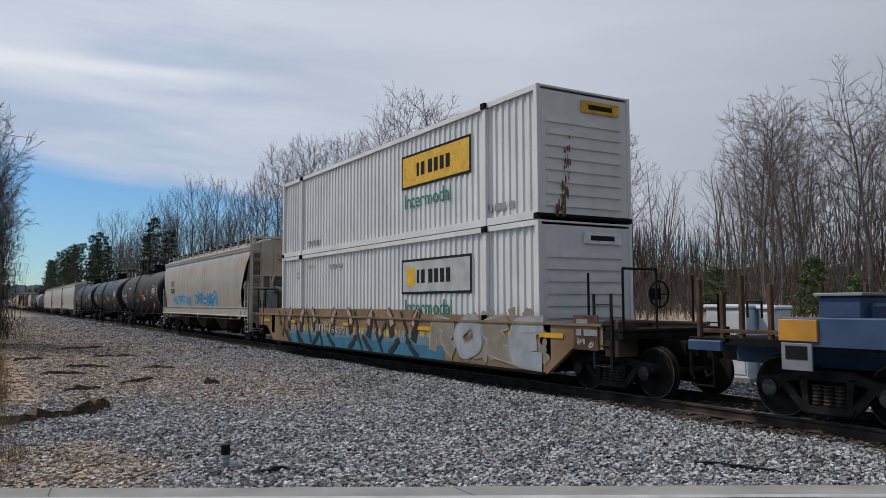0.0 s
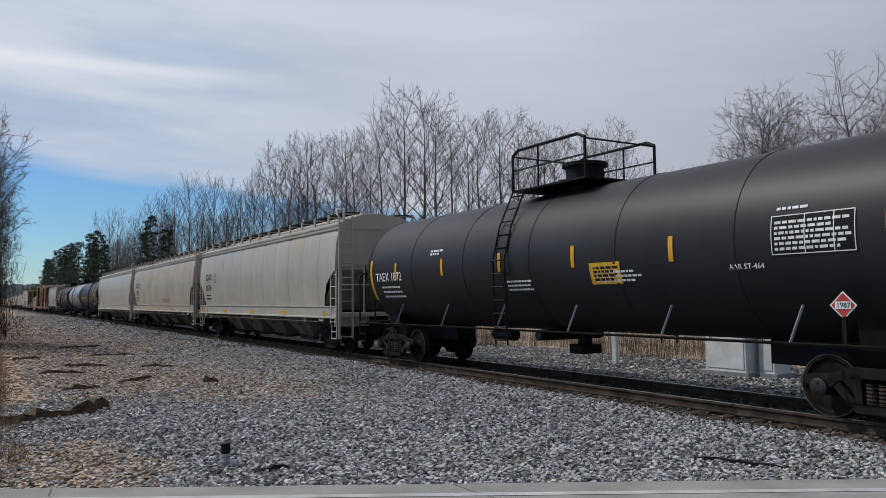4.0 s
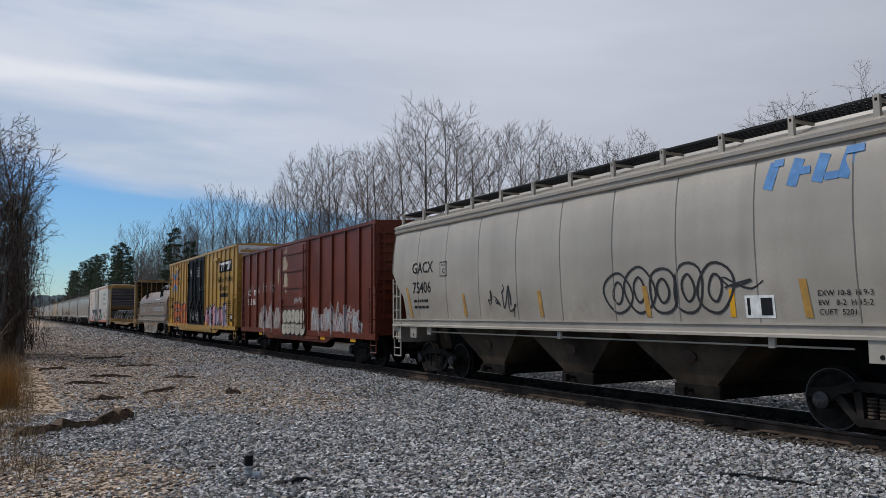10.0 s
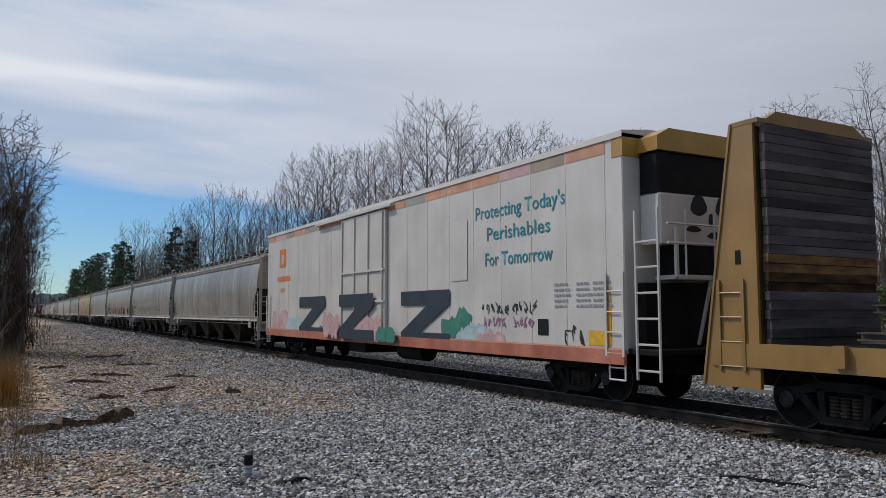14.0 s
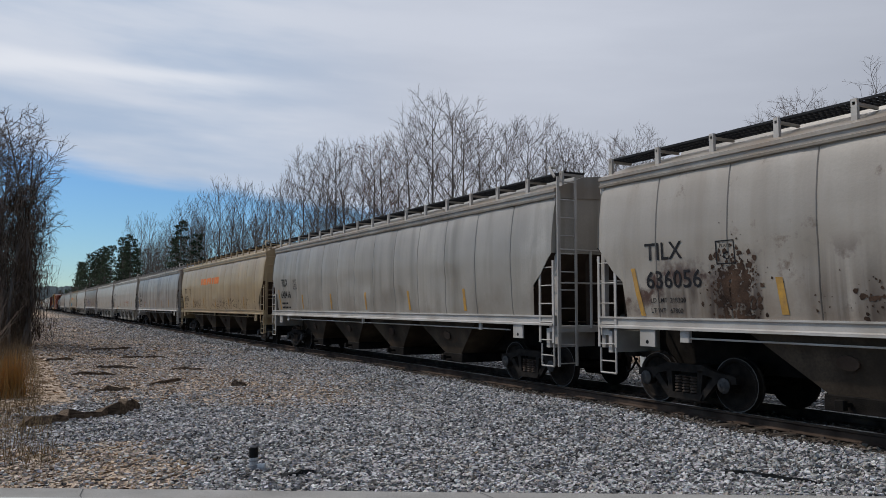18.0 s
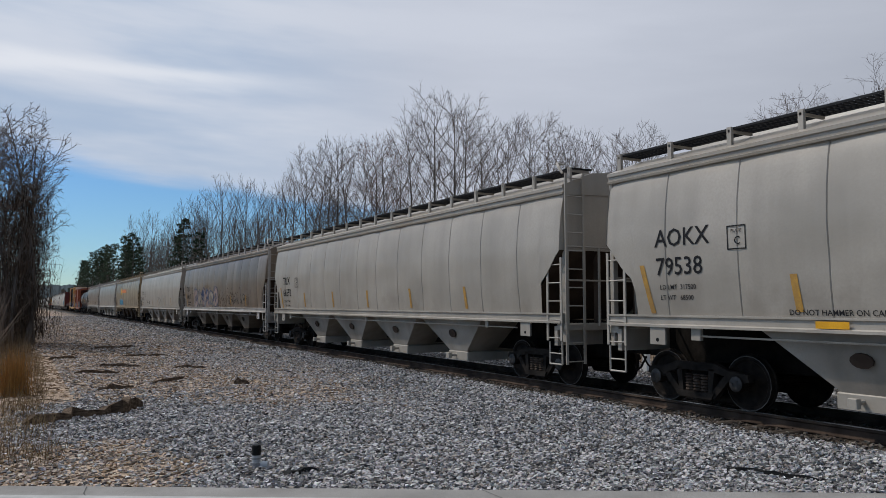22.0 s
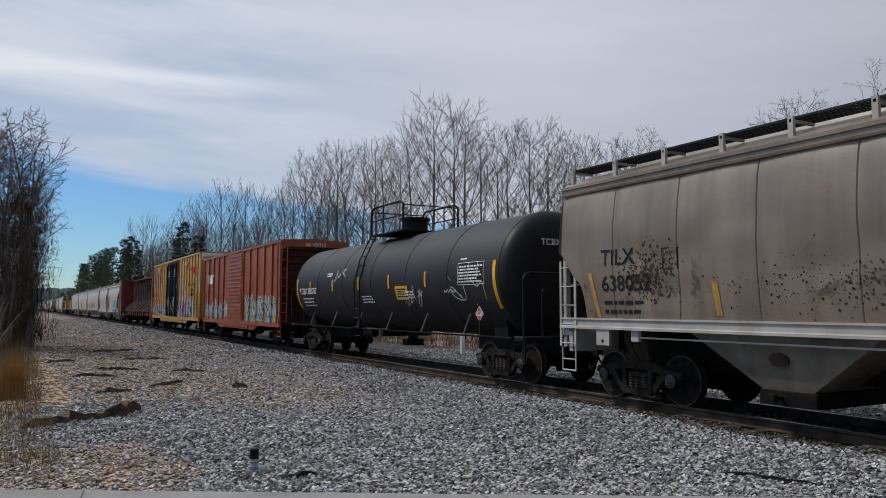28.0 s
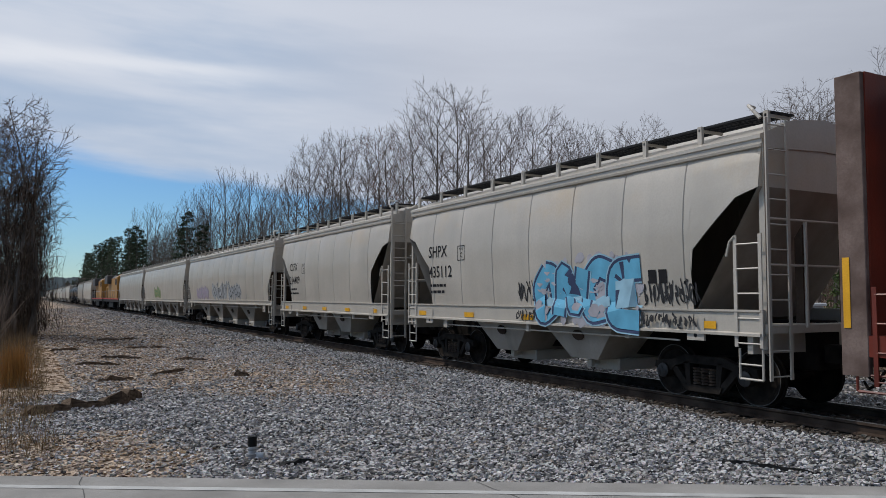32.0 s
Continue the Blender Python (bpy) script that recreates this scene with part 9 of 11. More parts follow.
    for y in (1.25, -0.95):
        part("lock_box", Geo().soft_box(-1.67, -1.58, y - 0.2, y + 0.2, 1.85, 2.5, 0.02).bar((-1.70, y, 2.12), (-1.66, y, 2.12), 0.11, 12), GREY_STEEL if not first else BLACK, car, "door lock with a round hub")
    part("height_panel", Geo().box(-1.45, 1.45, -half + 0.57, -half + 0.585, 4.76, 5.18), WHITE_INK, car, "white excess-height panel")
    writing_flat_end(car, "EXCESS HEIGHT CAR", -half + 0.56, 4.86, 0.17, BLACK_INK)
    if first:
        sprayed(car, 7.35, 2.25, 0.86, 2.5, [0, 1, 2, 3, 4], low, SPRAY["black"], SPRAY["white"], side, 0.36, -0.2, rim=0.085)
        sprayed(car, -2.6, -7.4, 0.92, 2.25, [7, 10, 8, 9, 7, 8], wide, SPRAY["black"], SPRAY["white"], side, 0.30, 0.1)
    else:
        sprayed(car, half - 1.2, 2.6, 0.95, 2.05, [7, 9, 8, 7, 10, 9], low, SPRAY["navy"], None, side, 0.22, 0.1, glow=SPRAY["white"], rim=0.05)
        sprayed(car, -2.5, -5.9, 0.92, 2.25, [7, 10, 9, 7], wide, SPRAY["navy"], SPRAY["white"], side, 0.30, 0.08, glow=SPRAY["haze"], rim=0.08)
        sprayed(car, -5.7, -7.7, 0.92, 2.0, [9, 7, 8], [SPRAY["white"], SPRAY["putty"]], SPRAY["navy"], None, side, 0.22, 0.1, glow=SPRAY["white"], rim=0.07)
    graffiti(car, 1.2, -1.2, 1.2, 2.2, [SPRAY["grey"]], SPRAY["white"], flat_side(1.65), seed + 2, 4, thin=True)
    for y in (half - 1.4, 2.6, -2.6, -half + 1.4):
        plate(car, y, 1.2, 0.45, 0.14, YELLOW_TAPE, side, 0.02, "reflector")
    return car


def writing_flat_end(car, text, y, z, size, ink):
    cu = bpy.data.curves.new("text", "FONT")
    cu.body, cu.size, cu.resolution_u, cu.align_x = text, size * 1.38, 2, "CENTER"
    tmp = bpy.data.objects.new("text", cu)
    me = bpy.data.meshes.new_from_object(tmp)
    bpy.data.objects.remove(tmp)
    bpy.data.curves.remove(cu)
    me.name = "lettering"
    for v in me.vertices:
        v.co = (v.co.x, y, z + v.co.y)
    part("lettering", me, ink, car)


writing_flat_end(cream_car, "CEFX\n76088", e - 0.10, 3.78, 0.17, BLACK_INK)
pool_box(252.7, 272.6, "yellow high-cube box car with black doors and orange graffiti", 51, [SPRAY["orange"]], [SPRAY["pink"], SPRAY["lilac"]])
car, half = coil_car(272.6, 287.6, COIL_GREY, COIL_TAN, "dusty tan steel coil car with a rounded cover")
writing(car, "PROTECT III", -0.98, 1.97, 0.30, SPRAY["ice"], flat_side(1.424), 4.3)
bars(car, -1.6, 2.83, 2.6, 1, 0.07, WHITE_INK, flat_side(1.42))
writing(car, "NS 164910", 5.44, 1.40, 0.20, BLACK_INK, flat_side(1.502), 1.6)
for z in (1.92, 1.99, 2.06, 2.13, 2.20):
    plate(car, 5.2, z, 1.1, 0.035, GREY_INK, flat_side(1.42), 0.006, "logo_stripe")
for y in (4.35, 3.75):
    plate(car, y, 2.06, 0.5, 0.32, GREY_INK, flat_side(1.42), 0.007, "logo_block", "", -0.3)
plate(car, 6.3, 1.93, 0.5, 0.13, YELLOW_INK, flat_side(1.42), 0.006, "decal", "yellow warning label")
plate(car, 6.35, 1.47, 0.5, 0.22, YELLOW_TAPE, flat_side(1.5), 0.006, "reflector")
for y, z in ((2.6, 0.98), (0.9, 0.98), (-1.2, 0.98), (-3.0, 1.0)):
    plate(car, y, z, 0.55, 0.11, YELLOW_TAPE, flat_side(1.5), 0.034, "reflector")
for y in (3.4, -3.4, -4.7):
    bars(car, y, 1.55, 0.9, 2, 0.05, GREY_INK, flat_side(1.502), 1.9)
graffiti(car, 2.7, -2.3, 0.36, 1.62, [SPRAY["buff"], SPRAY["putty"]], SPRAY["umber"], flat_side(1.505), 61, 6, halo=COIL_GREY, fat=0.2)
car, half = bulkhead_flat(287.6, 310.3, FLAT_YELLOW, DECK_WOOD, "yellow bulkhead flat car with tall ribbed ends")
plate(car, -1.6, 1.03, 2.6, 0.24, BLACK_INK, flat_side(1.502), 0.004, "number_panel", "black panel with a white car number")
writing(car, "TTPX 804800", -0.45, 0.95, 0.16, WHITE_INK, flat_side(1.508), 2.2)
writing_flat_end(car, "TTPX 804800", -9.5, 4.76, 0.10, BLACK_INK)
plate(car, -7.6, 1.05, 0.32, 0.3, BLACK_INK, flat_side(1.5), 0.008, "data_panel", "black data panel with white lines")
bars(car, -7.47, 1.1, 0.24, 4, 0.025, WHITE_INK, flat_side(1.502), 1.9)
for y in (half - 4.5, -8.25):
    plate(car, y, 1.08, 0.6, 0.2, YELLOW_TAPE, flat_side(1.5), 0.01, "reflector")


def steel_stack(y0, y1, seed):
    """Strapped steel sections lying on the flat car's deck; they ride with it."""
    rnd = random.Random(seed)
    ld = thing("steel_sections", "strapped stack of dark steel sections on the flat car", "steel load", "steel stacks", at=pose(TRACK, (y0 + y1) / 2, 0))
    FLEET.append((ld, (y0 + y1) / 2))
    h = (y1 - y0) / 2
    for k in range(7):
        z = 1.24 + k * 0.125
        for i in range(9):
            x = -1.18 + i * 0.29 + rnd.uniform(-0.03, 0.03)
            if k > 4 and (i < 1 or i > 7):
                continue
            a, b = -h + rnd.uniform(0, 0.9) + k * 0.12, h - rnd.uniform(0, 0.9) - k * 0.12
            part("steel_bar", Geo().box(x - 0.11, x + 0.11, a, b, z, z + 0.025).box(x - 0.012, x + 0.012, a, b, z + 0.02, z + 0.10).box(x - 0.11, x + 0.11, a, b, z + 0.095, z + 0.118), STACK_STEEL, ld)
    for q in (-0.75, -0.3, 0.2, 0.65):
        y = q * h
        part("strap", Geo().path([(-1.34, y + 0.45, 1.22), (-1.30, y + 0.35, 1.5), (-0.95, y, 2.14), (0.95, y, 2.14), (1.30, y + 0.35, 1.5), (1.34, y + 0.45, 1.22)], 0.022, 5), WHITE_INK, ld, "pale webbing strap")


steel_stack(290.2, 298.4, 3)
steel_stack(298.8, 307.6, 4)
car, side, half, front, end = reefer(310.3, 334.7, REEFER_WHITE, "white refrigerator car with teal script and pink-green graffiti")
for text, y, z, wd in (("Protecting Today's", -5.81, 3.98, 3.45), ("Perishables", -6.3, 3.45, 2.45), ("For Tomorrow", -6.23, 2.85, 2.6)):
    writing(car, text, y, z, 0.32, TEAL_INK, side, wd)
y = end
step_cols = ("peach", "rose", "buff", "peach", "putty", "peach", "peach")
k = 0
while y > front + 0.6:
    plate(car, y - 0.62, 4.93, 1.18, 0.30, SPRAY[step_cols[k % 7]], side, 0.003, "top_band", "washed-out orange panel under the roof")
    y -= 1.22
    k += 1
plate(car, (front + end) / 2, 0.98, end - front - 0.1, 0.24, SPRAY["peach"], flat_side(1.575), 0.003, "low_band", "orange band along the sill")
plate(car, 9.35, 4.0, 0.85, 0.75, ORANGE_INK, side, 0.006, "logo_mark", "orange square logo mark")
plate(car, 9.35, 3.95, 0.3, 0.4, SPRAY["white"], side, 0.010, "logo_tip")
bars(car, 10.0, 3.05, 1.7, 1, 0.2, ORANGE_INK, side)
writing(car, "CRYX", 9.6, 2.6, 0.17, ORANGE_INK, side)
plate(car, -5.05, 3.3, 0.8, 1.5, REEFER_WHITE, side, 0.012, "hatch", "small side hatch")
for k, (y, w2, col) in enumerate(((9.6, 1.8, "rose"), (7.8, 1.6, "aqua"), (4.2, 1.3, "pine"), (3.4, 1.2, "rose"), (0.6, 2.0, "rose"), (-0.9, 1.4, "pine"), (-4.9, 1.2, "pine"), (-5.6, 1.3, "aqua"), (-6.2, 1.5, "rose"))):
    graffiti(car, y + w2 / 2, y - w2 / 2, 0.95, 1.9 - 0.3 * (k % 3), [SPRAY[col]], SPRAY[col], side if abs(y - 0.9) > 2.5 else flat_side(1.70), 70 + k, 3, fat=0.55)
for y, s2 in ((5.7, side), (1.2, flat_side(1.70)), (-3.2, side)):
    for name, pts in (("top", ((1.4, 2.35), (-1.4, 2.35), (-1.4, 1.95), (1.4, 1.95))), ("slash", ((-0.2, 1.97), (-1.4, 1.97), (0.3, 1.2), (1.4, 1.2))), ("foot", ((1.4, 1.22), (-1.4, 1.22), (-1.4, 0.9), (1.4, 0.9)))):
        part("graffiti", Geo().add([(-(s2(0) + (0.03 if name != "slash" else 0.033)), y + p, q) for p, q in pts], [(0, 1, 2, 3)]), SPRAY["ink"], car, "dark angular graffiti bar")
for k, (ya, yb, za, zb) in enumerate(((-6.1, -7.2, 1.72, 2.0), (-6.2, -7.1, 1.42, 1.66), (-7.3, -8.3, 1.72, 2.0), (-7.4, -8.2, 1.42, 1.66))):
    graffiti(car, ya, yb, za, zb, [], SPRAY["black" if k % 2 == 0 else "plum"], side, 79 + k, 6, thin=True)
plate(car, -8.5, 1.45, 0.36, 0.34, BLACK_INK, side, 0.006, "data_panel", "black data panel")
for y in (-8.9, -9.6, -10.1):
    bars(car, y, 2.3, 0.5, 5, 0.05, GREY_INK, side, 2.2)
graffiti(car, -9.2, -9.9, 1.05, 1.5, [], SPRAY["black"], side, 84, 3, thin=True)
plate(car, -10.55, 1.7, 0.1, 1.1, YELLOW_TAPE, side, 0.006, "reflector")
plate(car, -10.2, 1.27, 0.5, 0.28, YELLOW_INK, side, 0.006, "decal", "yellow warning label")

SCAB = surface("rust_scab", (0.042, 0.026, 0.019), (0.022, 0.015, 0.012), (0.075, 0.046, 0.032), 0.9, 0, 4, 30, 0.3)
GRIT = surface("dirt_scab", (0.10, 0.075, 0.055), (0.06, 0.045, 0.035), (0.15, 0.115, 0.085), 0.9, 0, 4, 30, 0.3)
LONG = dict(cut="long", bays=4, sill=SILL_GREY, under=GRIMY_SHADED, gate=STEEL)
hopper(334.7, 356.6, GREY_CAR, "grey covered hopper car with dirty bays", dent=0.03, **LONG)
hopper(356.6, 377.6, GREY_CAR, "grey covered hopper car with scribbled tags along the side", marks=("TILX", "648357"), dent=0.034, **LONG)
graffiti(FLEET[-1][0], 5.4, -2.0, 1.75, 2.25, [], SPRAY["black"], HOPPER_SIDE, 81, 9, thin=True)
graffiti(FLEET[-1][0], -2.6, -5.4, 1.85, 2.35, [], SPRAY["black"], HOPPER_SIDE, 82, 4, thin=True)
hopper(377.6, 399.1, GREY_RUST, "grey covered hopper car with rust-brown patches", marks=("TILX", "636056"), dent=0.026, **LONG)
for k, y in enumerate([1.78, -0.41, -1.9, -3.42, -5.09, -5.99, -8.07]):
    scabs(FLEET[-1][0], y, 1.92 - 0.05 * (k % 3), 0.5, 0.55, 170, SCAB, 400 + k, "dark brown rust patch", 1.7)
scabs(FLEET[-1][0], 6.85, 2.05, 0.75, 0.9, 900, SCAB, 1, "dark brown rust patch")
scabs(FLEET[-1][0], 3.2, 1.9, 4.0, 0.6, 260, SCAB, 2, "scattered rust specks")
scabs(FLEET[-1][0], -4.0, 1.8, 6.0, 0.6, 260, GRIT, 3, "dirt specks above the sill")
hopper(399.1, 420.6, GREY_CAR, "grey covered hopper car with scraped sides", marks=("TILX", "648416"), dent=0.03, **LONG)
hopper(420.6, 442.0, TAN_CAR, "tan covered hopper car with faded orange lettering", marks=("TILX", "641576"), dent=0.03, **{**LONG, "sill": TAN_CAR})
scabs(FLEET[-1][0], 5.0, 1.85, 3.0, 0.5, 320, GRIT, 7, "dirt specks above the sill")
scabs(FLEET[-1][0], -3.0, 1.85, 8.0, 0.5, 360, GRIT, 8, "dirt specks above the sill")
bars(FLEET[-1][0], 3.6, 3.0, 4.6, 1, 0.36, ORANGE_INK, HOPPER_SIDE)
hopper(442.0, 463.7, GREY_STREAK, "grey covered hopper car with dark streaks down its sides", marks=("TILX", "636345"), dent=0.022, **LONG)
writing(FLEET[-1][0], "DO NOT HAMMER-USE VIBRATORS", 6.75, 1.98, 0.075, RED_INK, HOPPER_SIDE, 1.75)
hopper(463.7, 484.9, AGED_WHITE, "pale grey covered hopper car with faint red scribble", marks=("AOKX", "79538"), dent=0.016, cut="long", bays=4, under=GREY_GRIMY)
writing(FLEET[-1][0], "DO NOT HAMMER ON CAR", 6.0, 1.60, 0.085, BLACK_INK, HOPPER_SIDE)
plate(FLEET[-1][0], 5.3, 1.47, 0.5, 0.10, YELLOW_TAPE, flat_side(1.595), 0.006, "reflector")
graffiti(FLEET[-1][0], -0.5, -4.5, 1.75, 2.3, [], SPRAY["red"], HOPPER_SIDE, 83, 6, thin=True)
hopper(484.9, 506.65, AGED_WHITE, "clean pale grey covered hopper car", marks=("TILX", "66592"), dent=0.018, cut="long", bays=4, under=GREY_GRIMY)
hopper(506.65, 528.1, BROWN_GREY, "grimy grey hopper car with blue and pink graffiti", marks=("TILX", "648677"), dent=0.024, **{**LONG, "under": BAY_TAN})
scabs(FLEET[-1][0], -2.0, 2.0, 9.0, 0.8, 420, GRIT, 9, "dirt specks above the sill")
sprayed(FLEET[-1][0], 6.4, -0.4, 1.52, 2.68, [6, 9, 6, 10, 7, 6], [SPRAY["dusty"], SPRAY["clay"], SPRAY["dusty"]], SPRAY["navy"], None, HOPPER_SIDE, 0.30, 0.1, rim=0.06, glow=SPRAY["slate"])
graffiti(FLEET[-1][0], -2.6, -6.4, 1.7, 2.3, [SPRAY["grey"]], SPRAY["black"], HOPPER_SIDE, 85, 6, thin=True)
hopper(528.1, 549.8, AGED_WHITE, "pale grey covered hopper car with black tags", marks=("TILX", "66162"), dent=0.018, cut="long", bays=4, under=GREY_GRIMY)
graffiti(FLEET[-1][0], 6.03, 4.33, 1.66, 2.15, [], SPRAY["black"], HOPPER_SIDE, 86, 4, thin=True)
graffiti(FLEET[-1][0], 0.2, -1.8, 1.7, 2.5, [], SPRAY["black"], HOPPER_SIDE, 87, 3, thin=True)
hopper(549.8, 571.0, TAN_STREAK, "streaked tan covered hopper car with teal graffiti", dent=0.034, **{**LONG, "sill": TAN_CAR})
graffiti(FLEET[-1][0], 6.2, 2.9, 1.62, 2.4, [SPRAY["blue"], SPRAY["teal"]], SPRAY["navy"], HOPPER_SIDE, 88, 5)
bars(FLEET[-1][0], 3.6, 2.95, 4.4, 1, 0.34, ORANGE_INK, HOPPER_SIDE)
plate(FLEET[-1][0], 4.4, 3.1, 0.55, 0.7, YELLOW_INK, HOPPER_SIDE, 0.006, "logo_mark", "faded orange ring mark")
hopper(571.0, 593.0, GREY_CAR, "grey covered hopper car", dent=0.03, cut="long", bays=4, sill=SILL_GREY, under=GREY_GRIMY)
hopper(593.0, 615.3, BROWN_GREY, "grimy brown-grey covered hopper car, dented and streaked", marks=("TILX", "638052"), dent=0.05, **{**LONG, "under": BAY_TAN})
scabs(FLEET[-1][0], 7.9, 2.35, 1.1, 0.8, 900, SCAB, 4, "dark brown rust patch", 0.6)
scabs(FLEET[-1][0], 4.4, 2.1, 3.0, 0.7, 700, SCAB, 5, "scattered rust flakes", 0.4)
scabs(FLEET[-1][0], -4.0, 1.9, 6.0, 0.7, 360, GRIT, 6, "dirt specks above the sill")
tank(615.3, 633.6, TANK_BLACK, "black tank car with white scrawled tags", marks="TCBX 280057", tags=((3.4, 1.9, 2.5, 3.2, ["white"], True, 91), (-2.2, -3.6, 1.8, 2.4, ["white"], True, 92), (-5.0, -6.8, 1.8, 2.6, ["white"], True, 93)))
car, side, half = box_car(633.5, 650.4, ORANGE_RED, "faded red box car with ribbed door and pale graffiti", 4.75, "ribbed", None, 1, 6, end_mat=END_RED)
for k in range(5):
    plate(car, half - 1.75 - 0.05 * k, 3.62 - 0.115 * k, 0.8, 0.055, WHITE_INK, side, 0.006, "logo_stripe")
for y in (half - 2.45, half - 3.0):
    plate(car, y, 3.4, 0.46, 0.52, WHITE_INK, side, 0.007, "logo_block", "", -0.25)
graffiti(car, half - 0.9, 1.9, 1.05, 2.3, [SPRAY["grey"], SPRAY["putty"], SPRAY["white"]], SPRAY["navy"], side, 101, 8, halo=SPRAY["putty"])
graffiti(car, -2.0, -half + 1.0, 1.05, 2.5, [SPRAY["mint"], SPRAY["putty"], SPRAY["mint"]], SPRAY["black"], side, 102, 5, halo=SPRAY["putty"], fat=0.3)
graffiti(car, -2.2, -half + 0.8, 1.02, 1.45, [SPRAY["olive"], SPRAY["white"], SPRAY["blue"], SPRAY["gold"]], SPRAY["black"], side, 104, 12, lift=0.03, halo=SPRAY["putty"])
writing_flat_end(car, "NS 450710", -half + 0.55, 4.45, 0.15, WHITE_INK)
pool_box(650.6, 670.7, "yellow high-cube box car with black doors and white graffiti", 111, [SPRAY["white"], SPRAY["grey"]], [SPRAY["lilac"], SPRAY["pink"], SPRAY["plum"]])
CHALK = surface("faded_white_lettering", (0.42, 0.37, 0.34), (0.30, 0.24, 0.21), (0.50, 0.45, 0.42), 0.7, scale=6)
car, half = centerbeam(670.7, 695.0, BEAM_RED, "dark red centerbeam flat car, empty, with oval holes in its wall")
bars(car, -half + 3.0, 4.25, 0.9, 5, 0.08, CHALK, flat_side(0.035), 1.9)
for k in range(4):
    bars(car, (-6.75, -5.45, -4.2, 3.5)[k], 2.0, 0.72, 5, 0.05, CHALK, flat_side(0.035), 2.1)
for y in (-9, -4, 0, 4, 8):
    plate(car, y, 1.12, 0.6, 0.13, YELLOW_TAPE, flat_side(1.485), 0.004, "reflector")
SHORT = dict(cut="corner", bays=2, sill=WHITE_CAR, under=GREY_GRIMY, dent=0.01)
hopper(695.0, 708.4, WHITE_CAR, "short white covered hopper car with fat blue graffiti", marks=("SHPX", "435112"), **SHORT)


def over_sill(car):
    """The side of a short hopper with its side sill standing proud."""
    at = skin(car, HOPPER_SIDE)
    return lambda z, y=0.0: 1.612 if z < 1.585 else at(z, y)


sprayed(FLEET[-1][0], -0.28, -3.5, 1.2, 2.5, [6, 2, 3, 1], [SPRAY["azure"]], SPRAY["navy"], SPRAY["sky"], over_sill(FLEET[-1][0]), 0.36, 0.04, glow=SPRAY["haze"], rim=0.06)
for k, (ya, yb) in enumerate(((0.45, -0.3), (-3.5, -4.2), (-4.0, -4.8))):
    graffiti(FLEET[-1][0], ya, yb, 1.62, 2.1, [], SPRAY["black"], HOPPER_SIDE, 122 + k, 7, thin=True)
    graffiti(FLEET[-1][0], ya, yb, 1.25, 1.5, [], SPRAY["black"], flat_side(1.615), 132 + k, 7, thin=True)
for y in (-3.75, -4.0):
    plate(FLEET[-1][0], y, 2.12, 0.19, 0.24, BLACK_INK, HOPPER_SIDE, 0.009, "data_panel", "black data panel")
hopper(708.4, 720.9, WHITE_CAR, "short white covered hopper car", marks=("CSFX", "214409"), **SHORT)
hopper(720.9, 742.4, WHITE_CAR, "white covered hopper car with lilac and black graffiti", "long", 4, under=GREY_GRIMY, dent=0.012)
graffiti(FLEET[-1][0], 7.0, 3.6, 1.6, 2.5, [SPRAY["lilac"]], SPRAY["grey"], HOPPER_SIDE, 123, 4)
graffiti(FLEET[-1][0], 2.4, -4.5, 1.6, 2.6, [SPRAY["grey"]], SPRAY["black"], HOPPER_SIDE, 124, 5)
hopper(742.4, 764.5, WHITE_CAR, "white covered hopper car with a green tag", "long", 4, under=GREY_GRIMY, dent=0.012)
graffiti(FLEET[-1][0], 3.6, 0.6, 1.6, 2.7, [SPRAY["olive"]], SPRAY["green"], HOPPER_SIDE, 125, 2)
hopper(764.5, 786.3, CREAM, "cream covered hopper car", "long", 4, under=GREY_GRIMY, dent=0.012)
locomotive(786.3, 808.0, LOCO_YELLOW, LOCO_GREY, "yellow diesel locomotive with grey roof")
locomotive(808.0, 829.7, LOCO_YELLOW, LOCO_GREY, "yellow diesel locomotive with grey roof")
wrap_paint()
y = 829.7
for k, (length, paint) in enumerate(((21.6, WHITE_CAR), (18.5, GREY_CAR), (17.0, None), (18.0, None), (21.6, WHITE_CAR), (21.6, GREY_CAR), (21.6, CREAM), (21.6, WHITE_CAR), (21.6, BROWN_GREY), (21.6, GREY_CAR), (17.0, None), (17.0, None), (21.6, WHITE_CAR), (21.6, WHITE_CAR), (21.6, GREY_CAR), (21.6, CREAM))):
    if paint:
        hopper(y, y + length, paint, hopper_label, "long", 4, dent=0.012, detail=1)
    else:
        tank(y, y + length, TANK_BLACK, "plain black tank car far down the train", panel=False, placard=False)
    y += length

# ---- trees ----
BARK = surface("grey_bark", (0.115, 0.101, 0.09), (0.06, 0.052, 0.046), (0.17, 0.152, 0.137), 0.9, 0, 3, 30, 0.5, stretch=(3, 3, 0.6))
TWIG = surface("twig_bark", (0.125, 0.1, 0.087), (0.085, 0.067, 0.058), (0.165, 0.134, 0.118), 0.9, 0, 2, 10, 0.0, vary=0.25)
RED_TWIG = surface("budding_twigs", (0.19, 0.09, 0.062), (0.13, 0.062, 0.045), (0.24, 0.12, 0.085), 0.9, 0, 2, 10, 0.0, vary=0.2)
NEEDLE = surface("pine_needles", (0.042, 0.058, 0.036), (0.024, 0.036, 0.022), (0.066, 0.086, 0.055), 0.8, 0, 1.5, 10, 0.0, vary=0.25)


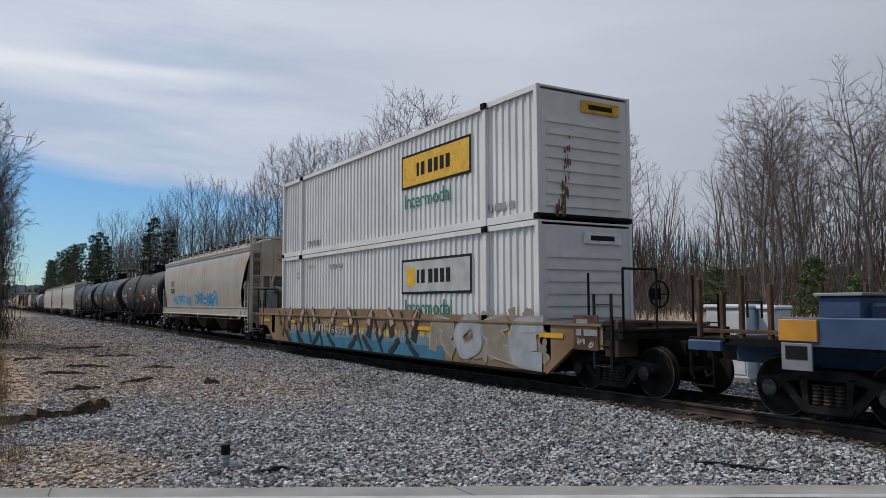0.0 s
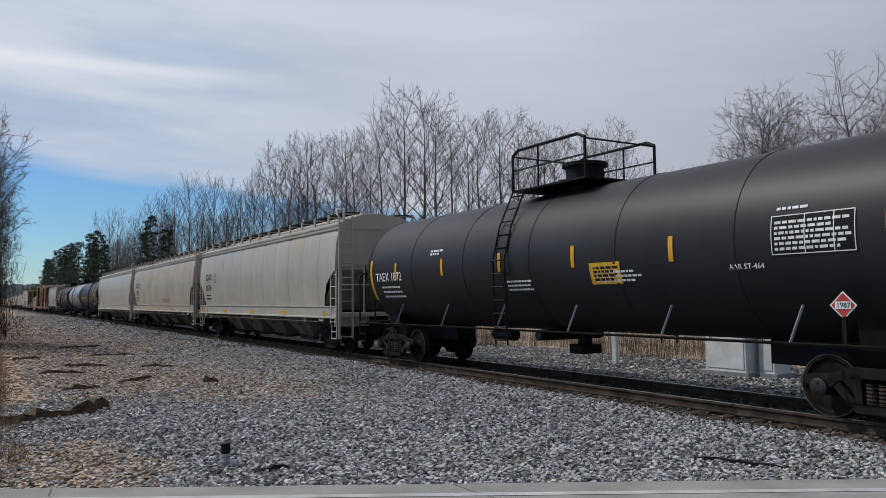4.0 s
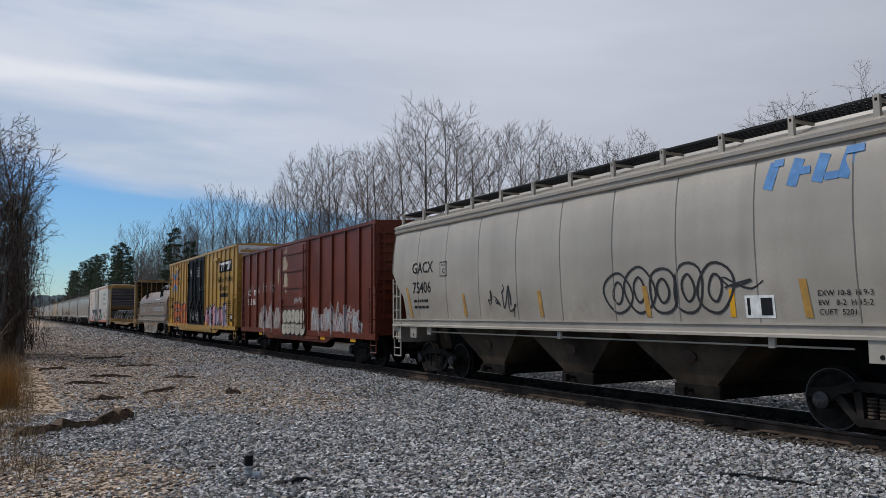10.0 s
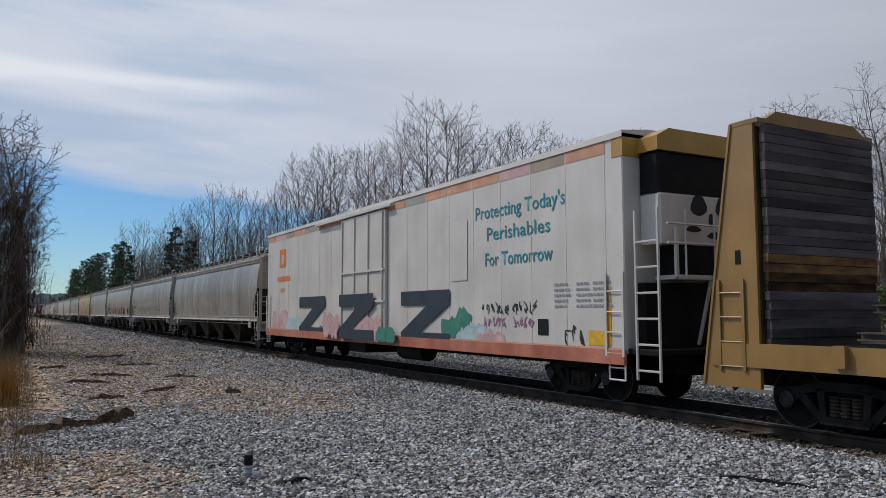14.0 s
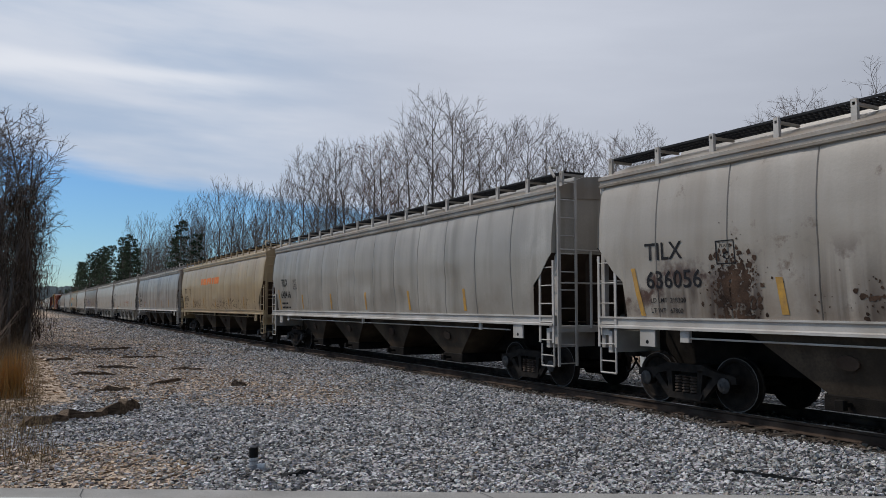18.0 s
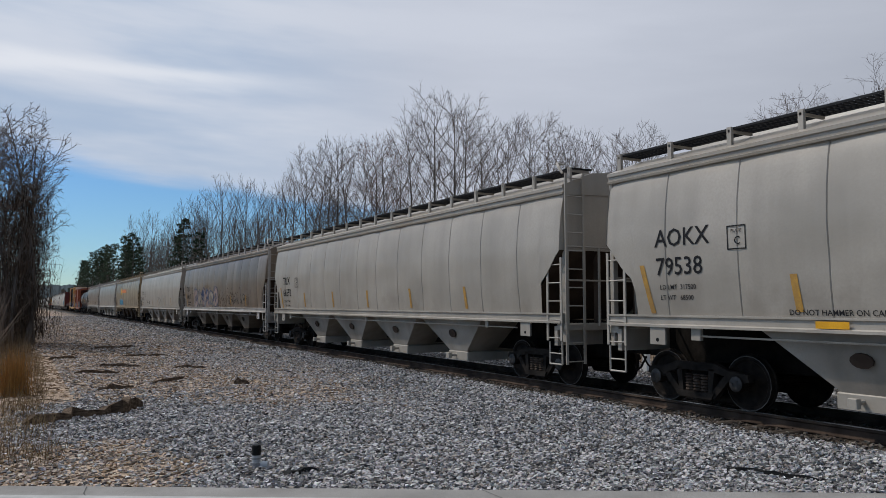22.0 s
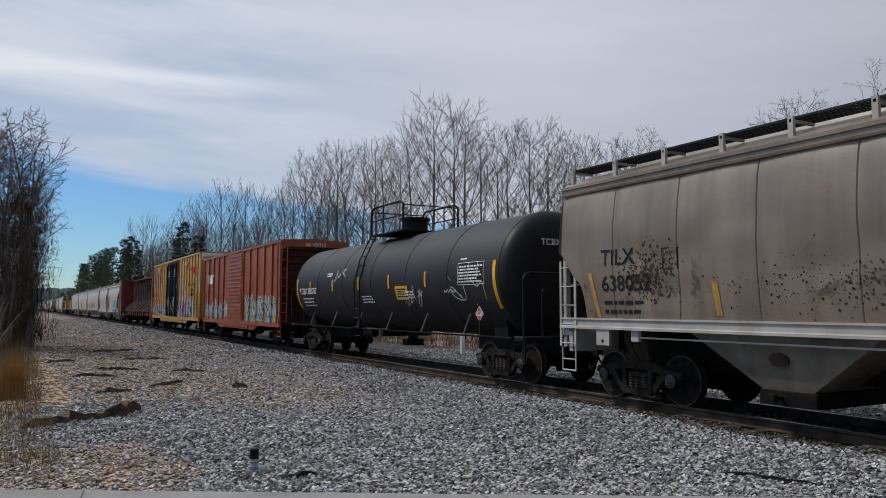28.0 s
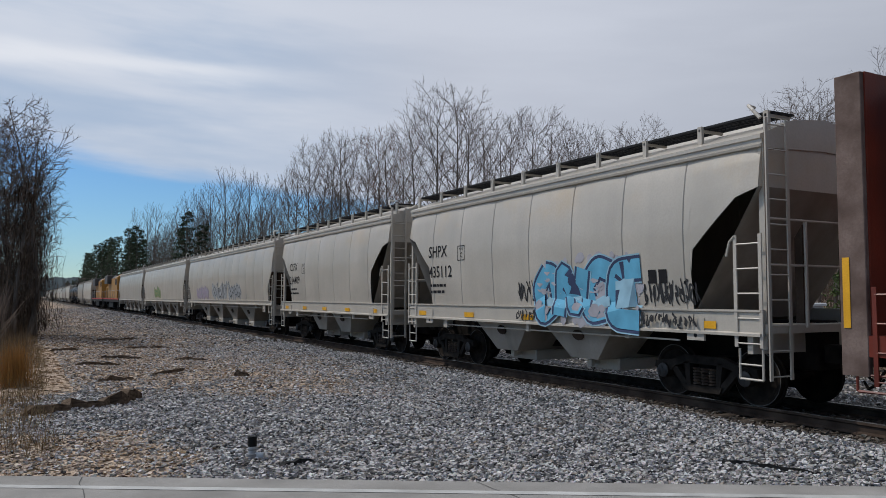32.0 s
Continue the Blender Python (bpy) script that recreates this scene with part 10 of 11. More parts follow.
def bare_tree_meshes(seed, tall, clear, leaders, angle, pull, wob, limbs=11, branches=6, twigs=5, bold=1.0, egg=0.0):
    """With egg, one trunk whose rising limbs fill an egg-shaped crown that wide; without, leaders that part low on the trunk, tapering limbs that sweep up from them, and finer branches and twigs on those."""
    rnd = random.Random(seed)
    trunk, crown = Geo(), Geo()

    def tube(geo, pts, r0, r1, sides):
        n, vs = len(pts), []
        for i, p in enumerate(pts):
            d = (pts[min(n - 1, i + 1)] - pts[max(0, i - 1)]).normalized()
            u = d.cross(Vector((0.31, 0.94, 0.11))).normalized()
            w = d.cross(u)
            r = r0 + (r1 - r0) * i / (n - 1)
            vs += [p + (u * math.cos(6.2832 * k / sides) + w * math.sin(6.2832 * k / sides)) * r for k in range(sides)]
        geo.add(vs, [(i * sides + k, i * sides + (k + 1) % sides, (i + 1) * sides + (k + 1) % sides, (i + 1) * sides + k) for i in range(n - 1) for k in range(sides)])

    def turned(d, a, az):
        side = d.cross(Vector((0.27, 0.13, 0.95)) if abs(d.z) < 0.9 else Vector((1, 0.2, 0))).normalized()
        side.rotate(Matrix.Rotation(az, 3, d))
        return (d * math.cos(a) + side * math.sin(a)).normalized()

    def line(p, d, length, n, wobble, up):
        pts = [p]
        for _ in range(n):
            d = (d + Vector((rnd.gauss(0, wobble), rnd.gauss(0, wobble), rnd.gauss(0, wobble * 0.5) + up))).normalized()
            pts.append(pts[-1] + d * (length / n))
        return pts

    def along(pts, u):
        q = u * (len(pts) - 1)
        i = min(len(pts) - 2, int(q))
        return pts[i].lerp(pts[i + 1], q - i), (pts[i + 1] - pts[i]).normalized()

    def twig(p, d, length, r):
        u = d.cross(Vector((0.31, 0.94, 0.11))).normalized()
        w = d.cross(u)
        crown.add([p + u * r, p - u * r * 0.5 + w * r * 0.87, p - u * r * 0.5 - w * r * 0.87, p + d * length], [(0, 1, 3), (1, 2, 3), (2, 0, 3)])

    def spray(pts, n, low, size, r):
        az = rnd.uniform(0, 6.28)
        for k in range(n):
            q, e = along(pts, min(1.0, low + (1 - low) * (k + rnd.random()) / n))
            az += 2.4
            twig(q, (turned(e, radians(angle) * rnd.uniform(0.4, 1.0), az) + Vector((0, 0, pull * 2.0))).normalized(), size * rnd.uniform(0.5, 1.3), r)

    bulge = [rnd.uniform(0.85, 1.2) for _ in range(7)]

    def outside(p, slack):
        q = (p.z / tall - clear) / (1 - clear)
        if q < 0 or q > 1:
            return q > 1
        a = (math.atan2(p.y, p.x) + math.pi) / 6.2832 * 6
        i = min(5, int(a))
        wide = egg * tall * min(1, 0.5 + 1.3 * q) * math.sqrt(1 - max(0, (q - 0.4) / 0.6) ** 2.2)
        return math.hypot(p.x, p.y) > wide * slack * (bulge[i] * (i + 1 - a) + bulge[i + 1] * (a - i))

    def branch(p, d, length, r, level):
        pts = line(p, d, length, (12, 9, 4)[level] if egg else (7, 5, 3)[level], wob * (0.2 if egg else 0.5, 0.9, 1.2)[level], pull * (0.35, 1.0, 0.9)[level])
        share = 1.0
        if egg and level:
            slack = rnd.uniform(0.8, 1.12)
            cut = next((i for i, q in enumerate(pts) if i > 1 and outside(q, slack)), len(pts))
            share = cut / len(pts)
            pts = pts[:cut]
        tube(trunk if level < 2 else crown, pts, r, r * (0.06 if egg and not level else (0.22, 0.3, 0.4)[level]), (6, 4, 3)[level])
        if level == 2:
            spray(pts, max(2, round(twigs * share)), 0.1, max(0.45, length * (0.32 if egg else 0.45)) * tall / 22, 0.010 * bold)
            return
        spray(pts, max(1, round(twigs * share / 2)), 0.6 if level == 0 else 0.3, 1.0 * tall / 22, 0.011 * bold)
        n, az = max(2, round((limbs, branches)[level] * share)), rnd.uniform(0, 6.28)
        low = (0.06, 0.16)[level]
        for k in range(n):
            u = low + (0.97 - low) * (k + rnd.random() * 0.8) / n
            q, e = along(pts, min(1.0, u))
            az += 2.4 + rnd.uniform(-0.5, 0.5)
            full = (0.70 + 0.75 * u if u < 0.4 else 1.0 - 0.72 * (u - 0.4)) if level == 0 else 1.0 - 0.55 * u
            size = length * (0.40, 0.50)[level] * full * rnd.uniform(0.7, 1.2)
            if egg:
                size = tall * (0.52 - 0.34 * u) * rnd.uniform(0.8, 1.1) if level == 0 else max(0.5, length * share * (0.55 - 0.25 * u) * rnd.uniform(0.7, 1.2))
            branch(q, turned(e, radians(angle) * rnd.uniform(0.75, 1.25), az), size, max(0.014, r * ((0.36, 0.45) if egg else (0.40, 0.42))[level] * (1 - 0.6 * u)), level + 1)

    base = line(Vector((0, 0, 0)), Vector((rnd.gauss(0, 0.03), rnd.gauss(0, 0.03), 1)), tall * clear, 4, wob * 0.25, 0.02)
    r0 = tall * (0.0092 if egg else 0.0098)
    tube(trunk, base, r0 * 1.25, r0 * 0.85, 7)
    az = rnd.uniform(0, 6.28)
    for k in range(leaders):
        a = radians(rnd.uniform(0, 3) if egg and leaders == 1 else rnd.uniform(5, 10) if leaders == 1 else rnd.uniform(10, 24) * (0.6 + angle / 70))
        branch(base[-1] if k < 2 else base[-2], turned(Vector((0, 0, 1)), a, az + k * 6.2832 / leaders + rnd.uniform(-0.4, 0.4)), tall * (1 - clear) * (rnd.uniform(0.80, 0.86) if egg else rnd.uniform(0.82, 1.02)), r0 * (0.85 if k == 0 else 0.66), 0)
    k = tall / max(v[2] for v in crown.v)
    for g in (trunk, crown):
        g.v = [(x * k, y * k, z * k - 0.3) for x, y, z in g.v]
    return tree_mesh(trunk, "trunk"), tree_mesh(crown, "crown")


def tree_mesh(g, name):
    me = bpy.data.meshes.new(name)
    me.from_pydata(g.v, [], g.f)
    return me


def pine_meshes(seed, tall, low=0.42, wide=0.16, tufts=26):
    rnd = random.Random(seed)
    trunk = Geo().bar((0, 0, -0.3), (0, 0, tall * 0.5), tall * 0.013, 7, tall * 0.009).bar((0, 0, tall * 0.5), (0, 0, tall * 0.97), tall * 0.009, 6, 0.02)
    crown = Geo()
    z = tall * low
    while z < tall:
        f = 1 - (z - tall * low) / (tall * (1.02 - low))
        for _ in range(4):
            a = rnd.uniform(0, 6.283)
            ln = tall * wide * (0.30 + f * 0.75) * rnd.uniform(0.45, 1.25)
            tip = Vector((math.cos(a) * ln, math.sin(a) * ln, z + ln * rnd.uniform(0.0, 0.4)))
            trunk.bar((0, 0, z), tip, 0.0025 * tall, 4, 0.01)
            for k in range(tufts):
                c = Vector((0, 0, z)).lerp(tip, rnd.uniform(0.45, 1.05)) + Vector((rnd.gauss(0, 0.30), rnd.gauss(0, 0.30), rnd.gauss(0.1, 0.18))) * (tall / 20) ** 0.5
                u, v = Vector((rnd.gauss(0, 1), rnd.gauss(0, 1), rnd.gauss(0, 1))).normalized(), Vector((rnd.gauss(0, 1), rnd.gauss(0, 1), rnd.gauss(0, 1))).normalized()
                s = rnd.uniform(0.16, 0.38) * (tall / 20) ** 0.4
                crown.add([c - u * s, c + u * s * 0.4 + v * s * 0.5, c + u * s, c - v * s * 0.4], [(0, 1, 2, 3)])
        z += tall * 0.042
    return tree_mesh(trunk, "trunk"), tree_mesh(crown, "crown")


BARE = [bare_tree_meshes(s, 22, c, 1, a, 0.075, 0.11, 22, 9, 8, 1.05, e) for s, c, a, e in ((1, 0.22, 46, 0.19), (2, 0.26, 48, 0.215), (3, 0.20, 44, 0.175), (4, 0.24, 50, 0.20), (5, 0.27, 46, 0.185), (6, 0.22, 48, 0.18))]
SLIM = [bare_tree_meshes(s, 22, c, 1, 38, 0.11, 0.09, 21, 8, 7, 1.3, e) for s, c, e in ((14, 0.2, 0.125), (15, 0.22, 0.14), (16, 0.24, 0.115), (17, 0.18, 0.13))]
WEST = [bare_tree_meshes(s, 12, c, n, 56, 0.02, 0.17, 26, 10, 9, 0.9, e) for s, c, n, e in ((21, 0.16, 1, 0.13), (22, 0.18, 1, 0.145), (23, 0.20, 1, 0.12))]
SPREAD = [bare_tree_meshes(s, 18, c, 1, 54, 0.04, 0.16, 24, 10, 9, 0.9, e) for s, c, e in ((6, 0.24, 0.27), (7, 0.28, 0.30), (8, 0.22, 0.25), (9, 0.30, 0.28))]
PINES = [pine_meshes(s, 20, lo, w) for s, lo, w in ((1, 0.42, 0.16), (2, 0.50, 0.14), (3, 0.34, 0.15))]
YOUNG_NEEDLE = surface("young_pine_needles", (0.085, 0.125, 0.045), (0.05, 0.08, 0.03), (0.13, 0.17, 0.07), 0.8, 0, 1.5, 10, 0.0, vary=0.2)
YOUNG = [pine_meshes(s, 4, 0.12, 0.32, 14) for s in (5, 6)]
SAPLING = [bare_tree_meshes(s, 7, 0.08, 3, 42, 0.05, 0.2, 7, 4, 8) for s in (11, 12, 13)]


def tree(kind, x, y, tall, base, label, name="bare_tree", category="tree", group="trees along the railway", twigs=None, wide=1.0):
    trunk, crown = kind
    k, w = tall / base, tall / base * wide
    t = thing(name, label, category, group, at=pose(x, y, height(x, y), 0, 0, random.uniform(0, 360)) @ Matrix.Diagonal((w * random.uniform(0.9, 1.1), w * random.uniform(0.9, 1.1), k, 1)))
    part("trunk", trunk, BARK, t)
    part("crown", crown, twigs or (NEEDLE if name == "pine_tree" else TWIG), t)


BARE_LABEL = "tall leafless tree with grey bark and fine upright twigs"
rnd = random.Random(5)
# the wood behind the track, nearer and taller beyond the clearing
WOOD = [(33, 286.1, 34.9), (34, 265.1, 33.8), (32, 228.5, 30.2), (35, 218.3, 27.7), (34, 194.5, 28.8), (33, 173.1, 27.4), (36, 174.2, 29.0), (37, 166.7, 31.5), (33, 138.5, 25.6), (34, 134.5, 25.9), (37, 136.9, 25.3), (34, 116.8, 21.2), (36, 116.6, 23.3), (33, 103.0, 22.1), (33, 98.0, 24.3), (35, 99.3, 24.4), (33, 89.5, 23.7), (34, 87.8, 24.1), (36, 88.5, 23.2), (33, 78.6, 21.3), (34, 77.7, 22.1), (33, 72.5, 21.3), (36, 75.3, 21.0), (34, 68.1, 21.9), (34, 64.4, 24.0), (36, 64.4, 23.8), (35, 58.6, 21.5), (38, 61.1, 20.8), (38, 58.5, 19.4), (40, 59.0, 20.3), (41, 56.7, 20.3), (43, 57.7, 20.1), (44, 56.8, 18.7), (43, 53.7, 18.6), (46, 56.0, 18.9), (45, 52.2, 17.9), (48, 53.9, 18.2), (46, 48.8, 18.1), (48, 49.3, 17.5)]
for i, (x, y, h) in enumerate(WOOD):
    tree(rnd.choice(BARE if y < 100 else SLIM), x, y, h - 0.6, 22, BARE_LABEL, twigs=RED_TWIG if i in (20, 22) else None)
for i in range(52):
    y = 84 + i * 4.2
    tree(rnd.choice(SLIM), 35 + rnd.uniform(0, 7), y, rnd.uniform(0.75, 0.95) * min(27, 19 + (y - 70) * 0.062), 22, BARE_LABEL)
for x, y, h in ((36, 26.2, 13.5), (42, 28.1, 13.8), (38, 21.9, 14.3)):
    tree(rnd.choice(SPREAD), x, y, h, 18, "spreading leafless tree with crooked grey limbs")
for i in range(13):
    y = -14 + i * 4.0
    h = 15.0
    tree(rnd.choice(SPREAD), 41 + rnd.uniform(-2, 5), y, h * rnd.uniform(0.82, 1.03), 18, "spreading leafless tree with crooked grey limbs")
    tree(rnd.choice(SPREAD), 49 + rnd.uniform(-2, 6), y + 2, h * rnd.uniform(0.88, 1.05), 18, "spreading leafless tree with crooked grey limbs")
    tree(rnd.choice(SAPLING), 37 + rnd.uniform(-2, 5), y + 1, rnd.uniform(4, 7.5), 7, "leafless brown scrub under the trees", "shrub", "shrub", "scrub")
PINE_LABEL = "dark green pine with a bare lower trunk"
for i in range(20):
    y = 205 + i * 9.5
    tree(rnd.choice(PINES), 23.5 + rnd.uniform(-1.0, 3.5), y + rnd.uniform(-4, 4), rnd.uniform(15.5, 20.5) + min(2.0, (y - 205) * 0.012), 20, PINE_LABEL, "pine_tree")
for i in range(16):
    y = 215 + i * 11.0
    tree(rnd.choice(PINES if i % 3 else SLIM), 28.5 + rnd.uniform(-1.0, 3.5), y + rnd.uniform(-4, 4), rnd.uniform(15.0, 20), 20, PINE_LABEL if i % 3 else BARE_LABEL, "pine_tree" if i % 3 else "bare_tree")
for i in range(24):
    y = 330 + i * 18
    tree(rnd.choice(SLIM), 24 + rnd.uniform(-1, 6), y, rnd.uniform(11, 15), 22, BARE_LABEL)
    tree(rnd.choice(PINES), 27 + rnd.uniform(0, 12), y + 6, rnd.uniform(12, 16), 20, PINE_LABEL, "pine_tree")
for x, y, h in ((31, 176, 20.5), (32, 186, 18), (33, 168, 17)):
    tree(PINES[int(y) % 3], x, y, h, 20, PINE_LABEL, "pine_tree")
# scrub under the wood
for i in range(60):
    y = rnd.uniform(8, 215)
    tree(rnd.choice(SAPLING), (27 if y > 75 else rnd.uniform(36, 50)) + rnd.uniform(0, 4), y, rnd.uniform(3.0, 7.5), 7, "leafless brown scrub under the trees", "shrub", "shrub", "scrub", RED_TWIG if i % 3 == 0 else TWIG)
for x, y, h in ((33, 17.5, 3.2), (35, 14.5, 3.0), (34.5, 20.5, 2.6), (36, 11.5, 3.0), (38, 25, 3.6), (40, 33, 3.4)):
    tree(YOUNG[int(y) % 2], x, y, h, 4, "young green pine at the edge of the wood", "pine_tree", twigs=YOUNG_NEEDLE)
# the stand to the west of the track
STAND = [(0.22, 40.0, 11.9), (0.52, 41.2, 11.3), (-0.35, 39.6, 10.8), (-0.95, 41.2, 11.0), (0.05, 43.0, 9.6), (0.45, 44.5, 9.0), (-0.6, 44.0, 11.2), (-1.5, 42.6, 11.8)]
for x, y, h in STAND + [(-2.2, 44.5, 12.2), (0.2, 48.0, 10.4), (-0.9, 50.5, 12.6), (-1.9, 52.5, 12.8), (0.4, 53.0, 10.8), (-2.8, 48.5, 12.0), (0.4, 58.0, 11.4), (-3.4, 56, 12.6), (-1.3, 60, 12.6), (-2.6, 63, 13.4), (-4.2, 59, 13.0), (0.3, 68, 12), (-2.5, 78, 13.5), (0.6, 92, 12.5), (-2.6, 110, 14), (0.2, 130, 13), (-1.5, 160, 15), (-1.0, 200, 16), (-4.5, 70, 13), (-6, 84, 15)]:
    tree(rnd.choice(WEST), x, y, h, 12, "leafless tree beside the track, twiggy and brown", group="trees west of the track")


def tangle():
    """Creepers and dead twigs matted about the lower trunks of the stand."""
    rs = np.random.RandomState(12)
    spots = []
    for x, y, h in STAND:
        n = 1900
        z = h * (0.02 + 0.60 * rs.rand(n) ** 1.15)
        for dx, dy, q in zip(rs.normal(0, 0.42, n), rs.normal(0, 0.6, n), z):
            if noise.noise((x + dx * 1.3, y + dy, q * 0.8)) > -0.16:
                spots.append((x + dx * (1.2 - 0.06 * q), y + dy, height(x, y) + q))
    a = np.array(spots)
    n = len(a)
    unit = np.array([[(-0.5, 0, 0), (0.5, 0, 0), (0.0, 0, 1)]])
    sizes = np.stack([rs.uniform(0.012, 0.04, n), np.ones(n), rs.uniform(0.25, 0.9, n)], 1)
    many("tangle", unit, [(0, 1, 2)], a, sizes, np.stack([rs.uniform(0, 6.28, n), rs.normal(0, 0.9, n)], 1), island_material("dead_creepers", [(0.03, 0.024, 0.02), (0.08, 0.06, 0.046), (0.13, 0.10, 0.078), (0.05, 0.038, 0.03)]), "matted brown creepers and dead twigs round tree trunks", "creepers")


tangle()
for i in range(26):
    tree(rnd.choice(SAPLING), rnd.uniform(-5, 0.2), rnd.uniform(41, 80), rnd.uniform(2.0, 5.0), 7, "tangled leafless brush beside the track", "shrub", "shrub", "brush west of the track")


def far_woods():
    """The mass of trunks, brush and twigs farther back, too many to count."""
    rs = np.random.RandomState(4)
    unit = np.array([[(-0.5, 0, 0), (0.5, 0, 0), (0.0, 0, 1)]])
    cols = island_material("far_trunks", [(0.06, 0.048, 0.041), (0.14, 0.112, 0.094), (0.19, 0.135, 0.10), (0.10, 0.08, 0.067)])

    def scatter(name, areas, w, tall, z, lean, label):
        spots = []
        for n, x0, y0, x1, y1 in areas:
            for x, y in rs.uniform((x0, y0), (x1, y1), (n, 2)):
                k = noise.noise((x * 0.09, y * 0.09, 5.0))
                if rs.rand() < 0.75 + k:
                    spots.append((x, y, height(x, y) - 0.2 + max(0.0, z * (rs.rand() + 0.6 * k))))
        a = np.array(spots)
        n = len(a)
        sizes = np.stack([rs.uniform(*w, n), np.ones(n), rs.uniform(*tall, n)], 1)
        many(name, unit, [(0, 1, 2)], a, sizes, np.stack([rs.uniform(-1.6, 0.0, n), rs.normal(0, lean, n)], 1), cols, label, "woods")

    scatter("far_twigs", ((16000, 46, 62, 75, 420), (9000, 54, -30, 80, 70), (7000, -40, 60, -4, 260)), (0.03, 0.07), (1.5, 4.0), 8.0, 0.45, "brown haze of twigs deep in the wood")
    scatter("thicket", ((16000, 44, 50, 64, 190), (26000, 62, 20, 150, 300), (12000, 56, -40, 110, 40), (14000, 31, 80, 50, 330)), (0.05, 0.14), (2.0, 5.5), 6.5, 0.5, "dense brown thicket deep in the wood")
    scatter("undergrowth", ((30000, 27, 70, 42, 330), (14000, 36, -20, 56, 60), (12000, 44, 52, 62, 120), (9000, -12, 46, 0.0, 180), (5000, -9, 30, -0.6, 46)), (0.015, 0.05), (0.8, 3.0), 1.2, 0.5, "tangled brown undergrowth at the edge of the wood")

    # rows of slim trees behind the edge of the wood, joined
    src = [[np.array([v.co for v in me.vertices]) for me in pair] + [[tuple(q.vertices) for q in me.polygons] for me in pair] for pair in FAR]
    vs, fs, k = [], [], 0
    for n, x0, y0, x1, y1, lo, hi in ((60, 50, -30, 80, 60, 13, 17), (90, 48, 56, 84, 200, 12, 19), (70, 43, 150, 72, 340, 14, 21), (50, 90, 40, 170, 260, 13, 18), (34, -40, 60, -6, 260, 12, 17)):
        for _ in range(n):
            x, y, h, a = rs.uniform(x0, x1), rs.uniform(y0, y1), rs.uniform(lo, hi) / 22, rs.uniform(0, 6.28)
            p = src[rs.randint(len(src))]
            turn = np.array([[math.cos(a), -math.sin(a), 0], [math.sin(a), math.cos(a), 0], [0, 0, 1]])
            for co, faces in ((p[0], p[2]), (p[1], p[3])):
                vs.append(co @ turn.T * h + np.array([x, y, height(x, y)]))
                fs += [tuple(k + i for i in q) for q in faces]
                k += len(co)
    me = bpy.data.meshes.new("far_woods")
    me.from_pydata(np.concatenate(vs).tolist(), [], fs)
    me.materials.append(TWIG)
    tagged(new("far_woods", me), "grey-brown mass of bare trees deep in the wood", "woods", kind="stuff")


FAR = [bare_tree_meshes(s, 22, 0.25, 1, 34, 0.11, 0.1, 10, 4, 6) for s in (31, 32, 33)]


def hills():
    """Low wooded ridges closing the view: one far down the line, one behind the wood beside it."""
    # blue-green haze of distance is put into the far ridge's colour
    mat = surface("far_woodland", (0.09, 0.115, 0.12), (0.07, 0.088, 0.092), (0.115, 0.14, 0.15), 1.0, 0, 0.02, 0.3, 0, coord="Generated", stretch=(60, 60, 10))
    brown = surface("near_woodland", (0.085, 0.078, 0.066), (0.05, 0.05, 0.04), (0.12, 0.105, 0.09), 1.0, 0, 0.05, 0.5, 0)
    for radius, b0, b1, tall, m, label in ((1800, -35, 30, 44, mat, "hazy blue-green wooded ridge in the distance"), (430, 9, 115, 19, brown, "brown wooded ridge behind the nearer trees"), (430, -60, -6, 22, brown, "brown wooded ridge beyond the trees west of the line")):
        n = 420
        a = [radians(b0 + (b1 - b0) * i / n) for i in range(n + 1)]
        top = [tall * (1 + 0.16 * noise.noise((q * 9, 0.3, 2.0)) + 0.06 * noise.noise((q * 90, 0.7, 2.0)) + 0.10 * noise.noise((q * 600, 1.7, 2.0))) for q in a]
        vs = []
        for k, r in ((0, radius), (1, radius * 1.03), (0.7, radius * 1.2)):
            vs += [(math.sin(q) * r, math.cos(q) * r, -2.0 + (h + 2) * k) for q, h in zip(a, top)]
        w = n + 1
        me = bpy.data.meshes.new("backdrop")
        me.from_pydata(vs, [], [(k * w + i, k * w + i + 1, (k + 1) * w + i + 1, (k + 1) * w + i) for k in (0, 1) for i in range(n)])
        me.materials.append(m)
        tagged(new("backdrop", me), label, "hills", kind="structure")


hills()
far_woods()
BOX_PAINT = surface("cabinet_white", (0.60, 0.62, 0.63), rough=0.5, scale=2)
PLASTIC = surface("pale_plastic", (0.36, 0.37, 0.38), rough=0.5, scale=6)
ROTTEN = surface("rotten_wood", (0.085, 0.06, 0.042), (0.035, 0.025, 0.018), (0.17, 0.125, 0.09), 0.95, 0, 5, 40, 0.7, stretch=(1, 4, 4))


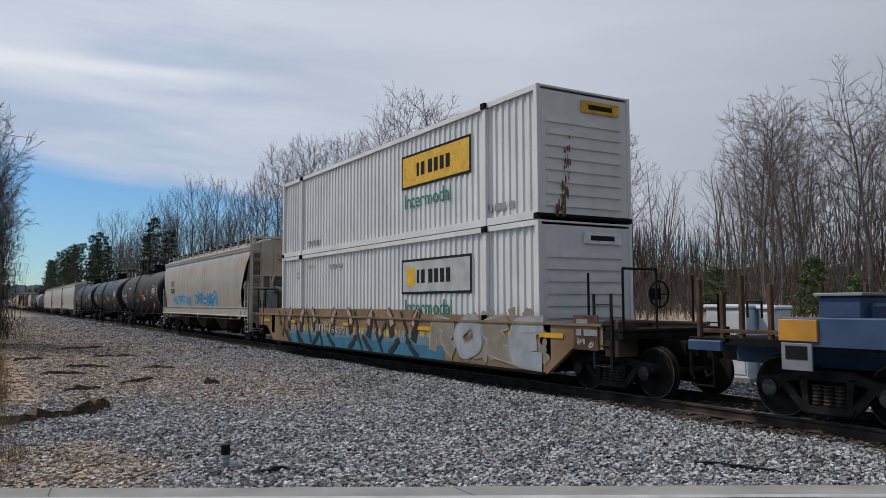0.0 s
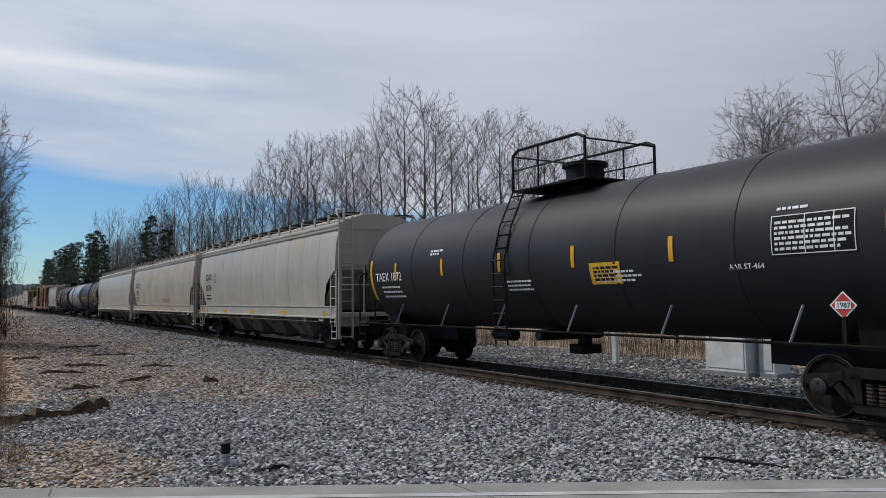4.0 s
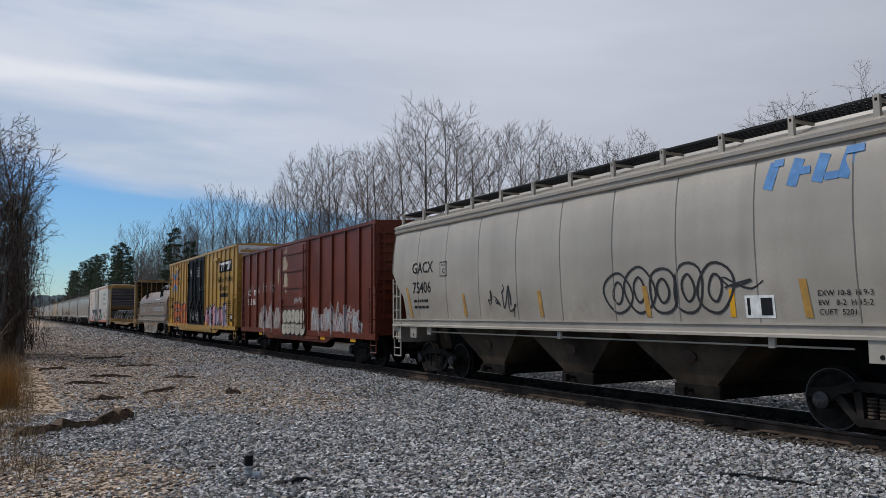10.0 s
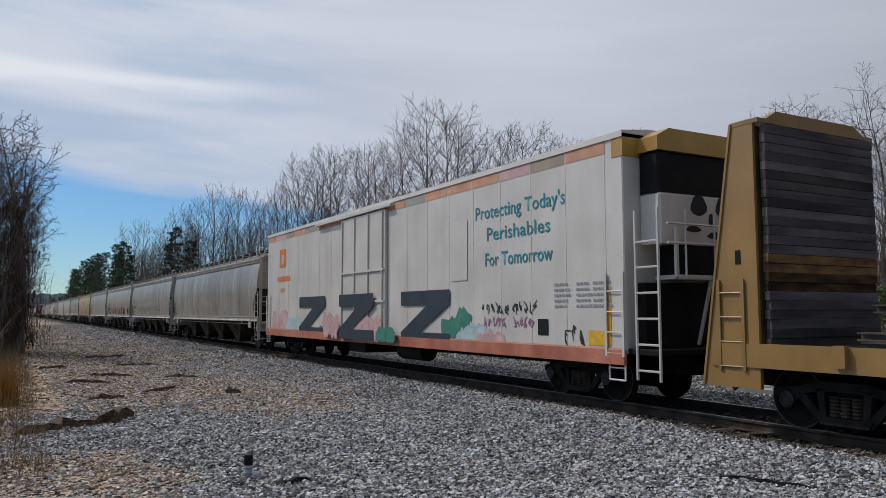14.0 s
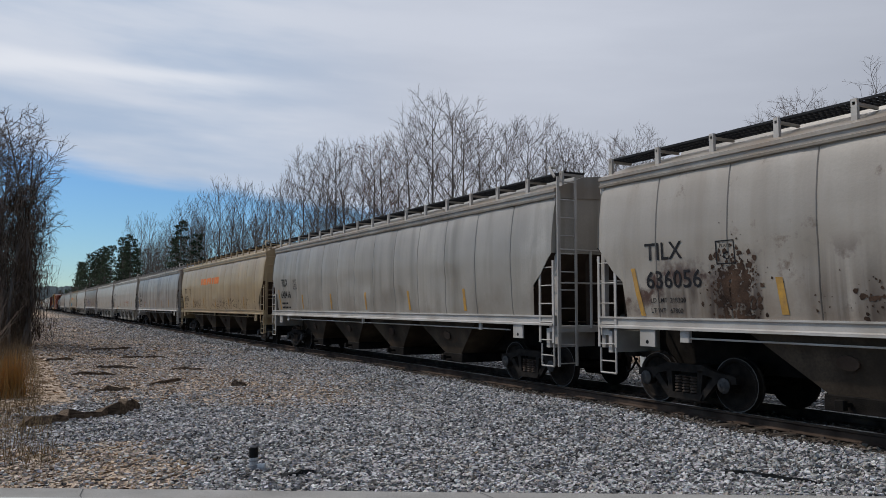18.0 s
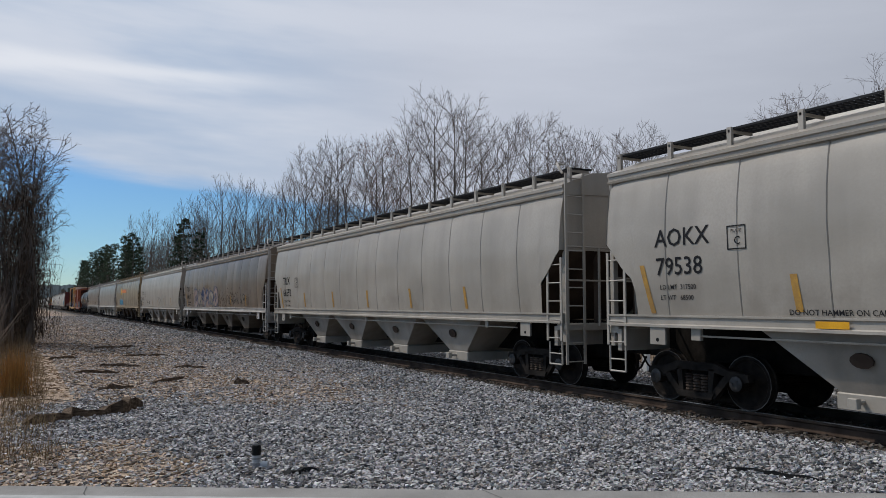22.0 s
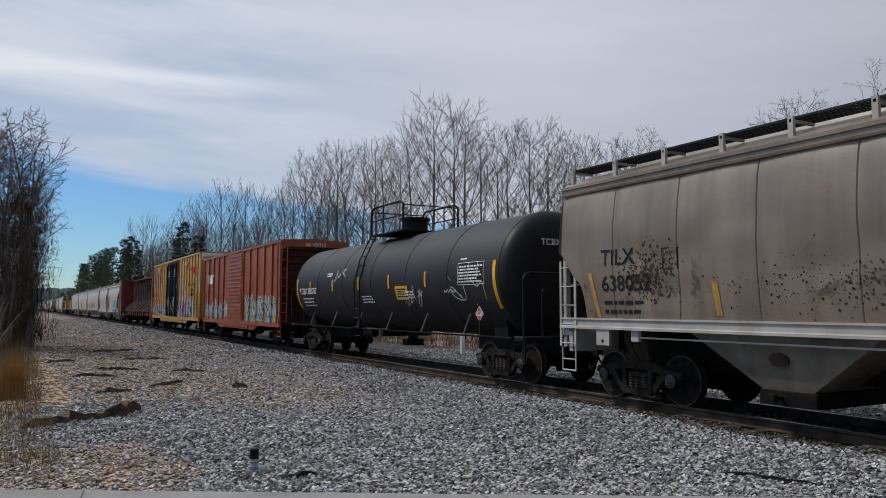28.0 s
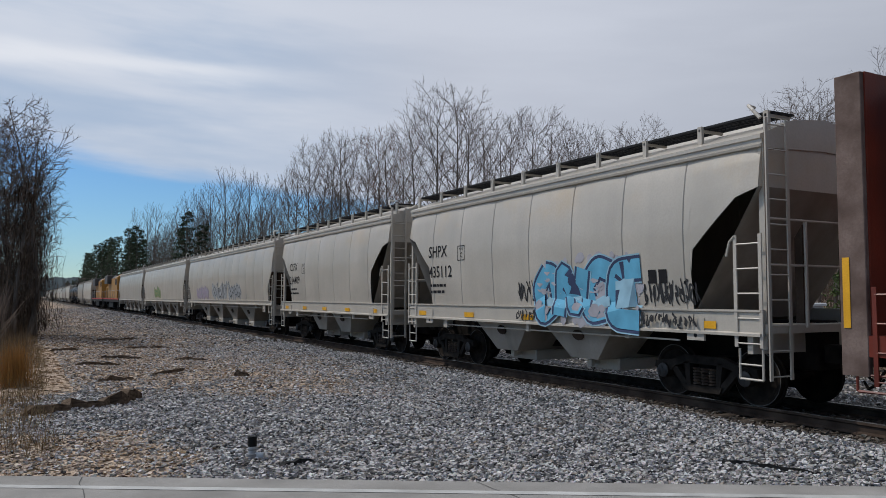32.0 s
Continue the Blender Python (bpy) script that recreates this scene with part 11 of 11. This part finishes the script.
def cabinet(x, y, w, d, h):
    c = thing("equipment_cabinet", "white metal trackside equipment cabinet on gravel", "cabinet", at=pose(x, y, height(x, y)))
    part("body", Geo().soft_box(-w / 2, w / 2, -d / 2, d / 2, 0.12, h, 0.03), BOX_PAINT, c)
    part("lid", Geo().soft_box(-w / 2 - 0.05, w / 2 + 0.05, -d / 2 - 0.05, d / 2 + 0.05, h, h + 0.08, 0.03), BOX_PAINT, c)
    part("plinth", Geo().box(-w / 2 - 0.08, w / 2 + 0.08, -d / 2 - 0.08, d / 2 + 0.08, -0.1, 0.12), GALV, c, "concrete plinth")
    part("door", Geo().soft_box(-w / 2 - 0.02, -w / 2, -d / 2 + 0.08, d / 2 - 0.08, 0.2, h - 0.12, 0.005), BOX_PAINT, c)
    part("handle", Geo().bar((-w / 2 - 0.05, d / 2 - 0.2, h * 0.5), (-w / 2 - 0.05, d / 2 - 0.2, h * 0.5 + 0.14), 0.012), STEEL, c)


cabinet(17.0, 13.35, 0.8, 1.3, 1.90)
cabinet(17.2, 12.35, 0.6, 0.5, 1.87)


def marker_post(x, y, h):
    z = height(x, y)
    t = thing("marker_post", "pale grey square trackside marker post", "post", at=pose(x, y, z, 0, 0, 12))
    part("post", Geo().soft_box(-0.09, 0.09, -0.09, 0.09, -0.2, h, 0.02), BOX_PAINT, t)
    part("cap", Geo().soft_box(-0.1, 0.1, -0.1, 0.1, h, h + 0.04, 0.02), BOX_PAINT, t)


marker_post(16.9, 17.7, 1.25)
marker_post(17.6, 30.0, 1.2)


def vent_stub(x, y):
    z = height(x, y)
    t = thing("pipe_stub", "short white pipe stub with a black cap in the gravel", "pipe", at=pose(x, y, z))
    part("collar", Geo().bar((0, 0, -0.05), (0, 0, 0.06), 0.075, 16), GREY_STEEL, t)
    part("pipe", Geo().bar((0, 0, 0.05), (0, 0, 0.15), 0.055, 16), PLASTIC, t)
    part("band", Geo().bar((0, 0, 0.10), (0, 0, 0.118), 0.058, 16), GREY_STEEL, t)
    part("cap", Geo().bar((0, 0, 0.15), (0, 0, 0.265), 0.056, 16).bar((0, 0, 0.265), (0, 0, 0.275), 0.05, 16), BLACK, t, "black plastic cap")
    part("tee", Geo().bar((0, 0, 0.03), (0.13, -0.08, 0.03), 0.045, 12), PLASTIC, t)


vent_stub(2.66, 9.72)


def scrap(name, label, category, a, b, w, h, mat, seed, bend=0.1, n=7):
    """A ragged, bent length of wood or rubber lying on the ground from a to b."""
    rnd = random.Random(seed)
    a, b = Vector(a), Vector(b)
    d = (b - a).normalized()
    s = Vector((-d.y, d.x))
    g = Geo()
    prev = None
    t = thing(name, label, category)
    for i in range(n + 1):
        p = a.lerp(b, i / n) + s * rnd.gauss(0, bend * w)
        z = height(p.x, p.y)
        ww, hh = w * rnd.uniform(0.6, 1.15) / 2, h * rnd.uniform(0.55, 1.2)
        if i in (0, n):
            ww, hh = ww * 0.4, hh * 0.5
        ring = [(p.x - s.x * ww, p.y - s.y * ww, z - 0.02), (p.x - s.x * ww * 0.8, p.y - s.y * ww * 0.8, z + hh), (p.x + s.x * ww * 0.7, p.y + s.y * ww * 0.7, z + hh * rnd.uniform(0.6, 1)), (p.x + s.x * ww, p.y + s.y * ww, z - 0.02)]
        k = len(g.v)
        g.v += ring
        if i:
            g.f += [tuple(k - 4 + q for q in (j, (j + 1) % 4)) + (k + (j + 1) % 4, k + j) for j in range(4)]
    g.f += [(0, 1, 2, 3), tuple(len(g.v) - 4 + q for q in (3, 2, 1, 0))]
    part("piece", g, mat, t)
    return t


scrap("rotten_log", "dark rotten split log lying on the gravel", "log", (0.15, 14.1), (1.6, 15.3), 0.30, 0.17, ROTTEN, 1, 0.25, 10)
scrap("rotten_log", "broken end of a rotten log lying on the gravel", "log", (1.45, 15.1), (2.0, 16.1), 0.26, 0.26, ROTTEN, 2, 0.3, 6)
scrap("stick", "dark broken branch lying on the gravel", "stick", (2.95, 20.8), (3.95, 22.1), 0.11, 0.09, ROTTEN, 3, 0.3, 8)
scrap("wood_chunk", "small dark chunk of wood on the gravel", "wood", (4.85, 19.95), (5.2, 19.8), 0.2, 0.16, ROTTEN, 4, 0.1, 4)
scrap("rubber_scrap", "flat black scrap of rubber on the gravel", "scrap", (2.75, 9.08), (3.25, 9.15), 0.16, 0.05, RUBBER, 5, 0.3, 6)
scrap("rubber_strip", "long black strip of rubber on the gravel", "scrap", (7.66, 6.75), (8.06, 5.72), 0.10, 0.05, RUBBER, 6, 0.25, 9)
scrap("pale_stick", "pale thin stick on the gravel", "stick", (6.4, 13.3), (6.57, 12.05), 0.05, 0.035, SILL_GREY, 7, 0.2, 6)
for k, (x, y, dx, dy) in enumerate(((1.4, 24, 1.2, 0.6), (2.2, 27, 1.3, -0.4), (0.9, 30, 0.9, 0.9), (3.6, 33, 1.6, -0.8), (1.6, 19.3, 0.8, 0.5), (4.4, 26, 0.9, -0.7), (2.8, 38, 2.0, 0.5))):
    scrap("stick", "dead branch lying among leaves", "stick", (x, y), (x + dx, y + dy), 0.12, 0.10, ROTTEN, 20 + k, 0.35, 7)


def motions():
    """All cars and their loads roll along the track at one speed; wheels turn while they are near."""
    for car, y in FLEET:
        z = car.matrix_basis.translation.z
        walk(car, [(0.0, pose(TRACK, y, z)), (CLIP, pose(TRACK, y - SPEED * CLIP, z))])
    step = 1.0 / FPS
    turn = math.degrees(SPEED * step / 0.457)
    where = dict((id(c), y) for c, y in FLEET)
    for car, wheel, dy in SPIN:
        y = where[id(car)] + dy
        m = wheel.matrix_basis.translation.copy()
        a = max(0.0, math.floor((y - 34) / SPEED / step) * step)
        b = min(CLIP, (y + 8) / SPEED)
        if b <= a or a >= CLIP:
            continue
        rows, k = [(0.0, pose(*m))] if a > 0 else [], 0
        t = a
        while t <= b:
            rows.append((t, pose(m.x, m.y, m.z, -turn * k)))
            t += step
            k += 1
        if t < CLIP:
            rows.append((CLIP, rows[-1][1]))
        walk(wheel, rows)


motions()
